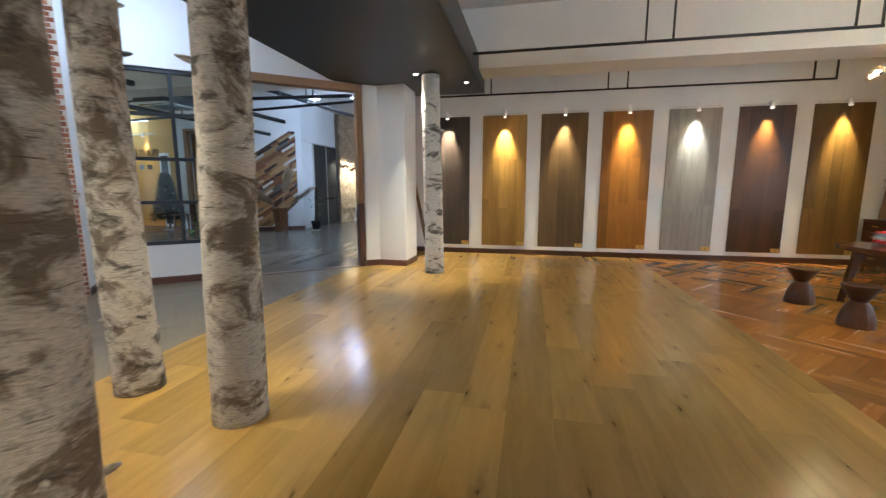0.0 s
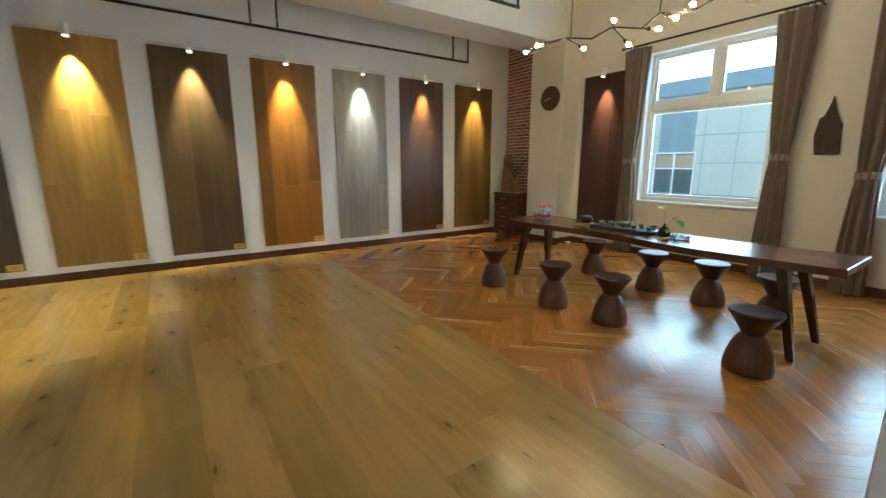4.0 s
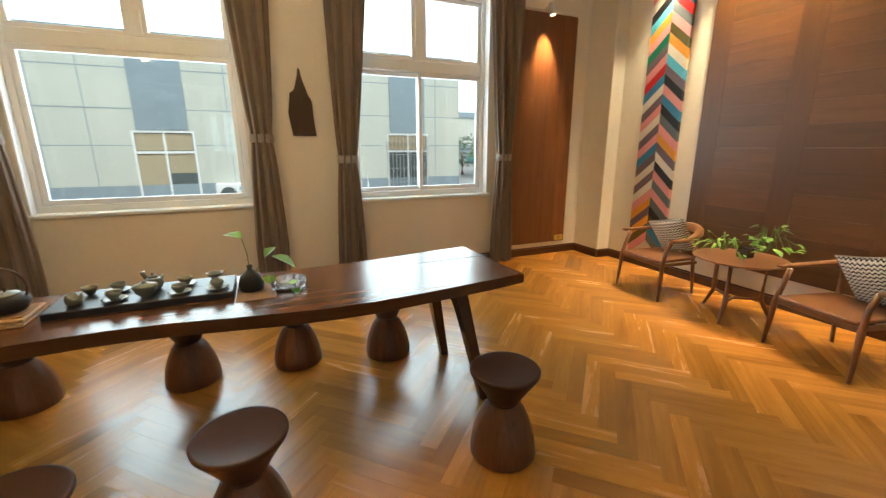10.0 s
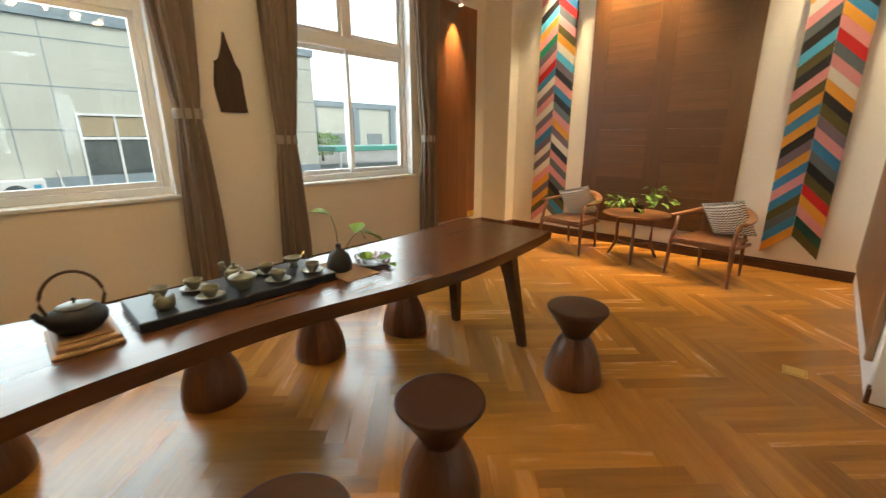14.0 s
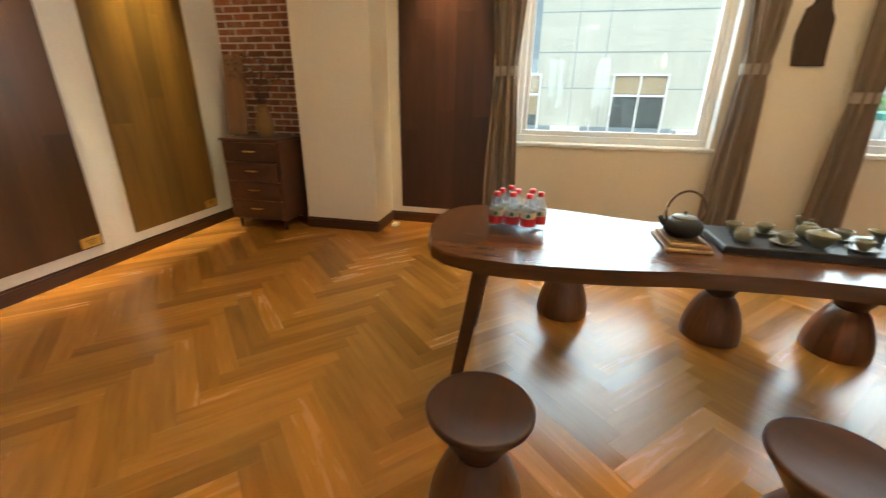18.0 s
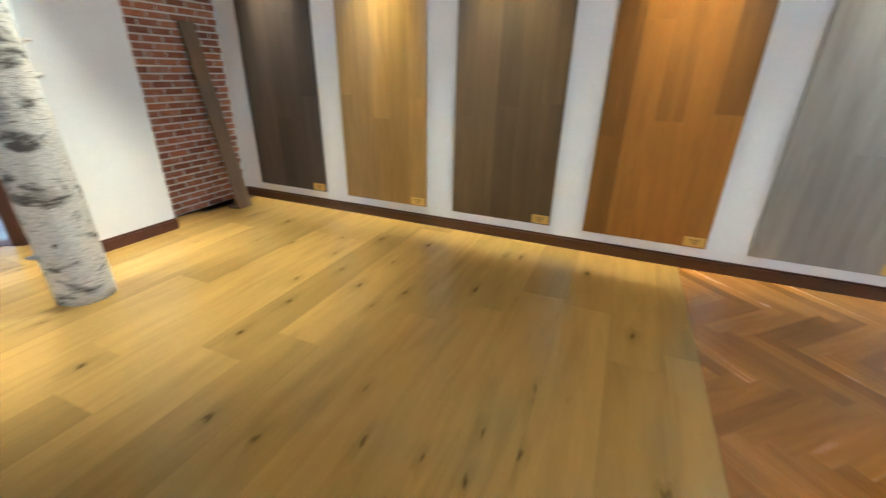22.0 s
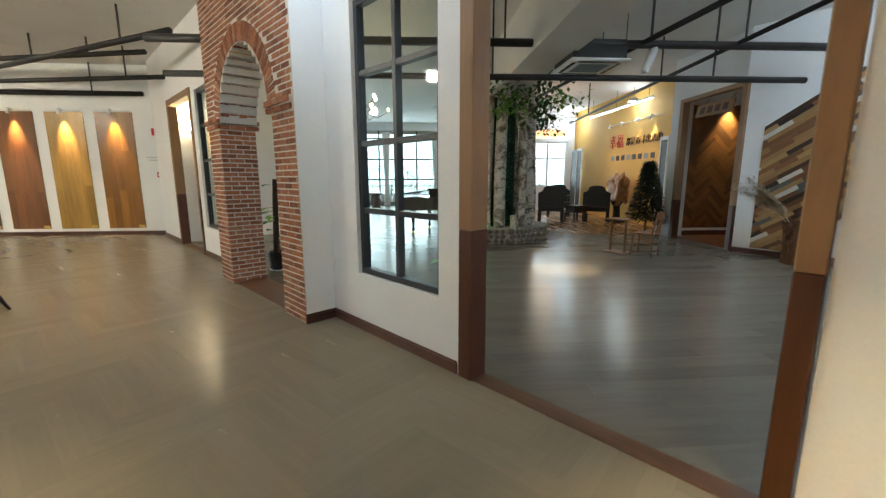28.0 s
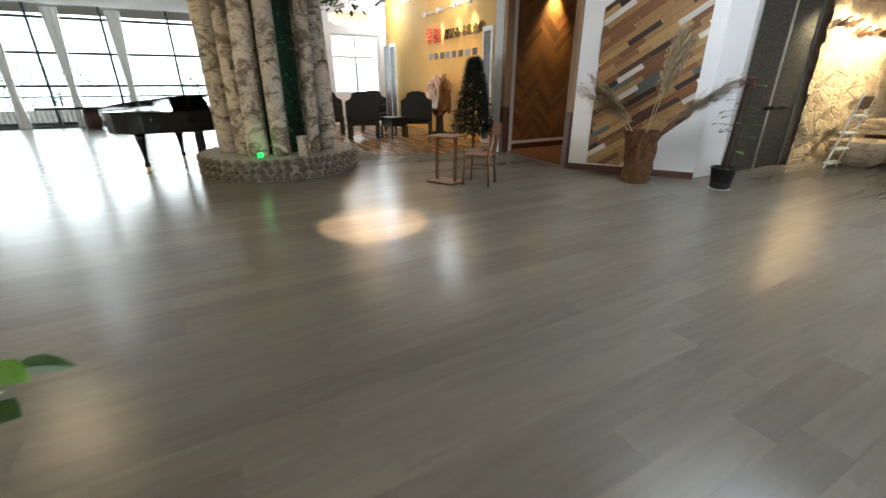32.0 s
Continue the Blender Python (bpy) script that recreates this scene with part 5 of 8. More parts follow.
ROUGHW = wood("rough_plank", (0.2, 0.13, 0.075), 0.4, (0.7, 0.85), 1.0, (10, 10, 1), 0.1, bump=0.3)
part("board", box_bm((-0.014, -0.085, 0.0), (0.014, 0.085, 1.83), 0.004), ROUGHW, pk)
part("foot", box_bm((-0.14, -0.1, 0.0), (-0.016, 0.1, 0.03), 0.004, pose(0, 0, 0, 0, 11, 0)), ROUGHW, pk)

# ---------- tea service on the table ----------
CELADON = speckled("celadon_glaze", (0.2, 0.2, 0.14), 0.35, 60, 0.12, 0.03)
SLATE = speckled("black_slate", (0.02, 0.023, 0.028), 0.42, 80, 0.3, 0.1)
IRON = speckled("black_cast_iron", (0.016, 0.016, 0.017), 0.55, 200, 0.4, 0.5)
TZ = 0.738
tray = thing("tea_tray", "black slate tea tray on the walnut table", "tray", (0, 0, TZ))
part("slab", box_bm((4.065, 4.83, 0.0), (4.345, 5.52, 0.034), 0.004), SLATE, tray)
for i in range(16):
    part("drain_slot", box_bm((4.203, 4.93 + 0.034 * i, 0.0338), (4.209, 4.952 + 0.034 * i, 0.0346)), PIPE, tray)
TOPZ = TZ + 0.034
cup_prof = [(0.016, 0.0), (0.017, 0.004), (0.024, 0.012), (0.032, 0.026), (0.036, 0.042), (0.0345, 0.042), (0.03, 0.027), (0.02, 0.013), (0.002, 0.01)]
sau_prof = [(0.02, 0.0), (0.03, 0.003), (0.05, 0.01), (0.05, 0.0125), (0.03, 0.007), (0.002, 0.005)]


def cup(x, y, saucer):
    z = TOPZ
    if saucer:
        s = thing("saucer", "small celadon saucer under a tea cup", "saucer", (x, y, z), "tea saucers")
        s.scale = (0.95, 0.95, 0.9)
        part("dish", lathe_bm(sau_prof, 24), CELADON, s, "", True)
        z += 0.0046
    c = thing("tea_cup", "small celadon tea cup with cream inside", "cup", (x, y, z), "tea cups")
    c.scale = (0.86, 0.86, 0.88)
    part("bowl", lathe_bm(cup_prof, 24), CELADON, c, "", True)


for x, y, s in ((4.28, 5.415, False), (4.27, 5.308, True), (4.255, 5.042, True), (4.14, 5.293, True), (4.132, 5.05, True), (4.136, 4.898, True)):
    cup(x, y, s)
tp = thing("teapot", "small round celadon teapot with a spout", "teapot", (4.25, 5.168, TOPZ))
tp.scale = (0.86, 0.86, 0.92)
part("body", lathe_bm([(0.025, 0), (0.04, 0.012), (0.046, 0.03), (0.04, 0.052), (0.026, 0.063), (0.026, 0.06), (0.002, 0.058)], 24), CELADON, tp, "", True)
part("spout", tube_bm([(0.03, -0.02, 0.03), (0.044, -0.03, 0.045), (0.05, -0.036, 0.058)], [0.012, 0.008, 0.006], 8), CELADON, tp, "", True)
part("handle", tube_bm([(0.01, 0.028, 0.05), (0.014, 0.042, 0.072), (0.014, 0.046, 0.092)], [0.009, 0.011, 0.013], 8), CELADON, tp, "stubby side handle", True)
part("lid", lathe_bm([(0.024, 0.0625), (0.018, 0.069), (0.006, 0.071), (0.006, 0.078), (0.009, 0.083), (0.001, 0.086)], 18), CELADON, tp, "", True)
gw = thing("lidded_bowl", "celadon lidded tea bowl", "bowl", (4.145, 5.178, TOPZ))
gw.scale = (0.94, 0.94, 0.94)
part("bowl", lathe_bm([(0.022, 0), (0.024, 0.006), (0.042, 0.022), (0.05, 0.044), (0.052, 0.05), (0.048, 0.05), (0.002, 0.03)], 28), CELADON, gw, "", True)
part("lid", lathe_bm([(0.053, 0.05), (0.05, 0.056), (0.025, 0.066), (0.01, 0.068), (0.011, 0.075), (0.001, 0.077)], 28), CELADON, gw, "", True)
stn = thing("tea_strainer", "celadon tea strainer bowl on a stand", "strainer", (4.262, 4.918, TOPZ))
stn.scale = (0.86, 0.86, 0.9)
part("stand", lathe_bm([(0.024, 0), (0.018, 0.012), (0.022, 0.026), (0.02, 0.026), (0.002, 0.02)], 20), CELADON, stn, "", True)
part("bowl", lathe_bm([(0.02, 0.0265), (0.036, 0.036), (0.045, 0.05), (0.043, 0.051), (0.03, 0.04), (0.002, 0.032)], 24), CELADON, stn, "", True)
part("grip", tube_bm([(0, -0.042, 0.048), (0, -0.058, 0.054), (0.0, -0.062, 0.066)], [0.005, 0.005, 0.004], 6), BRASS, stn, "brass grip", True)
pet = thing("tea_pet", "small celadon beast-shaped cup with cut rim", "figurine", (4.148, 5.43, TOPZ))
bm = lathe_bm([(0.022, 0), (0.03, 0.008), (0.033, 0.025), (0.03, 0.04), (0.027, 0.04), (0.025, 0.015), (0.002, 0.012)], 20)
for v in bm.verts:
    if v.co.z > 0.03:
        v.co.z += 0.012 * math.sin(3 * math.atan2(v.co.y, v.co.x))
part("body", bm, CELADON, pet, "", True)

kb = thing("kettle_stand", "low pale wooden stand with a cork mat", "stand", (4.165, 5.64, TZ))
kb.scale = (0.84, 0.84, 0.84)
PALE = wood("pale_wood", (0.36, 0.22, 0.1), 0.3, (0.45, 0.6), 1.5, (1, 10, 10), 0.1)
part("board", box_bm((-0.145, -0.095, 0.0), (0.145, 0.1, 0.012), 0.003), PALE, kb)
part("frame", box_bm((-0.125, -0.09, 0.0125), (0.125, 0.085, 0.03), 0.004), PALE, kb)
part("mat", box_bm((-0.1, -0.075, 0.0305), (0.1, 0.075, 0.037), 0.003), speckled("cork", (0.3, 0.17, 0.07), 0.85, 150, 0.3, 0.3), kb, "square cork mat")
kt = thing("tea_kettle", "black cast-iron kettle with a bail handle", "kettle", (4.165, 5.645, TZ + 0.031))
kt.scale = (0.88, 0.88, 0.84)
part("body", lathe_bm([(0.045, 0), (0.06, 0.006), (0.08, 0.03), (0.085, 0.05), (0.076, 0.072), (0.055, 0.086), (0.05, 0.088), (0.002, 0.088)], 32), IRON, kt, "", True)
part("spout", tube_bm([(0.0, 0.07, 0.05), (0, 0.092, 0.07), (0, 0.102, 0.09)], [0.018, 0.012, 0.01], 10), IRON, kt, "", True)
part("lid", lathe_bm([(0.052, 0.0885), (0.05, 0.094), (0.02, 0.1), (0.001, 0.101)], 28), speckled("dull_pewter", (0.2, 0.2, 0.19), 0.5, 90, 0.15, 0.05, metal=0.8), kt, "dull metal lid", True)
part("knob", lathe_bm([(0.004, 0.1), (0.004, 0.108), (0.009, 0.114), (0.001, 0.122)], 10), IRON, kt, "", True)
part("handle", tube_bm([(0, 0.072, 0.075)] + [(0, 0.082 * math.cos(math.pi * k / 12), 0.11 + 0.105 * math.sin(math.pi * k / 12)) for k in range(13)] + [(0, -0.072, 0.075)], 0.0055, 8), speckled("brown_bail", (0.07, 0.035, 0.02), 0.5), kt, "arched brown handle", True)

mt = thing("cloth_mat", "thin brown woven mat under the black vase", "mat", (4.15, 4.735, TZ))
part("cloth", box_bm((-0.155, -0.085, 0.0), (0.155, 0.085, 0.003), 0.001), speckled("brown_cloth", (0.27, 0.175, 0.11), 0.9, 250, 0.3, 0.3), mt)
bv = thing("bottle_vase", "squat matt-black bottle vase holding a leafy sprig", "vase", (4.155, 4.755, TZ + 0.003))
bv.scale = (0.95, 0.95, 0.95)
part("body", lathe_bm([(0.05, 0), (0.058, 0.006), (0.06, 0.035), (0.048, 0.075), (0.025, 0.098), (0.013, 0.108), (0.013, 0.125), (0.016, 0.128), (0.01, 0.128), (0.009, 0.11)], 28, None, False), IRON, bv, "", True)
spg = thing("leafy_sprig", "green ivy sprig with heart-shaped leaves in the black vase", "plant", (4.155, 4.755, TZ + 0.115))
for pts, leaves in (
    ([(0, 0, -0.06), (0.0, 0.005, 0.07), (0.01, 0.02, 0.14)], [((0.01, 0.02, 0.14), (0.05, 0.09, 0.155), 0.06)]),
    ([(0, 0, -0.06), (-0.02, -0.06, 0.03), (-0.03, -0.1, 0.06), (-0.04, -0.12, 0.02)], [((-0.03, -0.07, 0.05), (-0.01, -0.12, 0.085), 0.05), ((-0.035, -0.1, 0.055), (-0.06, -0.19, -0.0), 0.065)]),
    ([(0, 0, -0.06), (-0.04, -0.05, 0.0), (-0.08, -0.1, -0.05), (-0.1, -0.15, -0.085), (-0.12, -0.2, -0.105)], [((-0.07, -0.09, -0.03), (-0.1, -0.08, -0.06), 0.04), ((-0.1, -0.15, -0.08), (-0.12, -0.2, -0.07), 0.045), ((-0.11, -0.19, -0.1), (-0.15, -0.2, -0.11), 0.025)]),
):
    part("stem", tube_bm(pts, 0.0022, 5), STEM, spg)
    for a, b, w in leaves:
        bm = bmesh.new()
        add_leaf(bm, a, Vector(a) + (Vector(b) - Vector(a)) * 1.15, w * 1.7, 0.1, 0.25)
        part("leaf", bm, LEAF, spg)
ash = thing("glass_ashtray", "round cut-crystal glass ashtray", "ashtray", (4.13, 4.588, TZ))
ash.scale = (0.94, 0.94, 1.15)
bm = lathe_bm([(0.06, 0), (0.08, 0.004), (0.09, 0.038), (0.08, 0.04), (0.07, 0.014), (0.002, 0.012)], 48)
for v in bm.verts:
    r = math.hypot(v.co.x, v.co.y)
    if r > 0.075:
        k = 1 + 0.06 * math.cos(16 * math.atan2(v.co.y, v.co.x))
        v.co.x *= k
        v.co.y *= k
CRYSTAL = mat("cut_crystal", (0.95, 0.97, 1.0), 0.04)
CRYSTAL.node_tree.nodes["Principled BSDF"].inputs["Transmission Weight"].default_value = 0.85
part("dish", bm, CRYSTAL, ash)
crk = thing("table_crack", "dark natural crack filled in the slab", "crack", (0, 0, TZ), "", "structure")
part("crack", prism_bm([(4.285, 3.37), (4.281, 3.7), (4.262, 3.98), (4.27, 3.7), (4.276, 3.37)][::-1], 0.0003, 0.0008), PIPE, crk)
part("crack", prism_bm([(4.05, 4.60), (4.065, 4.5), (4.07, 4.46), (4.055, 4.51)][::-1], 0.0003, 0.0008), PIPE, crk)

PLASTIC = thin_pane("clear_bottle_plastic", (0.93, 0.96, 0.98))
pt = PLASTIC.node_tree
milk, cloud = pt.nodes.new("ShaderNodeBsdfTranslucent"), pt.nodes.new("ShaderNodeMixShader")
milk.inputs[0].default_value, cloud.inputs[0].default_value = (0.85, 0.9, 0.93, 1), 0.12
pt.links.new(pt.nodes["Material Output"].inputs["Surface"].links[0].from_socket, cloud.inputs[1])
pt.links.new(milk.outputs[0], cloud.inputs[2])
pt.links.new(cloud.outputs[0], pt.nodes["Material Output"].inputs["Surface"])
REDCAP = speckled("red_cap_plastic", (0.6, 0.02, 0.02), 0.4, 60, 0.05, 0.0)
REDLAB = speckled("red_label", (0.5, 0.02, 0.025), 0.45, 60, 0.05, 0.0)
CREAMLAB = speckled("cream_label", (0.6, 0.56, 0.45), 0.5, 60, 0.05, 0.0)
GREENLAB = speckled("green_label_mark", (0.03, 0.12, 0.06), 0.5, 60, 0.05, 0.0)
wbm = thing("water_bottle", "small clear water bottle with red cap and red label", "bottle", (4.14, 6.385, TZ), "water bottles")
part("bottle", lathe_bm([(0.026, 0), (0.03, 0.004), (0.03, 0.03), (0.0285, 0.034), (0.03, 0.038), (0.03, 0.1), (0.026, 0.125), (0.014, 0.15), (0.0115, 0.156), (0.0115, 0.162)], 20), PLASTIC, wbm, "", True)
part("label", lathe_bm([(0.0303, 0.036), (0.0306, 0.037), (0.0306, 0.068), (0.0303, 0.069)], 20, None, False), REDLAB, wbm, "red lower label", True)
part("label_band", lathe_bm([(0.0303, 0.0695), (0.0306, 0.07), (0.0306, 0.094), (0.0303, 0.095)], 20, None, False), CREAMLAB, wbm, "cream upper label", True)
part("label_mark", box_bm((-0.0316, -0.008, 0.075), (-0.0302, 0.008, 0.091)), GREENLAB, wbm, "dark green mark")
part("cap", lathe_bm([(0.0145, 0.1525), (0.0148, 0.154), (0.0148, 0.168), (0.013, 0.17), (0.001, 0.17)], 18), REDCAP, wbm, "red screw cap", True)
for x, y in ((4.14, 6.318), (4.125, 6.25), (4.175, 6.205), (4.205, 6.37), (4.208, 6.303), (4.225, 6.24), (4.27, 6.335)):
    copy_thing(wbm, pose(x, y, TZ, 0, 0, 0))

# ---------- branching bulb chandelier ----------
chd = thing("branch_chandelier", "black branching chandelier with lit clear globe bulbs", "chandelier", (0, 0, 0))
GLOBE = thin_pane("globe_glass", (1.0, 0.95, 0.86))
spine = [(3.95, 6.25, 2.72), (4.0, 5.95, 2.76), (4.14, 5.72, 2.72), (4.1, 5.45, 2.76), (4.2, 5.2, 2.7), (4.06, 4.95, 2.74), (4.12, 4.68, 2.7), (4.04, 4.4, 2.74)]
part("spine", tube_bm(spine, 0.009, 8), PIPE, chd, "", True)
part("drop_rod", tube_bm([(4.02, 5.9, 2.76), (4.02, 5.9, CEILZ)], 0.007, 8), PIPE, chd, "", True)
part("drop_rod", tube_bm([(4.06, 4.95, 2.74), (4.06, 4.95, CEILZ)], 0.007, 8), PIPE, chd, "", True)
part("canopy", lathe_bm([(0.06, CEILZ - 0.03), (0.07, CEILZ - 0.002)], 20, Matrix.Translation((4.02, 5.9, 0))), PIPE, chd, "", True)
for root, b in (((3.95, 6.25, 2.72), (3.86, 6.4, 2.69)), ((4.0, 5.95, 2.76), (3.68, 6.05, 2.66)), ((4.0, 5.95, 2.76), (4.38, 6.0, 2.72)), ((4.1, 5.45, 2.76), (4.46, 5.49, 2.66)), ((4.2, 5.2, 2.7), (4.25, 5.06, 2.67)),
                ((4.1, 5.45, 2.76), (3.9, 5.3, 2.74)), ((4.06, 4.95, 2.74), (4.05, 4.8, 2.66)), ((4.12, 4.68, 2.7), (3.87, 4.57, 2.66)), ((4.04, 4.4, 2.74), (4.2, 4.28, 2.7))):
    r, e = Vector(root), Vector(b)
    d = (e - r).normalized()
    arm = part("arm", tube_bm([r, e - d * 0.1], 0.007, 8), PIPE, chd, "", True)
    m = (-d).to_track_quat("Z", "Y").to_matrix().to_4x4()
    m.translation = e
    part("socket", lathe_bm([(0.018, 0.06), (0.02, 0.1), (0.008, 0.11)], 12, m), PIPE, arm, "", True)
    g = part("globe", lathe_bm([(0.001, -0.062)] + [(0.062 * math.sin(math.pi * k / 12), -0.062 * math.cos(math.pi * k / 12)) for k in range(1, 12)] + [(0.016, 0.064)], 20, m, False), GLOBE, arm, "clear globe glass", True)
    g.visible_shadow = False
    part("filament", lathe_bm([(0.001, -0.026)] + [(0.02 * math.sin(math.pi * k / 6), -0.005 - 0.02 * math.cos(math.pi * k / 6)) for k in range(1, 6)] + [(0.006, 0.03)], 10, m), BULB, arm, "glowing warm bulb", True)
    lp = point_lamp("bulb_light", e, 9.0, WARM, 0.04)

# ---------- black sprinkler and cable pipes ----------
def pipe_run(name, pts, r, label, hangers=()):
    t = thing(name, label, "pipe", (0, 0, 0), "ceiling pipes")
    part("pipe", tube_bm(pts, r, 10), PIPE, t, "", True)
    for (x, y, z) in hangers:
        part("hanger", box_bm((x - 0.012, y - 0.012, z), (x + 0.012, y + 0.012, CEILZ)), PIPE, t)
    return t


pipe_run("ceiling_pipe", [(-2.2, 9.25, 3.3), (5.2, 9.25, 3.3)], 0.018, "thin black pipe running along the top of the sample wall", [(x, 9.25, 3.3) for x in (-0.8, 1.45, 1.8, 4.85, 5.19)])
pipe_run("ceiling_pipe", [(-0.85, 7.0, 3.42), (4.3, 7.0, 3.42)], 0.02, "thin black pipe hung below the beam", [(x, 7.0, 3.42) for x in (1.55, 1.9, 4.0, 4.28)])

# ---------- outside the tea room ----------
FACADE = speckled("cream_render", (0.52, 0.54, 0.48), 0.85, 20, 0.05, 0.1, 0.08)
FGREY = speckled("blue_grey_render", (0.25, 0.31, 0.35), 0.85, 20, 0.08, 0.1, 0.08)
FDARK = speckled("dark_window_glass", (0.11, 0.13, 0.13), 0.12, 5, 0.2, 0.0)
FTAN = speckled("tan_blind", (0.4, 0.33, 0.22), 0.8, 30, 0.08, 0.05)
GROUND = speckled("yard_concrete", (0.3, 0.3, 0.28), 0.9, 12, 0.15, 0.2, 0.2)
structure("ground", prism_bm([(EX + 0.4, -300), (500, -300), (500, 300), (EX + 0.4, 300)], -1.4, -1.2), GROUND, "grey concrete yard between the buildings")
bd = thing("factory_building", "cream and blue-grey rendered factory building across the yard", "building", (15.5, 0, 0))
part("wall", box_bm((0.0, -1.8, 0.45), (12, 40, 3.8)), FACADE, bd, "cream rendered wall")
part("plinth", box_bm((-0.02, -1.82, -1.2), (12, 40.02, 0.449)), FGREY, bd, "blue-grey base band")
part("parapet", box_bm((-0.06, -1.86, 3.801), (12, 40.06, 4.3)), FGREY, bd, "blue-grey parapet")
for z in (1.49, 2.42, 3.41):
    part("joint", box_bm((-0.006, -1.8, z - 0.012), (0.0, 40, z + 0.012)), FGREY, bd, "dark render joint")
for y in (-0.9, 1.75, 4.6, 5.4, 8.6, 9.6, 12.4):
    part("upright_joint", box_bm((-0.005, y - 0.01, 0.45), (0.0, y + 0.01, 3.8)), FGREY, bd, "dark render joint")
for y, grey, open_, bars in ((0.1, True, False, True), (3.6, False, False, False), (7.0, True, True, False), (10.5, True, False, False), (14.0, False, False, False), (17.5, True, False, False)):
    if grey:
        part("pilaster", box_bm((-0.03, y - 0.6, 1.9), (-0.001, y + 0.6, 3.8)), FGREY, bd, "blue-grey upright band")
    w = part("window", box_bm((-0.012, y - 0.72, 0.1), (-0.0065, y + 0.72, 1.87)), FDARK, bd, "dark glass window")
    for a, b in ((y - 0.72, y - 0.67), (y - 0.025, y + 0.025), (y + 0.67, y + 0.72)):
        part("frame", box_bm((-0.05, a, 0.1), (-0.0125, b, 1.87)), UPVC, w)
    for a, b in ((0.1, 0.15), (1.28, 1.34), (1.82, 1.87)):
        part("frame", box_bm((-0.048, y - 0.67, a), (-0.0125, y + 0.67, b)), UPVC, w)
    part("sill", box_bm((-0.12, y - 0.8, 0.04), (-0.001, y + 0.8, 0.099)), FACADE, w)
    part("blind", box_bm((-0.0123, y - 0.65, 1.36), (-0.0121, y + 0.65, 1.8)), FTAN, w, "tan blind")
    if open_:
        part("blind", box_bm((-0.0123, y + 0.03, 0.3), (-0.0121, y + 0.66, 1.27)), FTAN, w, "tan blind")
        part("blind", box_bm((-0.0123, y - 0.66, 0.75), (-0.0121, y - 0.04, 1.27)), FTAN, w, "tan blind")
    if bars:
        for k in range(12):
            part("bar", box_bm((-0.11, y - 0.7 + 0.125 * k, 0.12), (-0.095, y - 0.685 + 0.125 * k, 1.85)), STEEL, w, "steel window bar")
        for z in (0.3, 0.75, 1.2, 1.6):
            part("bar", box_bm((-0.112, y - 0.72, z), (-0.093, y + 0.72, z + 0.015)), STEEL, w, "steel cross bar")
for y in (2.2, 5.5):
    ac = thing("air_conditioner", "white outdoor air-conditioning unit with a round fan grille", "air conditioner", (15.2, y, -0.15), "outdoor units")
    part("case", box_bm((-0.15, -0.4, 0), (0.3, 0.4, 0.6), 0.02), UPVC, ac)
    part("grille", lathe_bm([(0.2, 0.0), (0.21, 0.012), (0.19, 0.014), (0.02, 0.006)], 24, Matrix.Translation((-0.151, 0.08, 0.3)) @ Matrix.Rotation(-math.pi / 2, 4, "Y")), FDARK, ac, "dark round fan grille")
    part("badge", box_bm((-0.153, -0.33, 0.4), (-0.15, -0.2, 0.5)), PAINT_MAT["sky"], ac, "blue sticker")
    part("bracket", box_bm((-0.1, -0.38, -0.05), (0.298, -0.34, -0.001)), STEEL, ac)
    part("bracket", box_bm((-0.1, 0.34, -0.05), (0.298, 0.38, -0.001)), STEEL, ac)
    part("hose", tube_bm([(0.2, -0.41, 0.1), (0.25, -0.6, 0.0), (0.26, -0.7, 0.4), (0.28, -0.66, 0.75)], 0.03, 8), UPVC, ac, "white wrapped hose", True)
far = thing("far_building", "pale long office building far across the yard", "building", (70, -90, 0))
part("wall", box_bm((0, -30, -1.2), (20, 90, 6.6)), FACADE, far)
# dark glass paled to grey: the distance haze is put into its colour
HAZE = speckled("haze_painted_glass", (0.24, 0.28, 0.3), 0.3, 5, 0.15, 0.0)
for j in range(10):
    part("window", box_bm((-0.1, 1.5 + 8.8 * j - 3.6, -0.8), (-0.001, 1.5 + 8.8 * j, 2.0)), HAZE, far, "window with distance haze painted in grey")
    part("pilaster", box_bm((-0.35, 3.4 + 8.8 * j, -1.2), (-0.201, 4.6 + 8.8 * j, 6.6)), FGREY, far, "grey upright band")
part("band", box_bm((-0.2, -30.1, -1.2), (-0.101, 90.1, -0.85)), FGREY, far, "grey band under the windows")
part("roof_band", box_bm((-0.3, -30.3, 6.601), (20, 90.3, 7.6)), FGREY, far, "grey roof band")
sh = thing("green_awning", "green metal awning roof in the yard", "awning", (34, -15, 0))
part("roof", box_bm((-2, -9, 0.2), (3, 2, 0.6), 0.05), speckled("green_metal", (0.08, 0.3, 0.24), 0.5, 20, 0.1, 0.05), sh)
for y in (-8.5, 1.5):
    part("post", box_bm((-1.9, y - 0.1, -1.2), (-1.7, y + 0.1, 0.199)), STEEL, sh)


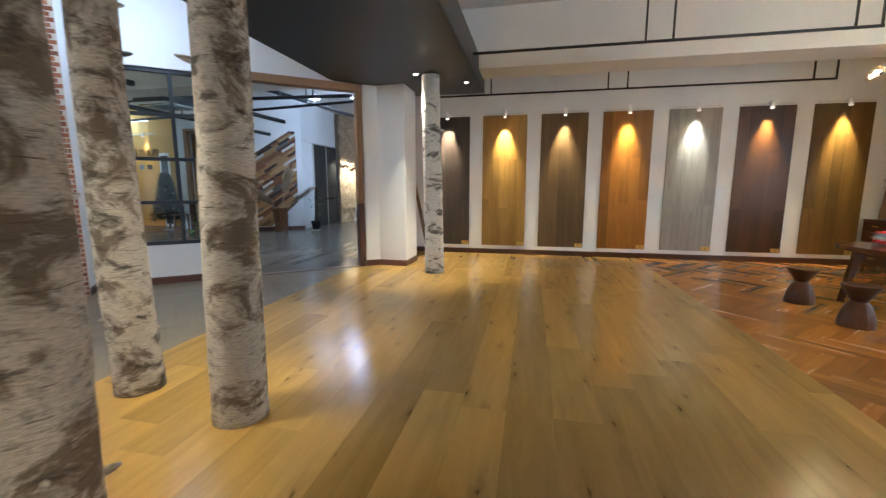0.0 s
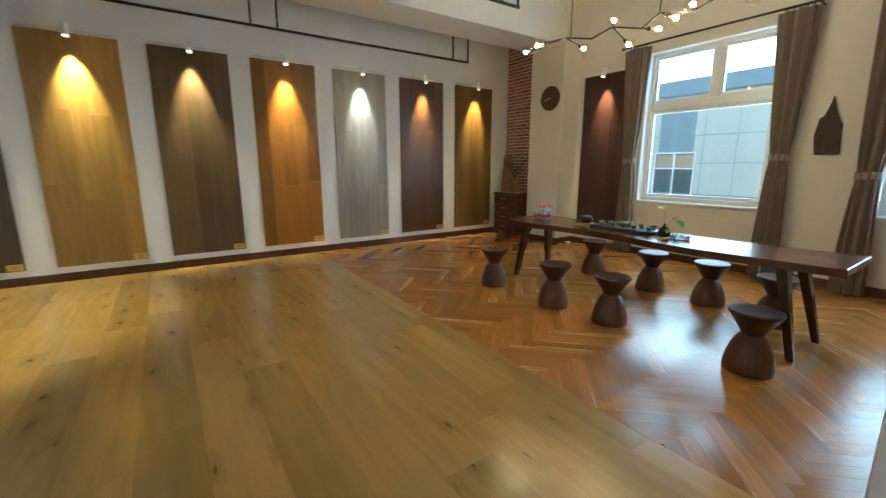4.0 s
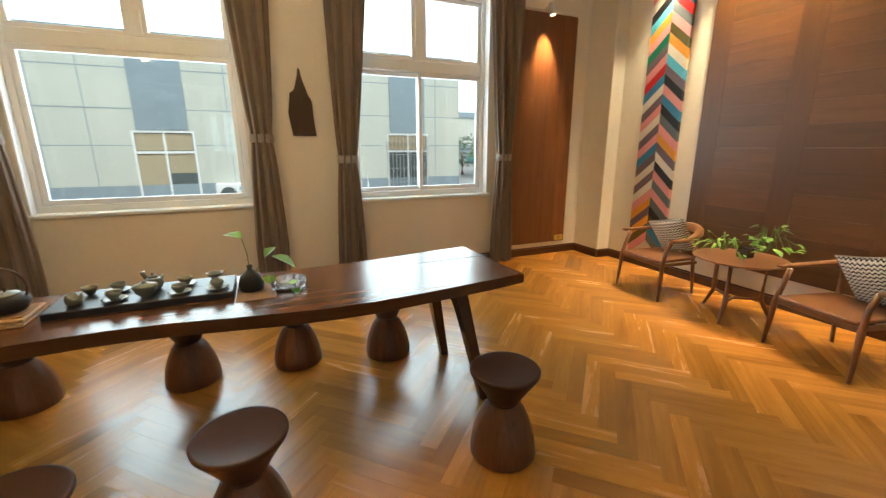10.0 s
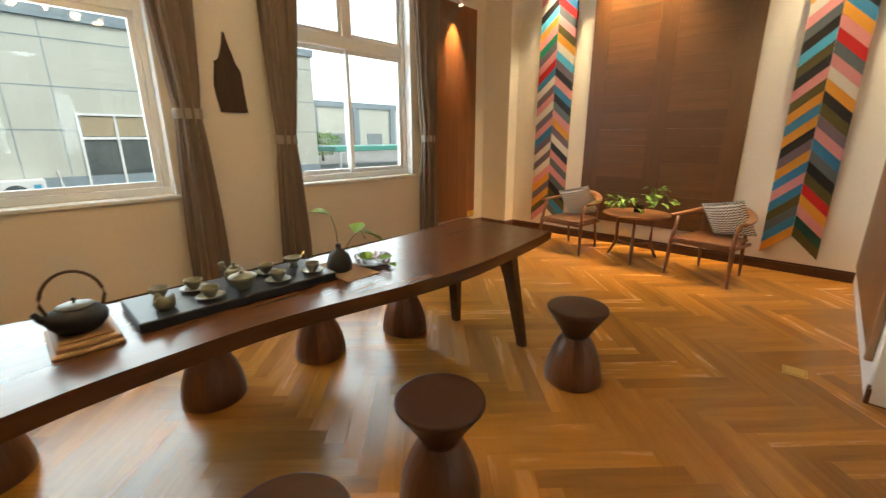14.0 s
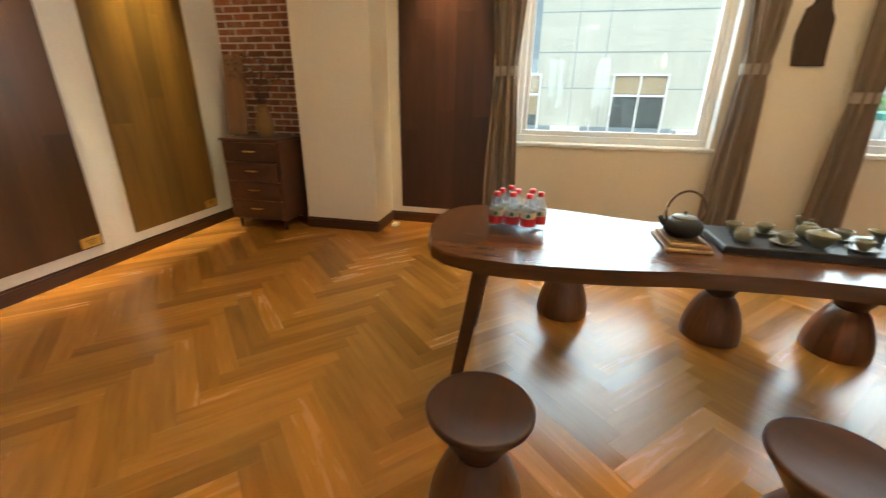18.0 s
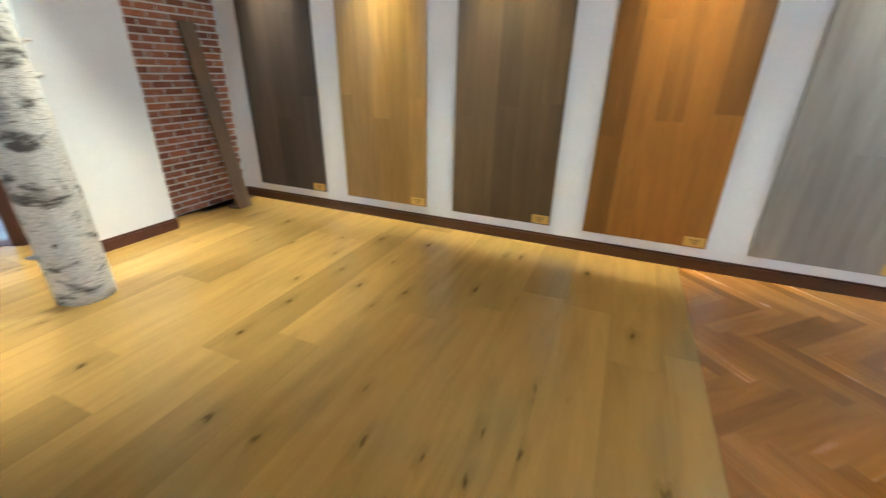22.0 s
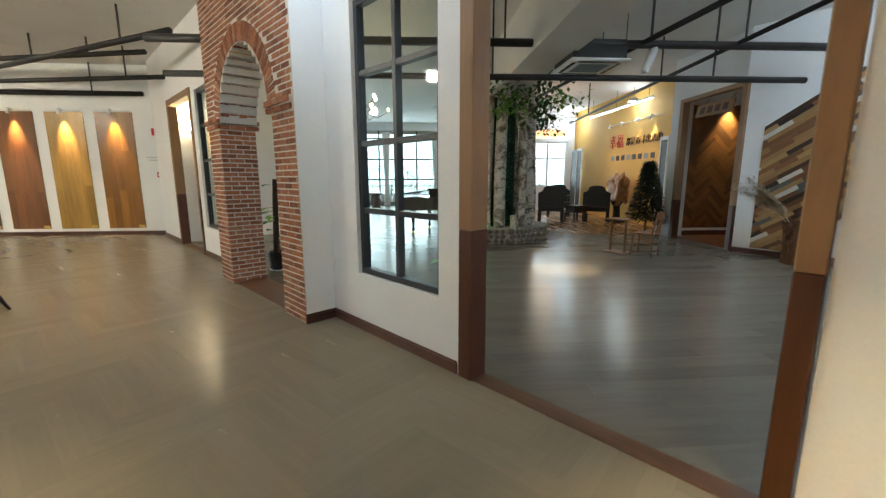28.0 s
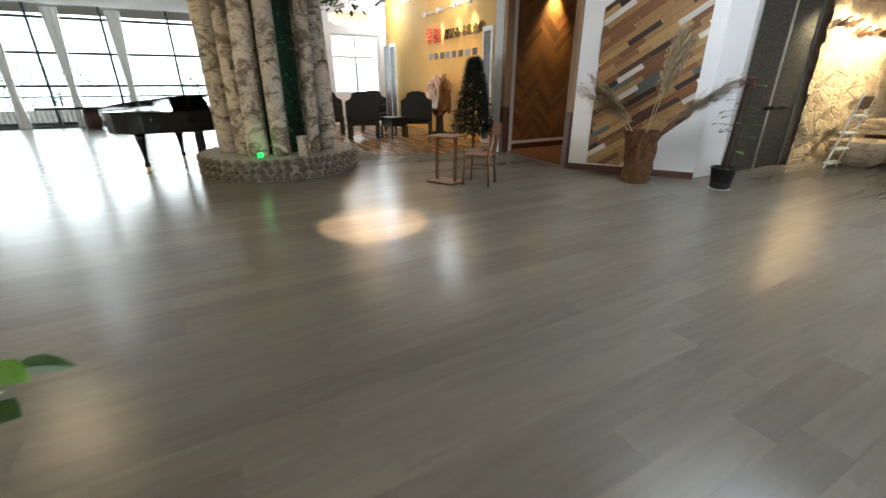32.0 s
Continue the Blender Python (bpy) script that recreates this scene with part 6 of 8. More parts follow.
def shrub(x, y, z, r, h, seed, label):
    t = thing("tree", label, "tree", (x, y, z), "yard trees")
    part("trunk", tube_bm([(0, 0, 0), (0.1, 0, h * 0.35), (0, 0.1, h * 0.6)], [0.16, 0.12, 0.07], 8), STOOLW, t, "", True)
    bm = bmesh.new()
    q = random.Random(seed)
    for i in range(1100):
        a, b = q.uniform(0, 6.28), q.uniform(-1, 1)
        k = q.uniform(0.55, 1.0) ** 0.5
        lump = 1 + 0.3 * noise.noise(Vector((math.cos(a) * 1.4, math.sin(a) * 1.4, b * 1.6 + seed)))
        c = Vector((r * k * lump * math.cos(a) * math.sqrt(1 - b * b), r * k * lump * math.sin(a) * math.sqrt(1 - b * b), h * 0.62 + h * 0.4 * b * k * lump))
        e = Vector((q.uniform(-1, 1), q.uniform(-1, 1), q.uniform(-0.6, 0.8))).normalized() * 0.28
        add_leaf(bm, c, c + e, 0.17)
    part("crown", bm, DARKLEAF if seed % 2 else LEAF, t)


shrub(40, -14, -1.2, 2.4, 3.6, 1, "round green tree in the yard")
shrub(44, -19, -1.2, 2.0, 3.0, 2, "lower light-green tree in the yard")
shrub(38, -9, -1.2, 1.6, 2.2, 3, "small dark green shrub in the yard")


# ---------- overcast sky beyond the yard ----------
OVERCAST = glowing("overcast_sky", (0.93, 0.97, 1.0), 1.1)
for x, lab in ((120, "white overcast sky beyond the yard"), (-120, "white overcast sky beyond the lawn")):
    structure("backdrop_sky", box_bm((x - 0.2, -160, -8), (x + 0.2, 160, 90)), OVERCAST, lab)

# ---------- brick arch ----------
A0, A1, AL, AR, ASP, AC, ARAD = -4.2, -1.36, -3.72, -1.9, 2.26, -2.81, 0.83
arch = structure("wall_arch", bmesh.new(), MORTAR, "red brick wall with a round arch between the two windows")
bm = bmesh.new()
for a, b, z0, z1 in ((A0, AL, 0, CEILZ), (AR, A1, 0, CEILZ), (AL, AR, 3.5, CEILZ)):
    add_box(bm, (a, -0.34, z0), (b, 0.14, z1), 0, DM)
steps = 20
for i in range(steps):
    a0, a1 = math.pi * i / steps, math.pi * (i + 1) / steps
    xa, xb = AC + ARAD * math.cos(a1), AC + ARAD * math.cos(a0)
    za = ASP + ARAD * min(math.sin(a0), math.sin(a1))
    add_box(bm, (xa, -0.34, za + 0.002), (xb, 0.14, 3.5), 0, DM)
for a, b in ((AL, AC - ARAD), (AC + ARAD, AR)):
    add_box(bm, (a, -0.34, ASP), (b, 0.14, 3.5), 0, DM)
structure("wall_arch_return", box_bm((A1 + 0.0005, -0.335, 0), (A1 + 0.005, -0.002, CEILZ), 0, DM), WHITE, "white painted side of the brick arch wall")
bm.to_mesh(arch.data)
bm.free()
front = DM @ Matrix.Translation((0, -0.333, 0))


def off_arch(x, z):
    if AL - 0.02 < x < AR + 0.02 and z < ASP:
        return False
    return (x - AC) ** 2 + max(0, z - ASP) ** 2 > (ARAD + 0.23) ** 2 or (z < ASP - 0.02 and not AL < x < AR)


brick_field(arch, front, A0, AL, 0, ASP - 0.08)
brick_field(arch, front, AR, A1, 0, ASP - 0.08)
brick_field(arch, front, A0, A1, ASP + 0.06, CEILZ - 0.05, off_arch)
# inner faces of the two piers: x of the field runs through the wall
inL = DM @ Matrix.Translation((AL - 0.007, 0, 0)) @ Matrix.Rotation(math.pi / 2, 4, "Z")
inR = DM @ Matrix.Translation((AR + 0.007, 0, 0)) @ Matrix.Rotation(-math.pi / 2, 4, "Z")
brick_field(arch, inL, -0.345, 0.145, 0, ASP - 0.08)
brick_field(arch, inR, -0.145, 0.345, 0, ASP - 0.08)
for m, a, b in ((front, A0, AL + 0.07), (front, AR - 0.07, A1)):
    for k in range(2):
        brick_field(arch, m @ Matrix.Translation((0, -0.03 - 0.022 * k, ASP - 0.08 + 0.07 * k)), a, b, 0, 0.07, pitch=0.07)
for m, a, b in ((inL, -0.4, 0.19), (inR, -0.19, 0.4)):
    for k in range(2):
        brick_field(arch, m @ Matrix.Translation((0, -0.03 - 0.022 * k, ASP - 0.08 + 0.07 * k)), a, b, 0, 0.07, pitch=0.07)
n = 40
for i in range(n):
    a = math.pi * (i + 0.5) / n
    brick_at(arch, front @ Matrix.Translation((AC, -0.004, ASP)) @ Matrix.Rotation(-a, 4, "Y") @ Matrix.Translation((ARAD + 0.11, 0, 0)))
    for k in range(4):
        brick_at(arch, DM @ Matrix.Translation((AC, -0.34 + 0.06 + 0.12 * k, ASP)) @ Matrix.Rotation(-a, 4, "Y") @ Matrix.Translation((ARAD + 0.007, 0, 0)) @ Matrix.Rotation(math.pi / 2, 4, "Z") , 0.52)
structure("floor_arch_threshold", box_bm((AL, -0.3, -0.01), (AR, 0.14, 0.006), 0.003, DM), THR, "worn wooden threshold under the arch")

# ---------- far sample wall ----------
WESTP = Matrix.Rotation(math.pi / 2, 4, "Z")
for i, k in enumerate(["amber", "golden", "cinnamon", "olive", "merlot"]):
    sample_panel(Matrix.Translation((-13.05, -1.77 - 1.2 * i, 0.185)) @ WESTP, 0.92, 3.0, k, PANEL_NAME[k] + " wood sample panel on the far white wall", (200, (1.0, 0.66, 0.3)) if i < 4 else None)
for z, col, lab, w in ((2.7, "red", "red fire alarm box on the white wall", 0.09), (1.6, "red", "small red call point on the white wall", 0.07)):
    t = thing("fire_alarm", lab, "alarm", (-13.05, -0.78, z), "fire alarms")
    part("case", box_bm((0.0, -w, -w), (0.04, w, w), 0.008), PAINT_MAT[col], t)
    part("face", box_bm((0.041, -w * 0.6, -w * 0.4), (0.044, w * 0.6, w * 0.4), 0.002), UPVC if z < 2 else PAINT_MAT["red"], t)
t = thing("wall_shelf", "narrow steel wall shelf with a slot", "shelf", (-13.05, -0.8, 2.03))
part("shelf", box_bm((0.0, -0.22, 0.0), (0.12, 0.22, 0.03), 0.004), STEEL, t)
part("shelf", box_bm((0.0, -0.18, -0.07), (0.09, 0.18, -0.045), 0.004), STEEL, t)

# black carved root stool
rt = thing("root_stool", "black carved tree-root stool with crooked legs", "stool", (-6.2, 0.74, 0))
rnd2 = random.Random(3)
bm = lathe_bm([(0.05, 0.3), (0.2, 0.33), (0.24, 0.38), (0.2, 0.43), (0.02, 0.45)], 16)
for v in bm.verts:
    v.co += Vector((noise.noise(v.co * 6), noise.noise(v.co * 6 + Vector((9, 0, 0))), noise.noise(v.co * 6 + Vector((0, 9, 0))))) * 0.05
part("seat", bm, IRON, rt, "", True)
for i in range(7):
    a = 2 * math.pi * i / 7 + 0.3
    part("leg", tube_bm([(0.12 * math.cos(a), 0.12 * math.sin(a), 0.35), (0.3 * math.cos(a), 0.3 * math.sin(a), 0.3 + rnd2.uniform(-0.03, 0.06)), (0.38 * math.cos(a + 0.1), 0.38 * math.sin(a + 0.1), 0.15), (0.46 * math.cos(a), 0.46 * math.sin(a), 0.0)], [0.05, 0.04, 0.025, 0.012], 8), IRON, rt, "", True)
part("horn", tube_bm([(0.1, 0.1, 0.42), (0.2, 0.15, 0.55), (0.15, 0.25, 0.62)], [0.05, 0.035, 0.012], 8), IRON, rt, "", True)

# ---------- inner hall: walls ----------
structure("wall_hall_east", box_bm((-3.2, 8.271, 0), (-3.0, 20, CEILZ)), WHITE, "plain white wall behind the pier")
structure("wall_hall_north", box_bm((-24, 20, 0), (-3.0, 20.3, CEILZ)), WHITE, "plain white wall")
structure("wall_hall_south", box_bm((-24, -6.3, 0), (-13.35, -6.0, CEILZ)), WHITE, "plain white wall")
U0, U1 = Vector((-9.3, 12.45, 0)), Vector((-7.67, 13.5, 0))
UD = (U1 - U0).normalized()
UM = Matrix(((UD.x, -UD.y, 0, U0.x), (UD.y, UD.x, 0, U0.y), (0, 0, 1, 0), (0, 0, 0, 1)))  # y goes into the wall
structure("wall_mosaic", box_bm((-0.05, 0.0, 0), ((U1 - U0).length, 0.3, CEILZ), 0, UM), WHITE, "white wall carrying the slanting wood mosaic")
skirting("baseboard_mosaic", [(U1.x, U1.y), (U0.x, U0.y)], SKIRT2)
structure("wall_niche_head", box_bm((-11.45, 12.5, 3.38), (-9.32, 12.7, CEILZ)), WHITE, "white wall above the niche of the herringbone panel")
structure("wall_niche_back", box_bm((-11.62, 15.3, 0), (-9.1, 15.5, CEILZ)), WHITE, "white end wall of the niche")
structure("wall_niche_panel", box_bm((-11.9, 12.86, 0), (-11.62, 15.5, CEILZ)), WHITE, "white wall carrying the herringbone panel")
structure("wall_niche_right", box_bm((-9.28, 12.76, 0), (-9.1, 15.3, CEILZ)), WHITE, "white side wall of the niche")
structure("floor_niche", prism_bm([(-11.62, 12.66), (-9.28, 12.5), (-9.28, 15.3), (-11.62, 15.3)], -0.011, 0.008), wood("niche_floor_wood", (0.16, 0.058, 0.02), 0.25, (0.25, 0.38), 1.0, (0.7, 7, 7), 0.1), "red-brown wooden floor of the niche")
structure("wall_pillar_niche", box_bm((-11.74, 12.5, 0), (-11.45, 12.855, CEILZ), 0.006), WHITE, "white pillar beside the decorated fir tree")
YEL = speckled("yellow_wall_paint", (0.66, 0.4, 0.1), 0.7, 40, 0.05, 0.05, 0.1)
structure("wall_yellow", box_bm((-20, 13.3, 0), (-11.91, 13.6, CEILZ)), YEL, "ochre yellow feature wall with red lettering")
STONE = mat("rough_sandstone", (0.5, 0.4, 0.27), 0.9, 0, 0.2)
nn = Nodes(STONE)
vo = nn.add("ShaderNodeTexVoronoi", Scale=4.5)
vo.feature = "DISTANCE_TO_EDGE"
nn.link(nn.coord((1, 1, 1.4)), vo.inputs["Vector"])
f = nn.noise(nn.coord(), 7, 6, 0.65)
nn.base(nn.ramp(f, [(0.3, (0.36, 0.27, 0.17)), (0.7, (0.62, 0.52, 0.37))]))
nn.bump(nn.mix(0.6, nn.ramp(vo.outputs["Distance"], [(0, (0, 0, 0)), (0.12, (1, 1, 1))]), f), 0.9, 0.05)
bm = bmesh.new()
grid = []
for i in range(50):
    grid.append([bm.verts.new((0.09 * noise.noise(Vector((0, i * 0.35, k * 0.35))) + 0.04 * noise.noise(Vector((5, i * 0.9, k * 0.9))), i * 0.085, k * 0.088)) for k in range(50)])
for a, b in zip(grid, grid[1:]):
    for k in range(49):
        bm.faces.new((a[k], b[k], b[k + 1], a[k + 1]))
bmesh.ops.recalc_face_normals(bm, faces=bm.faces)
so = structure("wall_stone", bm, STONE, "rough sandstone wall lit by warm lamps", True)
so.location = (-7.55, 16.1, 0)
structure("wall_stone_back", box_bm((-8.0, 16.1, 0), (-7.75, 20, CEILZ)), STONE, "sandstone wall core")
structure("wall_door_head", box_bm((-8.0, 13.5, 3.02), (-7.72, 16.1, CEILZ)), WHITE, "white wall above the black doors")
structure("wall_door_left", box_bm((-8.0, 13.5, 0), (-7.72, 14.3, 3.0)), WHITE, "white wall beside the black doors")

# herringbone wall panel in the niche
HB = wood("herringbone_panel_oak", (0.24, 0.1, 0.028), 0.4, (0.35, 0.5), 1.0, (1.2, 12, 12), 0.35)
hp = thing("herringbone_panel", "brown oak herringbone wall panel set back in a niche", "wood panel", pose(-11.62, 14.07, 0, 0, 0, 90))
part("skirting_strip", box_bm((-1.2, -0.02, 0.009), (1.2, -0.002, 0.13), 0.003), SKIRT2, hp)
part("white_strip", box_bm((-1.2, -0.022, 0.131), (1.2, -0.002, 0.2), 0.003), WHITE, hp, "white strip under the panel")
pcs, hw = herringbone(-1.2, 1.2, 0.2, 3.3, 0.6, 0.1, math.pi / 2)
for (x, z), ang, ln in pcs:
    ca, sa = math.cos(ang), math.sin(ang)
    poly = [(x + ca * u - sa * v, z + sa * u + ca * v) for u, v in ((-0.299, -0.049), (0.299, -0.049), (0.299, 0.049), (-0.299, 0.049))]
    for h3 in ((-1, 0, 1.2), (1, 0, 1.2), (0, -1, -0.202), (0, 1, 3.3)):
        poly = clip_poly(poly, *h3) if poly else poly
    if not poly or len(poly) < 3 or area_of(poly) < 0.003:
        continue
    loc = [((ca * (px_ - x) + sa * (pz - z)), (-sa * (px_ - x) + ca * (pz - z))) for px_, pz in poly]
    o = part("block", prism_bm(loc, 0.002, 0.018), HB, hp)
    o.matrix_basis = Matrix.Translation((x, 0, z)) @ Matrix.Rotation(math.pi / 2, 4, "X") @ Matrix.Rotation(ang, 4, "Z")

nf = thing("door_niche", "brown wooden frame round the niche opening, darker below", "door frame", (0, 0, 0), "", "structure")
for a, b, y in ((-11.45, -11.33, 12.53), (-9.4, -9.285, 12.42)):
    part("post_foot", box_bm((a, y - 0.03, 0.009), (b, y + 0.14, 0.95), 0.004), DOORB, nf, "dark red-brown lower post")
    part("post", box_bm((a, y - 0.03, 0.951), (b, y + 0.14, 3.379), 0.004), TAN, nf, "tan upper post")
part("head", box_bm((-1.02, -0.06, 3.29), (1.02, 0.08, 3.379), 0.004, pose(-10.365, 12.51, 0, 0, 0, -3)), TAN, nf)
spotlight("x", pose(-11.62, 13.9, 3.35, 0, 0, 90), 90, WARM2, 80)

# slanting strip mosaic
MOS = [wood("mosaic_" + str(i), c, 0.3, (0.4, 0.55), 1.0, (1.2, 14, 14), 0.12) for i, c in enumerate([(0.34, 0.19, 0.075), (0.19, 0.085, 0.034), (0.07, 0.03, 0.016), (0.4, 0.25, 0.1), (0.13, 0.13, 0.12), (0.66, 0.63, 0.58), (0.24, 0.105, 0.042), (0.035, 0.02, 0.015)])]
mo = thing("wood_mosaic", "slanting mosaic of mixed brown, grey and white wood strips", "wood panel", UM)
hexa = [(0.33, 0.13), (0.85, 0.13), (1.75, 0.94), (1.75, 3.3), (1.55, 3.3), (0.33, 2.46)]
rnd2 = random.Random(11)
sa, ca, wd = math.sin(radians(34)), math.cos(radians(34)), 0.078
for k in range(-12, 44):
    u = -1.5 + rnd2.uniform(-0.3, 0)
    while u < 3.6:
        ln = rnd2.uniform(0.28, 0.62)
        poly = [(ca * p - sa * q, sa * p + ca * q) for p, q in ((u + 0.001, k * wd), (u + ln - 0.001, k * wd), (u + ln - 0.001, (k + 1) * wd - 0.001), (u + 0.001, (k + 1) * wd - 0.001))]
        cut = poly
        for (x0, y0), (x1, y1) in zip(hexa, hexa[1:] + hexa[:1]):
            a, b = y1 - y0, x0 - x1
            cut = clip_poly(cut, a, b, a * x0 + b * y0) if cut else cut
        if cut and len(cut) >= 3 and area_of(cut) > 0.002:
            cx, cz = u + ln / 2, (k + 0.5) * wd
            mx, mz = ca * cx - sa * cz, sa * cx + ca * cz
            loc = [(ca * (p - mx) + sa * (q - mz), -sa * (p - mx) + ca * (q - mz)) for p, q in cut]
            o = part("strip", prism_bm(loc, 0.002, rnd2.uniform(0.014, 0.03)), MOS[rnd2.choice((0, 0, 1, 1, 2, 2, 3, 3, 4, 5, 6, 6, 7))], mo)
            o.matrix_basis = Matrix.Translation((mx, 0, mz)) @ Matrix.Rotation(math.pi / 2, 4, "X") @ Matrix.Rotation(radians(34), 4, "Z")
        u += ln

# black mesh doors
dd = thing("door_3", "pair of tall black perforated metal doors with steel edges", "door", (-7.7, 0, 0), "", "structure")
MESH = mat("black_mesh", (0.03, 0.03, 0.03), 0.5, 0.3)
nn = Nodes(MESH)
vo = nn.add("ShaderNodeTexVoronoi", Scale=22.0)
nn.link(nn.coord((1, 1.6, 1)), vo.inputs["Vector"])
nn.base(nn.ramp(vo.outputs["Distance"], [(0.35, (0.012, 0.012, 0.012)), (0.5, (0.07, 0.068, 0.062))]))
for a, b in ((14.32, 15.2), (15.28, 16.08)):
    lf = part("leaf", box_bm((-0.03, a, 0.01), (0.02, b, 2.98), 0.004), MESH, dd, "perforated black door leaf")
    part("handle", tube_bm([(0.02, b - 0.12 if a < 15 else a + 0.12, 1.0), (0.12, b - 0.12 if a < 15 else a + 0.12, 1.02), (0.13, b - 0.02 if a < 15 else a + 0.3, 1.02)], 0.03, 10), IRON, lf, "heavy grey handle", True)
for y in (14.3, 15.24, 16.09):
    part("edge", box_bm((-0.035, y - 0.03, 0), (0.028, y + 0.03, 3.0), 0.004), STEEL, dd, "steel edge post")

# ---------- birch cluster in a stone planter ----------
RING = (-11.89, 8.04)
pl = thing("stone_planter", "round planter of mortared grey rubble stone", "planter", (*RING, 0))
part("core", lathe_bm([(1.28, 0.0), (1.28, 0.33), (1.0, 0.34), (0.01, 0.3)], 48), speckled("planter_mortar", (0.34, 0.31, 0.27), 0.95, 30, 0.3, 0.4), pl)
RUB = speckled("rubble_stone", (0.25, 0.205, 0.15), 0.9, 9, 0.6, 0.6, 0.4)
rnd2 = random.Random(21)
for row in range(3):
    a = rnd2.uniform(0, 0.2)
    while a < 2 * math.pi:
        w = rnd2.uniform(0.08, 0.22)
        bm = bmesh.new()
        bmesh.ops.create_icosphere(bm, subdivisions=1, radius=1.0)
        for v in bm.verts:
            v.co = Vector((v.co.x * 0.05, v.co.y * w * 0.52 * (1 + rnd2.uniform(-0.12, 0.12)), v.co.z * 0.062 * (1 + rnd2.uniform(-0.12, 0.12))))
        o = part("stone", bm, RUB, pl, "", True)
        q = a + w / 2 / 1.28
        o.matrix_basis = Matrix.Translation((1.29 * math.cos(q), 1.29 * math.sin(q), 0.062 + 0.112 * row)) @ Matrix.Rotation(q, 4, "Z")
        a += (w + 0.015) / 1.28
GRN = speckled("dark_green_cloth", (0.01, 0.06, 0.035), 0.9, 40, 0.3, 0.2)
gc = thing("tree_core", "dark green wrapped core between the birch trunks", "column", (*RING, 0.3))
part("core", lathe_bm([(0.45, 0), (0.45, CEILZ - 0.31)], 24), GRN, gc, "", True)
for i in range(11):
    a = 2 * math.pi * i / 11 + rnd2.uniform(-0.12, 0.12)
    r = rnd2.uniform(0.1, 0.19)
    R = 0.72 + rnd2.uniform(-0.08, 0.12)
    t = thing("birch_tree", "tall birch trunk rising from the stone planter", "tree", (RING[0] + R * math.cos(a), RING[1] + R * math.sin(a), 0.28), "planter birch trunks")
    part("trunk", birch_bm(r, CEILZ - 0.3, (rnd2.uniform(-0.08, 0.08), rnd2.uniform(-0.08, 0.08)), 30 + i, 20, 40), BIRCH, t, "", True)
t = thing("birch_stump", "short pale birch stump set among the trunks", "stump", (-10.86, 8.28, 0.3))
part("log", birch_bm(0.1, 0.34, (0, 0), 55, 18, 8, 0.02), BIRCH, t, "", True)
iv = thing("artificial_ivy", "green artificial foliage hanging round the top of the birch trunks", "foliage", (*RING, 0))
q = random.Random(8)
for cl in range(16):
    a = q.uniform(0, 6.28) if cl > 4 else q.uniform(-0.6, 1.4)
    R = q.uniform(0.9, 1.5) if cl > 4 else q.uniform(1.4, 2.2)
    c0 = Vector((R * math.cos(a), R * math.sin(a), q.uniform(2.85, 3.5)))
    bm = bmesh.new()
    for i in range(90):
        c = c0 + Vector((q.gauss(0, 0.22), q.gauss(0, 0.22), q.gauss(0, 0.16)))
        add_leaf(bm, c, c + Vector((q.uniform(-1, 1), q.uniform(-1, 1), q.uniform(-1, 0.3))).normalized() * 0.14, 0.08)
    tagged(part("leaf_clump", bm, LEAF if cl % 3 == 0 else DARKLEAF, iv), "", "", "", "stuff")
    part("twig", tube_bm([(0.6 * math.cos(a), 0.6 * math.sin(a), 3.1), tuple(c0)], 0.012, 5), STOOLW, iv)
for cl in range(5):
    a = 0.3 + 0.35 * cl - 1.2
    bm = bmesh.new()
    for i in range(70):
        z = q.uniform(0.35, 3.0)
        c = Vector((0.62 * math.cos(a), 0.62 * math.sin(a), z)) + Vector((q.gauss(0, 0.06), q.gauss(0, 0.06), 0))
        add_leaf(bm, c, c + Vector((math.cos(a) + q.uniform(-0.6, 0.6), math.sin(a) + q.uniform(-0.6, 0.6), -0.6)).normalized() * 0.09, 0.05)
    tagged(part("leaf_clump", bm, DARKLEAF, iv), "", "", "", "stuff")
gl_ = thing("green_spotlight", "small green uplight between the birch trunks", "spotlight", (-10.98, 7.62, 0.33))
part("case", lathe_bm([(0.04, 0), (0.045, 0.06), (0.04, 0.08), (0.002, 0.08)], 14), glowing("green_lens", (0.02, 0.9, 0.15), 0.5), gl_)
point_lamp("green_glow", (-10.9, 7.6, 0.5), 0.2, (0.05, 1.0, 0.2), 0.04)

# ---------- hall furniture ----------
BLACKL = speckled("black_lacquer", (0.01, 0.01, 0.011), 0.12, 30, 0.2, 0.0)
DARKW = wood("dark_rosewood", (0.006, 0.004, 0.0035), 0.4, (0.35, 0.5), 1.0, (1, 12, 12), 0.15)
pn = thing("grand_piano", "black lacquered grand piano with slightly raised lid", "piano", pose(-13.16, 6.54, 0, 0, 0, 225))
case = [(0.73, -0.62), (-0.73, -0.62), (-0.73, -0.1), (-0.7, 0.2), (-0.6, 0.42), (-0.45, 0.58), (-0.3, 0.7), (-0.15, 0.86), (0.05, 0.98), (0.3, 1.02), (0.55, 0.96), (0.7, 0.8)][::-1]
part("case", prism_bm(case, 0.64, 0.97, None, 0.012), BLACKL, pn)
part("rim", prism_bm([(x * 1.012, y * 1.012) for x, y in case], 0.95, 0.985, None, 0.006), BLACKL, pn)
hinge = Matrix.Translation((0.73, 0, 1.0)) @ Matrix.Rotation(radians(9), 4, "Y") @ Matrix.Translation((-0.73, 0, 0))
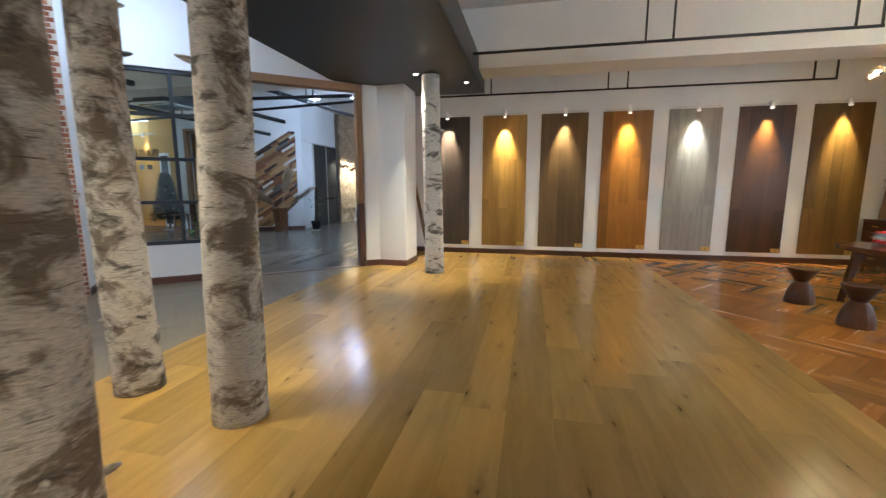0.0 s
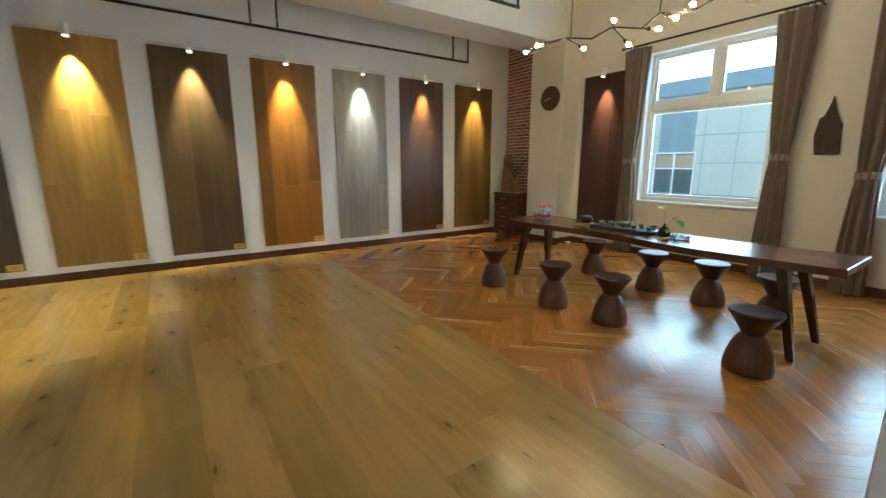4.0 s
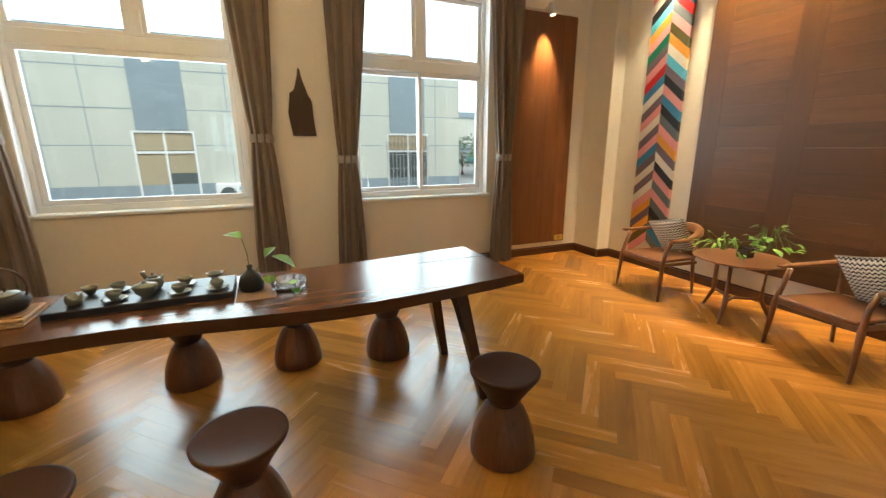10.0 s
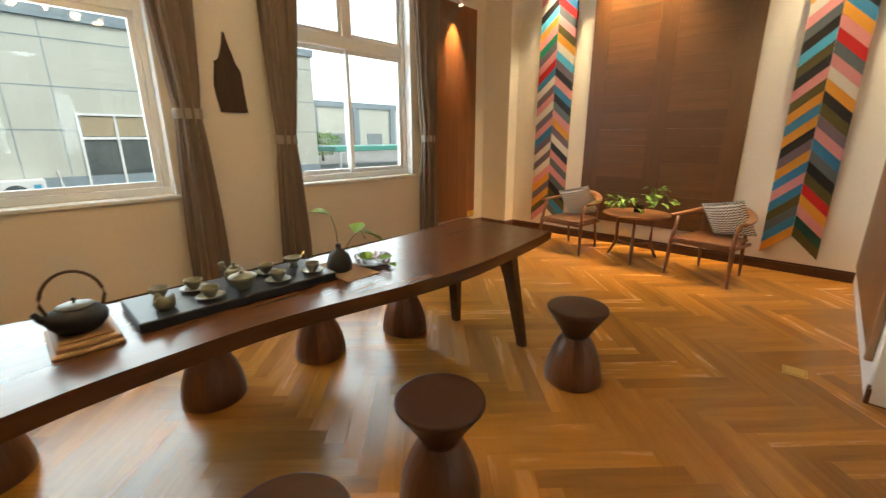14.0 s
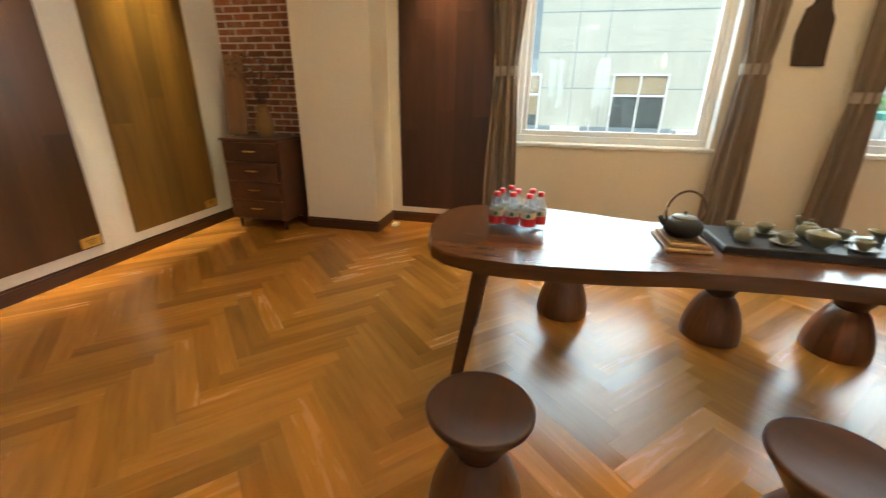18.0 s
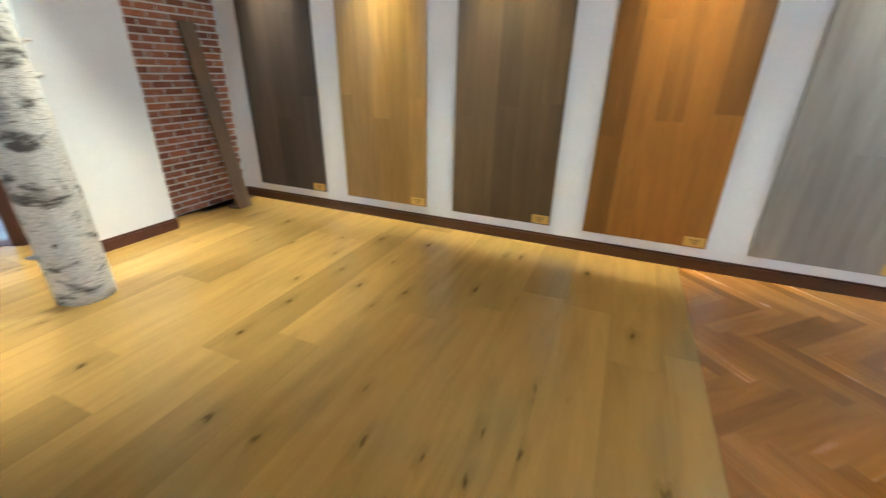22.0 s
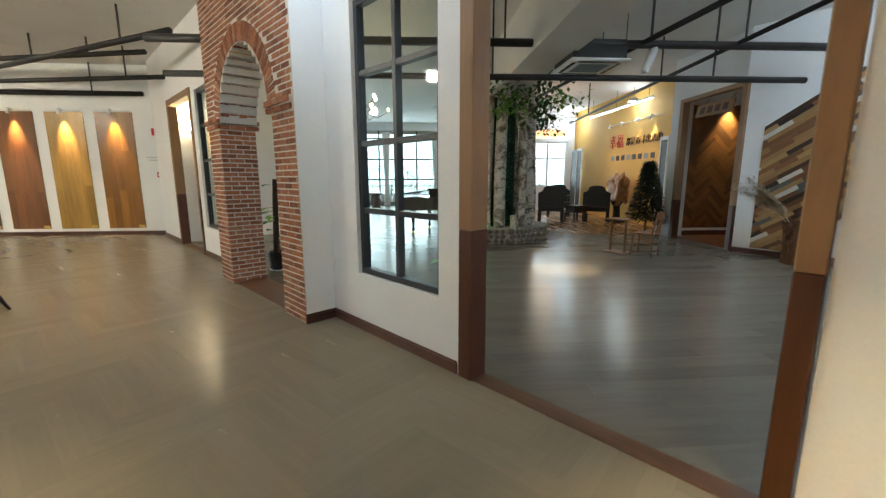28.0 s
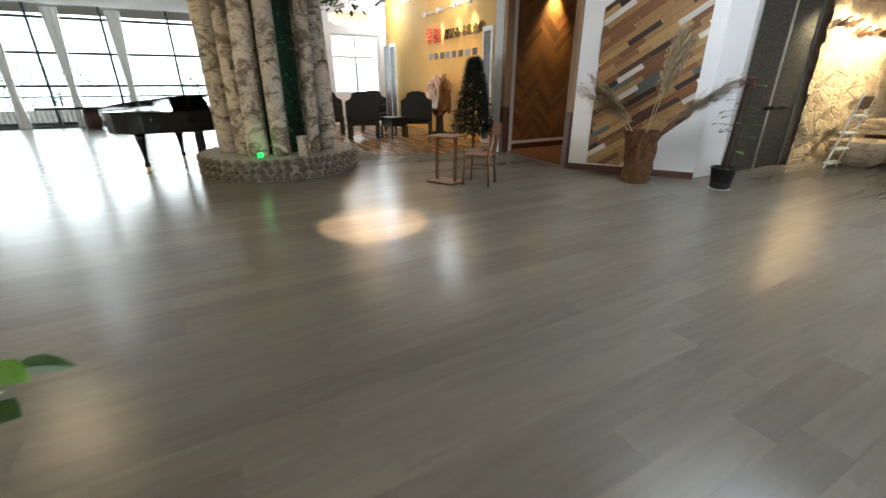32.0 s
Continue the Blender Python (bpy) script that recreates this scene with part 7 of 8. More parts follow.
part("lid", prism_bm([(x * 1.02, max(y * 1.01, -0.12)) for x, y in case if y > -0.2] + [(0.745, -0.12)], 0.0, 0.022, hinge, 0.006), BLACKL, pn, "glossy lid raised on one side")
part("lid_prop", tube_bm([(-0.6, 0.3, 0.97), (-0.58, 0.32, 1.19)], 0.008, 6), BLACKL, pn)
part("music_desk", box_bm((-0.45, -0.012, 0.0), (0.45, 0.012, 0.24), 0.006, Matrix.Translation((0, -0.28, 0.985)) @ Matrix.Rotation(radians(-28), 4, "X")), BLACKL, pn, "raised music desk")
part("keyboard", box_bm((-0.6, -0.66, 0.7), (0.6, -0.62, 0.725), 0.003), UPVC, pn, "white keys")
for x, y in ((-0.6, -0.42), (0.6, -0.42), (0.15, 0.74)):
    lg = part("leg", tube_bm([(x, y, 0.06), (x, y, 0.12), (x, y, 0.16), (x, y, 0.45), (x, y, 0.52), (x, y, 0.645)], [0.04, 0.045, 0.03, 0.06, 0.075, 0.085], 12), BLACKL, pn, "", True)
    part("castor", lathe_bm([(0.02, 0), (0.04, 0.015), (0.04, 0.045), (0.02, 0.06)], 12, Matrix.Translation((x, y, 0))), BRASS, lg, "brass castor", True)
part("pedal_post", box_bm((-0.1, -0.35, 0.06), (0.1, -0.31, 0.645), 0.008), BLACKL, pn)
bt = thing("console_table", "long black tabletop on two dark red drum bases", "table", (-22.9, 3.1, 0))
part("tabletop", prism_bm([(-0.4, -1.2), (0.4, -1.1), (0.45, 1.2), (-0.35, 1.3)], 0.66, 0.74, None, 0.01), BLACKL, bt)
for y in (0.25, 0.95):
    part("drum_base", lathe_bm([(0.2, 0.0), (0.26, 0.1), (0.28, 0.35), (0.24, 0.6), (0.2, 0.66)], 18, Matrix.Translation((0, y, 0))), SKIRT2, bt, "", True)

ct = thing("side_counter", "low tan wooden counter with a white top near the glass front", "counter", (-13.05, 3.14, 0))
part("body", box_bm((-0.25, -0.3, 0.0), (0.25, 0.3, 0.76), 0.01), TAN, ct)
part("top", box_bm((-0.3, -0.36, 0.761), (0.3, 0.36, 0.8), 0.008), UPVC, ct, "white counter top")

DINW = wood("brown_chair_wood", (0.2, 0.085, 0.035), 0.3, (0.4, 0.55), 1.5, (1, 12, 12), 0.1)
dc = thing("dining_chair", "small brown wooden chair with an upright back", "chair", pose(-9.06, 10.45, 0, 0, 0, -50))
part("seat", box_bm((-0.2, -0.2, 0.43), (0.2, 0.2, 0.455), 0.01), DINW, dc)
for x, y in ((-0.17, -0.17), (0.17, -0.17), (-0.17, 0.17), (0.17, 0.17)):
    top = 0.43 if y < 0 else 0.86
    part("leg", tube_bm([(x * 1.1, y * 1.15, 0), (x, y, 0.43), (x, y * 1.5 if y > 0 else y, top)], 0.02, 8), DINW, dc, "", True)
part("backrest", box_bm((-0.19, 0.232, 0.72), (0.19, 0.258, 0.87), 0.008), DINW, dc)
part("back_slat", box_bm((-0.05, -0.008, 0.0), (0.05, 0.008, 0.275), 0.004, Matrix.Translation((0, 0.192, 0.452)) @ Matrix.Rotation(radians(-11), 4, "X")), DINW, dc)
for x in (-0.17, 0.17):
    part("stretcher", tube_bm([(x, -0.18, 0.25), (x, 0.18, 0.25)], 0.009, 6), DINW, dc, "", True)
ts = thing("small_stand", "narrow wooden stand with a thin square top", "stand", pose(-9.39, 10.06, 0, 0, 0, 25))
part("top", box_bm((-0.24, -0.18, 0.68), (0.24, 0.18, 0.695), 0.005), DINW, ts)
part("foot", box_bm((-0.24, -0.18, 0.0), (0.24, 0.18, 0.025), 0.006), DINW, ts)
for x in (-0.17, 0.17):
    part("post", box_bm((x - 0.02, -0.02, 0.0255), (x + 0.02, 0.02, 0.679), 0.004), DINW, ts)

FIR = speckled("fir_needles", (0.008, 0.028, 0.012), 0.75, 60, 0.4, 0.0)
xt = thing("fir_tree", "decorated dark green artificial fir tree with white baubles", "christmas tree", (-11.95, 12.15, 0))
part("trunk", tube_bm([(0, 0, 0.0), (0, 0, 1.9)], [0.03, 0.012], 8), STOOLW, xt, "", True)
part("foot", lathe_bm([(0.2, 0), (0.2, 0.02), (0.03, 0.05)], 16), STEEL, xt)
q = random.Random(4)
for tier in range(13):
    z0 = 0.42 + tier * 0.117
    rad = 0.5 * (1 - (z0 - 0.35) / 1.75)
    bm = bmesh.new()
    for i in range(330):
        a, k = q.uniform(0, 6.28), q.uniform(0.15, 1.0) ** 0.6
        c = Vector((rad * k * math.cos(a), rad * k * math.sin(a), z0 + 0.12 - 0.16 * k + q.uniform(-0.04, 0.04)))
        add_leaf(bm, c, c + Vector((math.cos(a + q.uniform(-0.6, 0.6)), math.sin(a + q.uniform(-0.6, 0.6)), q.uniform(-0.5, 0.3))) * 0.14, 0.05)
    part("branch_tier", bm, FIR, xt)
    for i in range(1):
        a = q.uniform(0, 6.28)
        part("bauble", lathe_bm([(0.001, -0.02), (0.016, -0.012), (0.02, 0), (0.016, 0.012), (0.001, 0.02)], 10, Matrix.Translation((rad * math.cos(a), rad * math.sin(a), z0))), UPVC, xt, "white bauble", True)

structure("floor_platform", prism_bm([(-20, 9.4), (-12.4, 10.0), (-11.9, 11.2), (-11.78, 12.5), (-11.76, 13.29), (-20, 13.3)], -0.011, 0.012), wood("platform_oak", (0.27, 0.135, 0.045), 0.2, (0.22, 0.32), 1.0, (0.6, 6, 6)), "honey wood floor of the seating corner")


def carved_chair(m, label):
    c = thing("carved_armchair", label, "armchair", m, "carved dark armchairs")
    c.scale = (1.22, 1.15, 1.15)
    part("seat", box_bm((-0.36, -0.3, 0.38), (0.36, 0.3, 0.45), 0.015), DARKW, c)
    part("apron", box_bm((-0.34, 0.24, 0.26), (0.34, 0.28, 0.379), 0.01), DARKW, c)
    for x in (-0.31, 0.31):
        for y in (-0.25, 0.25):
            part("leg", box_bm((x - 0.045, y - 0.045, 0), (x + 0.045, y + 0.045, 0.379), 0.012), DARKW, c)
        part("armrest", box_bm((x - 0.05, -0.28, 0.62), (x + 0.05, 0.28, 0.69), 0.02), DARKW, c)
        part("arm_panel", box_bm((x - 0.02, -0.26, 0.451), (x + 0.02, 0.2, 0.619), 0.006), DARKW, c)
    back = [(-0.36, 0.45), (0.36, 0.45), (0.36, 0.85), (0.24, 0.9), (0.2, 1.02), (0.1, 1.06), (-0.1, 1.06), (-0.2, 1.02), (-0.24, 0.9), (-0.36, 0.85)]
    bm = prism_bm(back, 0.0, 0.07, Matrix.Translation((0, -0.24, 0)) @ Matrix.Rotation(math.pi / 2, 4, "X"), 0.008)
    part("backrest", bm, DARKW, c, "carved stepped backrest")
    return c


for x, y, a in ((-15.45, 10.75, 70), (-15.25, 12.3, 63), (-17.1, 10.2, 72), (-17.6, 11.8, -110)):
    carved_chair(pose(x, y, 0.012, 0, 0, a), "heavy carved dark rosewood armchair in the seating corner")
tt = thing("carved_side_table", "low carved dark rosewood table between armchairs", "table", pose(-15.2, 11.55, 0.012, 0, 0, 15))
part("tabletop", box_bm((-0.3, -0.3, 0.5), (0.3, 0.3, 0.55), 0.01), DARKW, tt)
part("box", box_bm((-0.25, -0.25, 0.3), (0.25, 0.25, 0.499), 0.008), DARKW, tt)
for x in (-0.25, 0.25):
    for y in (-0.25, 0.25):
        part("leg", box_bm((x - 0.03, y - 0.03, 0), (x + 0.03, y + 0.03, 0.299), 0.006), DARKW, tt)
sc = thing("carved_root_sculpture", "gnarled golden root sculpture on a dark stand before the yellow wall", "sculpture", (-14.95, 12.88, 0.012))
sc.scale = (1.15, 1.0, 1.1)
bm = bmesh.new()
bmesh.ops.create_icosphere(bm, subdivisions=5, radius=1.0)
for v in bm.verts:
    n1 = 1 + 0.45 * noise.noise(v.co * 1.7) + 0.25 * noise.noise(v.co * 4.0) + 0.12 * noise.noise(v.co * 11.0)
    flat = max(abs(v.co.x), abs(v.co.z)) ** -0.55
    v.co = Vector((v.co.x * 0.36 * n1 * flat, v.co.y * 0.2 * n1, 1.0 + v.co.z * 0.42 * n1 * flat))
part("figure", bm, wood("golden_root_wood", (0.36, 0.17, 0.06), 0.55, (0.35, 0.5), 1.0, (5, 5, 1.2), 0.1, bump=0.5), sc, "gnarled golden root wood", True)
part("stand", lathe_bm([(0.3, 0.0), (0.3, 0.05), (0.12, 0.12), (0.1, 0.5), (0.2, 0.6), (0.22, 0.66), (0.01, 0.66)], 20), DARKW, sc, "dark turned stand", True)
for x, y, w, lab in ((-12.9, 13.1, 0.4, "white framed lattice screen beside the pillar"), (-17.9, 12.7, 0.5, "white framed lattice screen beside the window"), (-18.9, 12.9, 0.6, "grey lattice screen in the corner")):
    s = thing("lattice_screen", lab, "screen", (x, y, 0.012), "lattice screens")
    part("panel", box_bm((-w / 2 + 0.05, -0.008, 0.1), (w / 2 - 0.05, 0.008, 2.55)), MESH, s, "dark lattice panel")
    for a, b in ((-w / 2, -w / 2 + 0.05), (w / 2 - 0.05, w / 2)):
        part("post", box_bm((a, -0.02, 0), (b, 0.02, 2.65), 0.004), UPVC if w < 0.6 else FGREY, s)
    part("rail", box_bm((-w / 2 + 0.05, -0.02, 2.55), (w / 2 - 0.05, 0.02, 2.65), 0.004), UPVC if w < 0.6 else FGREY, s)
    part("rail", box_bm((-w / 2 + 0.05, -0.02, 0), (w / 2 - 0.05, 0.02, 0.1), 0.004), UPVC if w < 0.6 else FGREY, s)
REDINK = mat("red_sign_paint", (0.55, 0.03, 0.02), 0.6)
DARKINK = mat("dark_sign_paint", (0.05, 0.03, 0.02), 0.6)


def wall_text(name, label, text, x, z, size, material):
    cu = bpy.data.curves.new(name, "FONT")
    cu.body, cu.size, cu.extrude, cu.offset = text, size, 0.012, -0.006
    cu.materials.append(material)
    o = new(name, cu)
    o.matrix_world = Matrix.Translation((x, 13.28, z)) @ Matrix.Rotation(math.pi / 2, 4, "X")
    return tagged(o, label, "lettering")


wall_text("wall_lettering", "large red brush-style wall lettering on the yellow wall", "幸福", -16.6, 2.57, 0.52, REDINK)
wall_text("wall_lettering", "smaller dark brush-style lettering on the yellow wall", "都是奋斗出来的", -15.4, 2.6, 0.3, DARKINK)
sg2 = thing("wall_lettering", "row of small dark lettering under the large characters", "lettering", (-16.4, 13.3, 2.1))
for i in range(8):
    part("stroke", box_bm((0.36 * i, -0.012, 0), (0.36 * i + 0.22, -0.002, 0.17), 0.003), DARKINK if i % 3 else FGREY, sg2)


# tall trellis plants in black pots
def pole_plant(where, label, h, seed, flower, k=1.0, kz=1.0, lean=(0.0, 0.05)):
    t = thing("pole_plant", label, "potted plant", where, "pole plants")
    pot = part("pot", lathe_bm([(0.105, 0.012), (0.12, 0.02), (0.13, 0.06), (0.125, 0.08), (0.155, 0.28), (0.165, 0.3), (0.16, 0.31), (0.145, 0.305), (0.13, 0.27)], 28, None, False), BLACKL, t, "glossy black pot", True)
    soil = part("soil", lathe_bm([(0.138, 0.262), (0.138, 0.272), (0.004, 0.28)], 20), UNDER, t, "dark soil")
    dish = part("dish", lathe_bm([(0.12, 0.0), (0.14, 0.004), (0.145, 0.016), (0.125, 0.011), (0.004, 0.01)], 24), UPVC, t, "white saucer", True)
    q = random.Random(seed)
    pole = part("moss_pole", birch_bm(0.05, h, lean, seed, 14, 40, 0.2), speckled("moss_pole_fibre", (0.05, 0.032, 0.022), 0.95, 60, 0.5, 0.6), t, "dark fibre pole", True)
    pole.location = (0, 0, 0.25 * kz)
    for ob in (pot, soil, dish):
        ob.scale = (k, k, kz)
    for i in range(22):
        a, z = q.uniform(0, 6.28), q.gauss(0.85, 0.1) if i % 3 else q.uniform(0.5, h + 0.2)
        d = Vector((math.cos(a), math.sin(a), q.uniform(-0.1, 0.3)))
        mid = Vector((lean[0], lean[1], 0)) * (z - 0.3) / h + Vector((0, 0, z))
        r0, r1 = mid + d * 0.03, mid + d * q.uniform(0.06, 0.2)
        part("stem", tube_bm([r0, r1], 0.003, 5), STEM, t)
        bm = bmesh.new()
        add_leaf(bm, r1, r1 + (d + Vector((0, 0, -0.4))).normalized() * q.uniform(0.09, 0.17), q.uniform(0.09, 0.14), 0.1, 0.15)
        part("leaf", bm, LEAF if i % 2 else DARKLEAF, t)
    if flower:
        bm = bmesh.new()
        for i in range(14):
            a = q.uniform(0, 6.28)
            c = Vector((lean[0] + 0.02 * math.cos(a), lean[1] + 0.03 * math.sin(a), h + 0.25 * kz - 0.02 + q.uniform(-0.08, 0.05)))
            add_leaf(bm, c, c + Vector((math.cos(a), math.sin(a), q.uniform(-0.8, 0.6))) * 0.1, 0.06)
        part("red_bow", bm, PAINT_MAT["red"], t, "red cloth bow")
    return t


pole_plant((-5.2, 6.24, 0), "climbing plant with red bow on a dark pole, black pot", 1.12, 61, True, 0.78, 1.3, (-0.02, 0.2))
pole_plant((-8.35, 3.62, 0), "climbing plant on a dark pole, black pot by the arch", 1.25, 62, False)
pole_plant((-7.1, 13.22, 0), "slender flowering climber, black pot beside the mesh doors", 1.2, 63, True)

# basket of pampas
bk = thing("root_basket", "rough brown root-wood basket standing by the mosaic wall", "basket", (-8.0, 12.6, 0))
bk.scale = (0.92, 0.92, 1.3)
bm = lathe_bm([(0.2, 0), (0.22, 0.03), (0.215, 0.1), (0.23, 0.16), (0.22, 0.22), (0.235, 0.28), (0.225, 0.34), (0.25, 0.4), (0.24, 0.46), (0.27, 0.53), (0.265, 0.58), (0.22, 0.57), (0.18, 0.35)], 40, None, False)
for v in bm.verts:
    k = 1 + 0.2 * noise.noise(Vector((v.co.x * 16, v.co.y * 16, v.co.z * 16))) + 0.12 * noise.noise(Vector((v.co.x * 5, v.co.y * 5, 3.0)))
    v.co.x *= k
    v.co.y *= k
part("basket", bm, speckled("root_fibre", (0.12, 0.055, 0.022), 0.95, 50, 0.6, 0.9), bk)
pg = thing("pampas_grass", "dry beige pampas plumes in the root basket", "dried grass", (-8.0, 12.6, 0.5))
q = random.Random(2)
PAMP = speckled("pampas_plume", (0.5, 0.4, 0.27), 0.95, 80, 0.3, 0.3)
for dx, dz in ((-0.75, 0.75), (-0.62, 0.85), (-0.5, 0.7), (0.3, 1.4), (0.38, 1.25), (0.95, 0.85), (0.8, 0.7)):
    e = Vector((dx * UD.x, dx * UD.y - 0.1, dz))
    part("stalk", tube_bm([(0, 0, 0), e * 0.5 + Vector((0, 0, 0.1)), e], 0.006, 5), PAMP, pg)
    bm = bmesh.new()
    d = (e - Vector((0, 0, 0.2))).normalized()
    for i in range(430):
        c = e + d * q.uniform(-0.5, 0.15) + Vector((q.gauss(0, 1), q.gauss(0, 1), q.gauss(0, 1))) * 0.035
        add_leaf(bm, c, c + (d + Vector((q.uniform(-0.5, 0.5), q.uniform(-0.5, 0.5), q.uniform(-0.9, 0.1)))) * 0.11, 0.021)
    part("plume", bm, PAMP, pg)

# ladder rack, stone bowl and stump before the stone wall
ld = thing("ladder_rack", "white slender ladder rack with a small wooden tray", "ladder", pose(-7.1, 16.6, 0, 0, 9, 0))
for y in (-0.24, 0.24):
    part("rail", box_bm((-0.012, y - 0.014, 0.0), (0.012, y + 0.014, 1.25), 0.003), UPVC, ld)
for z in (0.08, 0.33, 0.6, 0.88):
    part("rung", box_bm((-0.06, -0.225, z), (0.06, 0.225, z + 0.02), 0.003), UPVC, ld)
part("tray", box_bm((-0.02, -0.22, 1.0), (0.014, 0.22, 1.2), 0.004), TAN, ld, "brown wooden tray")
sb = thing("stone_bowl", "heavy round grey stone bowl on the floor", "bowl", (-7.0, 17.3, 0))
part("bowl", lathe_bm([(0.25, 0), (0.4, 0.15), (0.46, 0.42), (0.42, 0.44), (0.36, 0.36), (0.02, 0.3)], 28), STONE, sb, "", True)
sl_ = thing("wooden_stump", "tan wooden stump carrying stone slabs", "stump", (-6.9, 18.3, 0))
part("block", birch_bm(0.4, 0.5, (0, 0), 71, 24, 10, 0.02), TAN, sl_, "", True)
for i in range(3):
    part("slab", box_bm((-0.5 + 0.1 * i, -0.55, 0.501 + 0.09 * i), (0.4, 0.5 - 0.1 * i, 0.585 + 0.09 * i), 0.02), STONE, sl_)
for y, z in ((16.5, 2.3), (17.3, 2.2), (18.2, 2.25)):
    t = thing("wall_lamp", "warm wall lamp with driftwood on the stone wall", "wall lamp", (-7.46, y, z), "stone wall lamps")
    part("driftwood", tube_bm([(0, -0.3, -0.05), (0.06, -0.1, 0.05), (0.03, 0.1, -0.02), (0.07, 0.3, 0.06)], [0.03, 0.05, 0.045, 0.02], 8), STOOLW, t, "", True)
    part("bulb", lathe_bm([(0.001, -0.04), (0.035, 0), (0.001, 0.04)], 12, Matrix.Translation((0.08, 0, 0.08))), BULB, t, "", True)
    spot_lamp("wall_lamp_light", (-7.0, y, z + 0.12), (-7.6, y, z - 0.35), 72, WARM2, 125, 1.0, 0.06)

# ---------- hall windows ----------
gf = thing("window_5", "tall black-framed glass front of the hall", "window", (-24, 0, 0), "", "structure")
ys = [-5.6, -3.6, -1.6, 0.4, 2.2, 4.2, 6.2, 8.2, 10.2]
for y in ys:
    part("post", box_bm((-0.04, y - 0.04, 0), (0.04, y + 0.04, 3.95)), DARKF, gf)
for z in (0.02, 1.4, 2.46, 3.55):
    part("cross_bar", box_bm((-0.035, -5.6, z - 0.04), (0.035, 10.2, z + 0.04)), DARKF, gf)
for a, b in zip(ys, ys[1:]):
    for z0, z1 in ((0.06, 1.36), (1.44, 2.42), (2.5, 3.51)):
        p = part("pane", box_bm((-0.004, a + 0.04, z0), (0.004, b - 0.04, z1)), PANE, gf)
        p.visible_shadow = False
structure("wall_hall_west_head", box_bm((-24.2, -6, 3.95), (-23.9, 10.4, CEILZ)), WHITE, "white band above the glass front")
structure("wall_hall_west", box_bm((-20.3, 13.0, 0), (-20.0, 13.6, CEILZ)), WHITE, "white wall beside the back window")
structure("wall_hall_west_low", box_bm((-20.3, 10.2, 0), (-20.0, 13.0, 1.1)), WHITE, "white wall under the back window")
structure("wall_hall_west_high", box_bm((-20.3, 10.2, 3.1), (-20.0, 13.0, CEILZ)), WHITE, "white wall above the back window")
structure("wall_hall_west_left", box_bm((-20.3, 10.2, 1.1), (-20.0, 11.2, 3.1)), WHITE, "white wall left of the back window")
structure("wall_hall_west_return", box_bm((-24.0, 10.2, 0), (-20.3, 10.4, CEILZ)), WHITE, "white return wall")
bw = thing("window_6", "white framed back window of six panes", "window", (-20.1, 0, 0), "", "structure")
for y in (11.22, 12.1, 12.98):
    part("post", box_bm((-0.04, y - 0.035, 1.1), (0.04, y + 0.035, 3.1)), UPVC, bw)
for z in (1.13, 2.35, 3.07):
    part("cross_bar", box_bm((-0.038, 11.2, z - 0.035), (0.038, 13.0, z + 0.035)), UPVC, bw)
p = part("pane", box_bm((-0.003, 11.25, 1.16), (0.003, 12.95, 3.04)), PANE, bw)
p.visible_shadow = False
SHEER = speckled("white_sheer", (0.75, 0.74, 0.72), 0.9, 60, 0.05, 0.1)
for y in (1.3, 2.9, 4.6, 7.2):
    c = thing("sheer_curtain", "white gathered sheer curtain at the glass front", "curtain", (-23.7, y, 0), "sheer curtains")
    bm = bmesh.new()
    rows = []
    for k in range(16):
        z = 0.03 + 3.8 * k / 15
        w = 0.1 + 0.1 * abs(k / 15 - 0.35) * 2
        rows.append([bm.verts.new((0.05 * math.sin(a_ * 7) * 0.5 + 0.06 * math.sin(a_), w * math.cos(a_), z)) for a_ in [2 * math.pi * i / 28 for i in range(28)]])
    for a, b in zip(rows, rows[1:]):
        for i in range(28):
            bm.faces.new((a[i], a[(i + 1) % 28], b[(i + 1) % 28], b[i]))
    part("cloth", bm, SHEER, c, "", True)
rl = thing("balcony_railing", "black metal balcony railing outside the glass front", "railing", (-25.2, 0, 0))
part("rail", box_bm((-0.025, -5.6, 1.0), (0.025, 10.2, 1.05)), DARKF, rl)
part("rail", box_bm((-0.02, -5.6, -0.02), (0.02, 10.2, 0.12)), DARKF, rl)
for i in range(105):
    part("baluster", box_bm((-0.01, -5.5 + 0.15 * i, 0.121), (0.01, -5.48 + 0.15 * i, 0.999)), DARKF, rl)
structure("ground_west", prism_bm([(-500, -300), (-26.5, -300), (-26.5, 300), (-500, 300)], -3.4, -3.2), speckled("lawn", (0.09, 0.16, 0.05), 0.95, 4, 0.4, 0.2, 0.3), "green lawn outside the glass front")
structure("floor_balcony", box_bm((-26.5, -6, -0.15), (-24.05, 10.4, -0.02)), GROUND, "concrete balcony floor")
for i, (x, y) in enumerate(((-60, -6), (-64, 3), (-58, 9), (-62, 16), (-66, -14), (-70, 24))):
    shrub(x, y, -3.2, 4.2, 7.0, 10 + i, "leafy green tree outside the glass front")

# ---------- hall ceiling: pipes, lamps, air unit ----------
def hall_pipe(a, b, r=0.04):
    pipe_run("ceiling_pipe", [a, b], r, "black painted service pipe under the hall ceiling", [tuple(Vector(a).lerp(Vector(b), k)) for k in (0.15, 0.5, 0.85)])


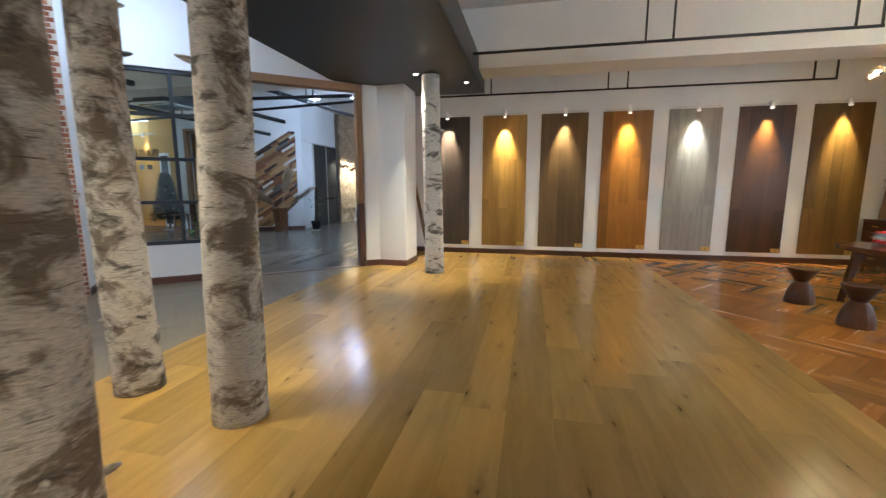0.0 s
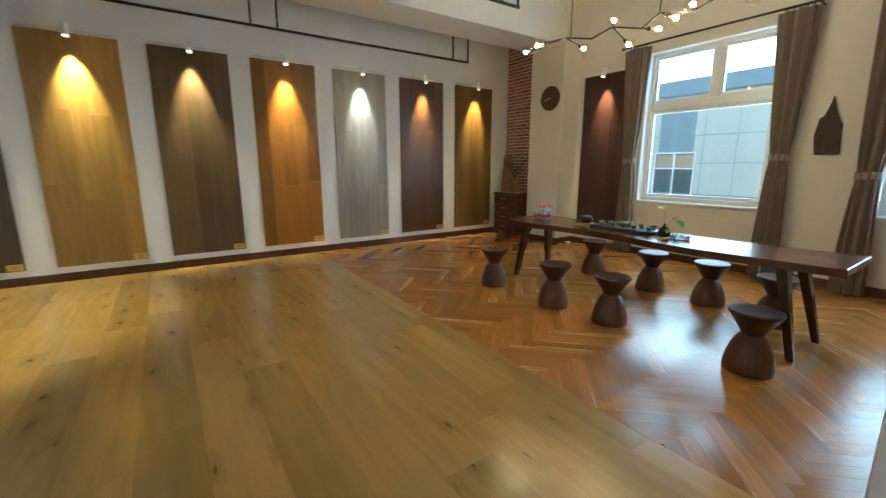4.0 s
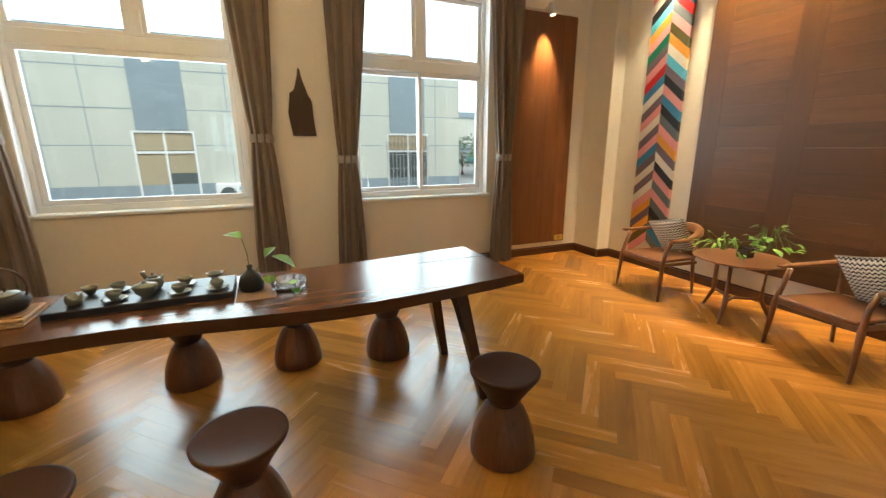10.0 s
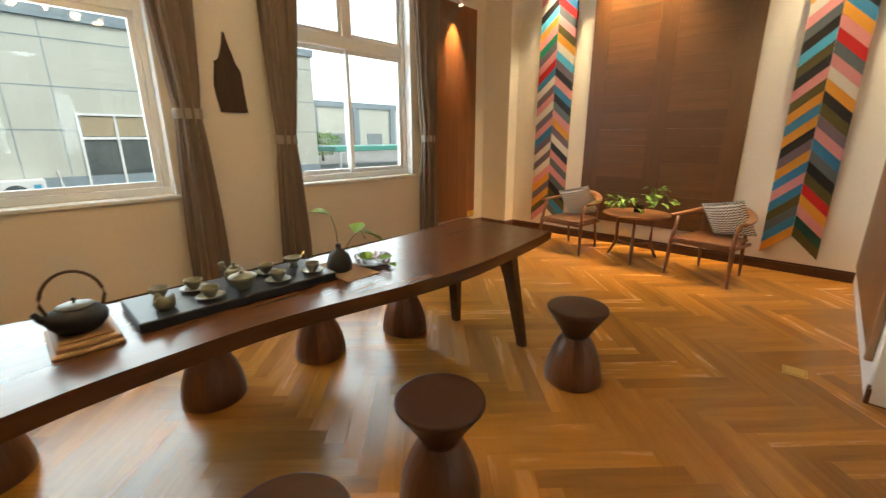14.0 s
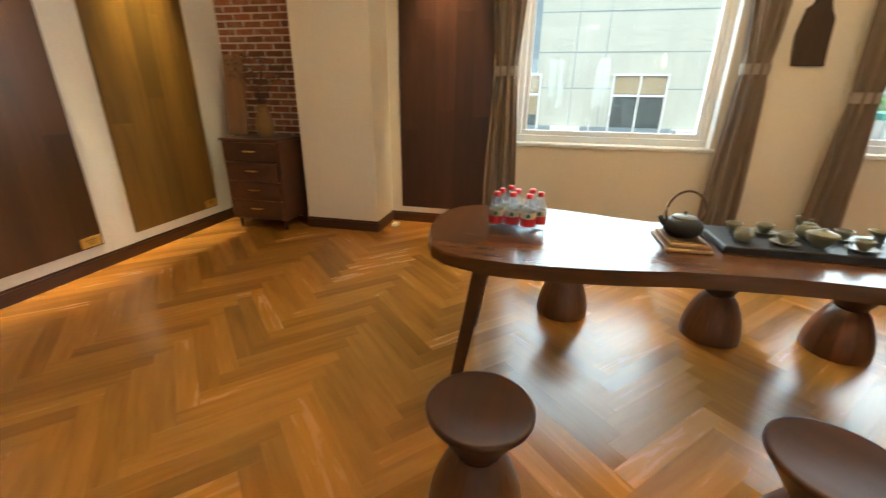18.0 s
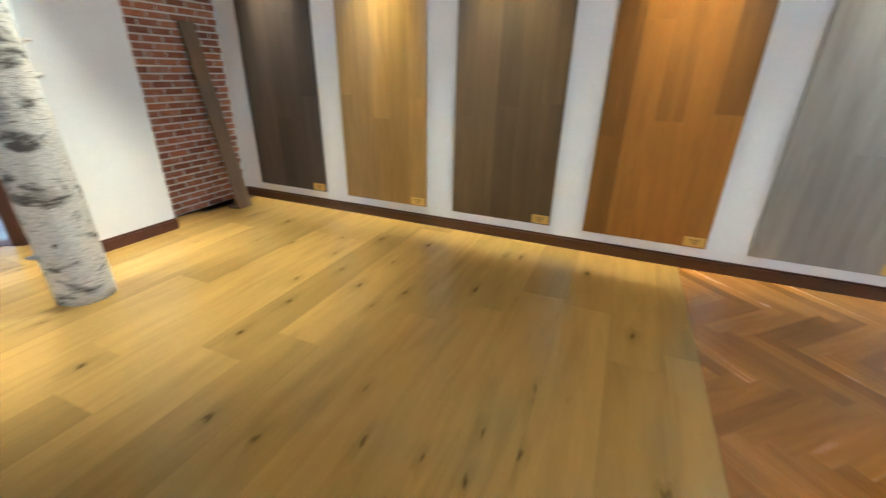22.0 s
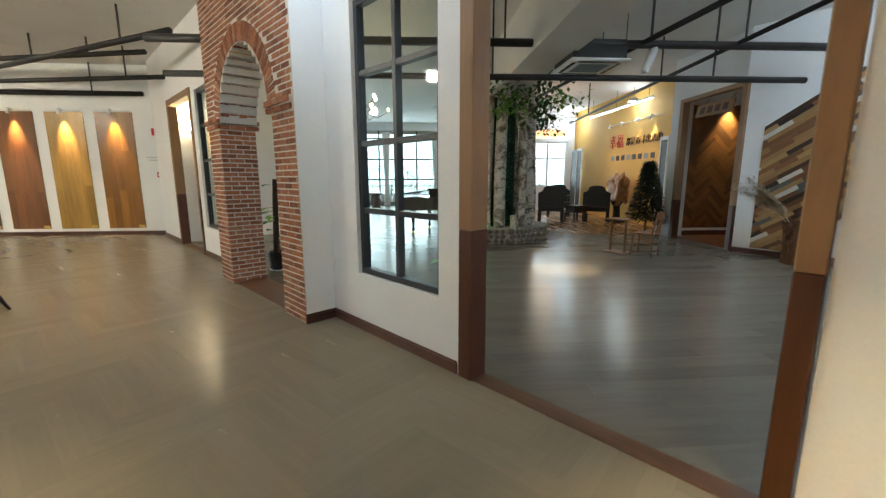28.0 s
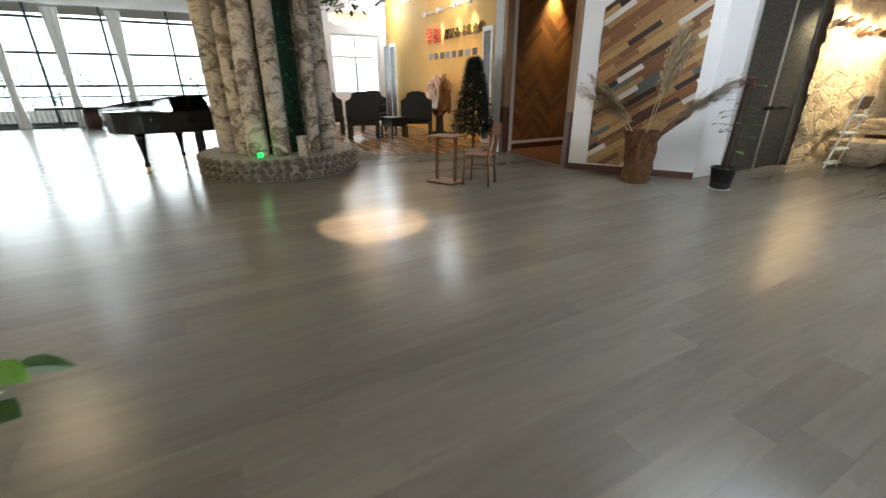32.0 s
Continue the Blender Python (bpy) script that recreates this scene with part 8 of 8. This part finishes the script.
hall_pipe((-8.2, 2.0, 3.55), (-7.7, 12.6, 3.5), 0.06)
hall_pipe((-8.6, 2.0, 3.15), (-8.1, 12.4, 3.1), 0.05)
hall_pipe((-16, 9.0, 3.6), (-4.0, 9.6, 3.5), 0.04)
hall_pipe((-16, 11.5, 3.4), (-4.0, 10.6, 3.6), 0.035)
hall_pipe((-6.6, 6.5, 3.75), (-5.2, 16.0, 3.7), 0.05)
hall_pipe((-12.9, -8.0, 3.72), (-11.2, 1.0, 3.68), 0.05)
hall_pipe((-12.6, -8.0, 4.05), (-10.6, 0.6, 4.0), 0.05)
hall_pipe((-13.0, -5.5, 3.95), (-8.5, 2.2, 3.75), 0.05)
hall_pipe((-12.9, -0.9, 3.62), (-12.9, -8.9, 3.62), 0.06)
au = thing("ceiling_air_unit", "white square ceiling air-conditioning cassette hung from black rods", "air conditioner", (-8.25, 8.75, 3.3))
part("panel", box_bm((-0.47, -0.47, -0.04), (0.47, 0.47, 0.0), 0.015), UPVC, au)
part("grille", box_bm((-0.24, -0.24, -0.048), (0.24, 0.24, -0.0405), 0.003), FGREY, au, "grey intake grille")
for i in range(4):
    m = Matrix.Rotation(math.pi / 2 * i, 4, "Z")
    part("slot", box_bm((-0.32, 0.33, -0.043), (0.32, 0.39, -0.0405), 0.001, m), FDARK, au, "dark air slot")
part("body", box_bm((-0.42, -0.42, 0.001), (0.42, 0.42, 0.28), 0.01), PIPE, au)
for x in (-0.4, 0.4):
    for y in (-0.4, 0.4):
        part("rod", tube_bm([(x, y, 0.28), (x, y, CEILZ - 3.3)], 0.008, 6), PIPE, au)
pj = thing("floor_projector", "white ceiling projector casting a round sign on the floor", "projector", (-7.86, 9.55, 3.3))
aim = (Vector((-7.97, 8.43, 0)) - Vector((-7.86, 9.55, 3.25))).normalized()
m = (-aim).to_track_quat("Z", "Y").to_matrix().to_4x4()
part("barrel", lathe_bm([(0.05, -0.2), (0.06, -0.19), (0.065, 0.1), (0.05, 0.2), (0.01, 0.21)], 18, m), LAMPW, pj, "", True)
part("bracket", box_bm((-0.015, -0.015, 0.1), (0.015, 0.015, CEILZ - 3.3), 0.002), PIPE, pj)
spot_lamp("floor_projector_beam", Vector((-7.86, 9.55, 3.3)) + aim * 0.23, (-7.97, 8.43, 0), 400, (1.0, 0.72, 0.45), 19.5, 0.05, 0.012)
# d, g and h are unseen fill lamps, added to brighten the two halls
for x, y, z, w, lab in ((-14.6, 13.0, 3.9, 24, "a"), (-19.0, 12.8, 3.95, 30, "b"), (-4.7, 4.75, 3.75, 22, "c"), (-4.9, 11.9, 3.95, 95, "d"), (-16.0, 4.0, 3.9, 10, "e"), (-6.0, 11.5, 3.9, 14, "f"), (-8.5, -5.5, 3.95, 220, "g"), (-5.7, -0.7, 3.95, 150, "h")):
    t = thing("ceiling_lamp", "round white ceiling lamp, lit, seen or added fill", "ceiling lamp", (x, y, z), "cool ceiling lamps")
    part("shade", lathe_bm([(0.16, 0.0), (0.17, 0.02), (0.1, 0.1), (0.03, 0.14)], 24, None, False), LAMPW, t, "", True)
    part("bulb", lathe_bm([(0.001, -0.06), (0.05, -0.04), (0.06, 0.0), (0.03, 0.06)], 16), COOLBULB, t, "", True)
    part("rod", tube_bm([(0, 0, 0.13), (0, 0, CEILZ - z)], 0.008, 6), PIPE, t)
    point_lamp("ceiling_lamp_light", (x, y, z - 0.1), w, (0.8, 0.89, 1.0) if y > 0 else (1.0, 0.86, 0.66), 0.14 if y < 0 else 0.35)
tb = thing("tube_light", "long white tube light along the top of the yellow wall", "tube light", (-15.0, 12.75, 3.75))
part("tube", box_bm((-2.2, -0.03, -0.03), (1.9, 0.03, 0.0), 0.008), TUBEGLOW, tb, "glowing tube")
part("housing", box_bm((-2.2, -0.05, 0.001), (1.9, 0.05, 0.05), 0.006), LAMPW, tb)
for x in (-2.0, -0.2, 1.7):
    part("hanger", tube_bm([(x, 0, 0.05), (x, 0, CEILZ - 3.75)], 0.006, 6), PIPE, tb)
for x in (-16.4, -15.6, -14.6, -13.8):
    spotlight("x", Matrix.Translation((x, 13.3, 3.35)), 75, (1.0, 0.7, 0.35))
rgl = thing("woven_pendant", "wide woven rattan ring pendant lamp, lit", "pendant lamp", (-15.3, 10.54, 2.95))
RAT = glowing("lit_rattan", (0.85, 0.45, 0.2), 1.3)
part("shade", lathe_bm([(0.42, -0.1), (0.52, -0.06), (0.52, 0.06), (0.4, 0.1), (0.2, 0.13)], 36, None, False), RAT, rgl, "", True)
part("cord", tube_bm([(0, 0, 0.12), (0, 0, CEILZ - 2.95)], 0.006, 6), PIPE, rgl)
part("bulb", lathe_bm([(0.001, -0.05), (0.06, 0), (0.001, 0.05)], 14), BULB, rgl, "", True)
point_lamp("pendant_light", (-15.3, 10.54, 2.8), 12, WARM2, 0.4)
hc = thing("bulb_chandelier", "hall chandelier of many small warm bulbs on black arms", "chandelier", (-9.6, 4.9, 2.75))
part("stem", tube_bm([(0, 0, 0), (0, 0, CEILZ - 2.75)], 0.012, 8), PIPE, hc)
for i in range(12):
    a = 2 * math.pi * i / 12
    rr, zz = (0.55, 0.0) if i % 2 else (0.35, 0.22)
    arm = part("arm", tube_bm([(0, 0, 0.1), (rr * 0.6 * math.cos(a), rr * 0.6 * math.sin(a), zz - 0.12), (rr * math.cos(a), rr * math.sin(a), zz)], 0.008, 6), PIPE, hc, "", True)
    part("bulb", lathe_bm([(0.001, 0.0), (0.025, 0.03), (0.02, 0.06), (0.001, 0.075)], 10, Matrix.Translation((rr * math.cos(a), rr * math.sin(a), zz))), BULB, arm, "glowing bulb", True)
point_lamp("chandelier_light", (-9.6, 4.9, 2.6), 9, WARM2, 0.3)

# white cross wall and octagon lamp beyond the second doorway
structure("wall_cross", box_bm((-8.8, 0.16, 0), (-8.6, 2.6, CEILZ), 0, DM), WHITE, "white cross wall beyond the second doorway")
ol = thing("octagon_lamp", "black octagon wire wall lamp with two lit globes", "wall lamp", DM @ Matrix.Translation((-8.6, 0.42, 2.92)))
ring = [(0.1, 0.26 * math.cos(math.pi / 8 + math.pi / 4 * i), 0.4 * math.sin(math.pi / 8 + math.pi / 4 * i)) for i in range(9)]
part("ring", tube_bm(ring, 0.012, 6), PIPE, ol)
part("bracket", box_bm((0.001, -0.02, -0.02), (0.1, 0.02, 0.02), 0.003), PIPE, ol)
for z in (-0.2, 0.16):
    part("globe", lathe_bm([(0.001, -0.09), (0.06, -0.07), (0.09, 0), (0.06, 0.07), (0.001, 0.09)], 16, Matrix.Translation((0.1, 0.03, z))), BULB, ol, "glowing globe", True)
point_lamp("octagon_lamp_light", slant(-8.35, 0.45, 2.92), 12, WARM2, 0.1)

# carved board over the herringbone panel
cs = thing("carved_sign", "tan carved wooden sign board above the herringbone panel", "sign", pose(-10.25, 12.46, 2.86, -12, 0, 0))
part("board", box_bm((-0.55, -0.02, 0.0), (0.55, 0.02, 0.27), 0.008), TAN, cs)
for i in range(4):
    part("glyph", box_bm((-0.42 + 0.23 * i, -0.026, 0.06), (-0.27 + 0.23 * i, -0.0205, 0.21), 0.002), SKIRT, cs, "dark carved character")
for x in (-0.4, 0.4):
    part("hanger", tube_bm([(x, 0, 0.26), (x, 0.1, 0.42)], 0.006, 6), PIPE, cs)
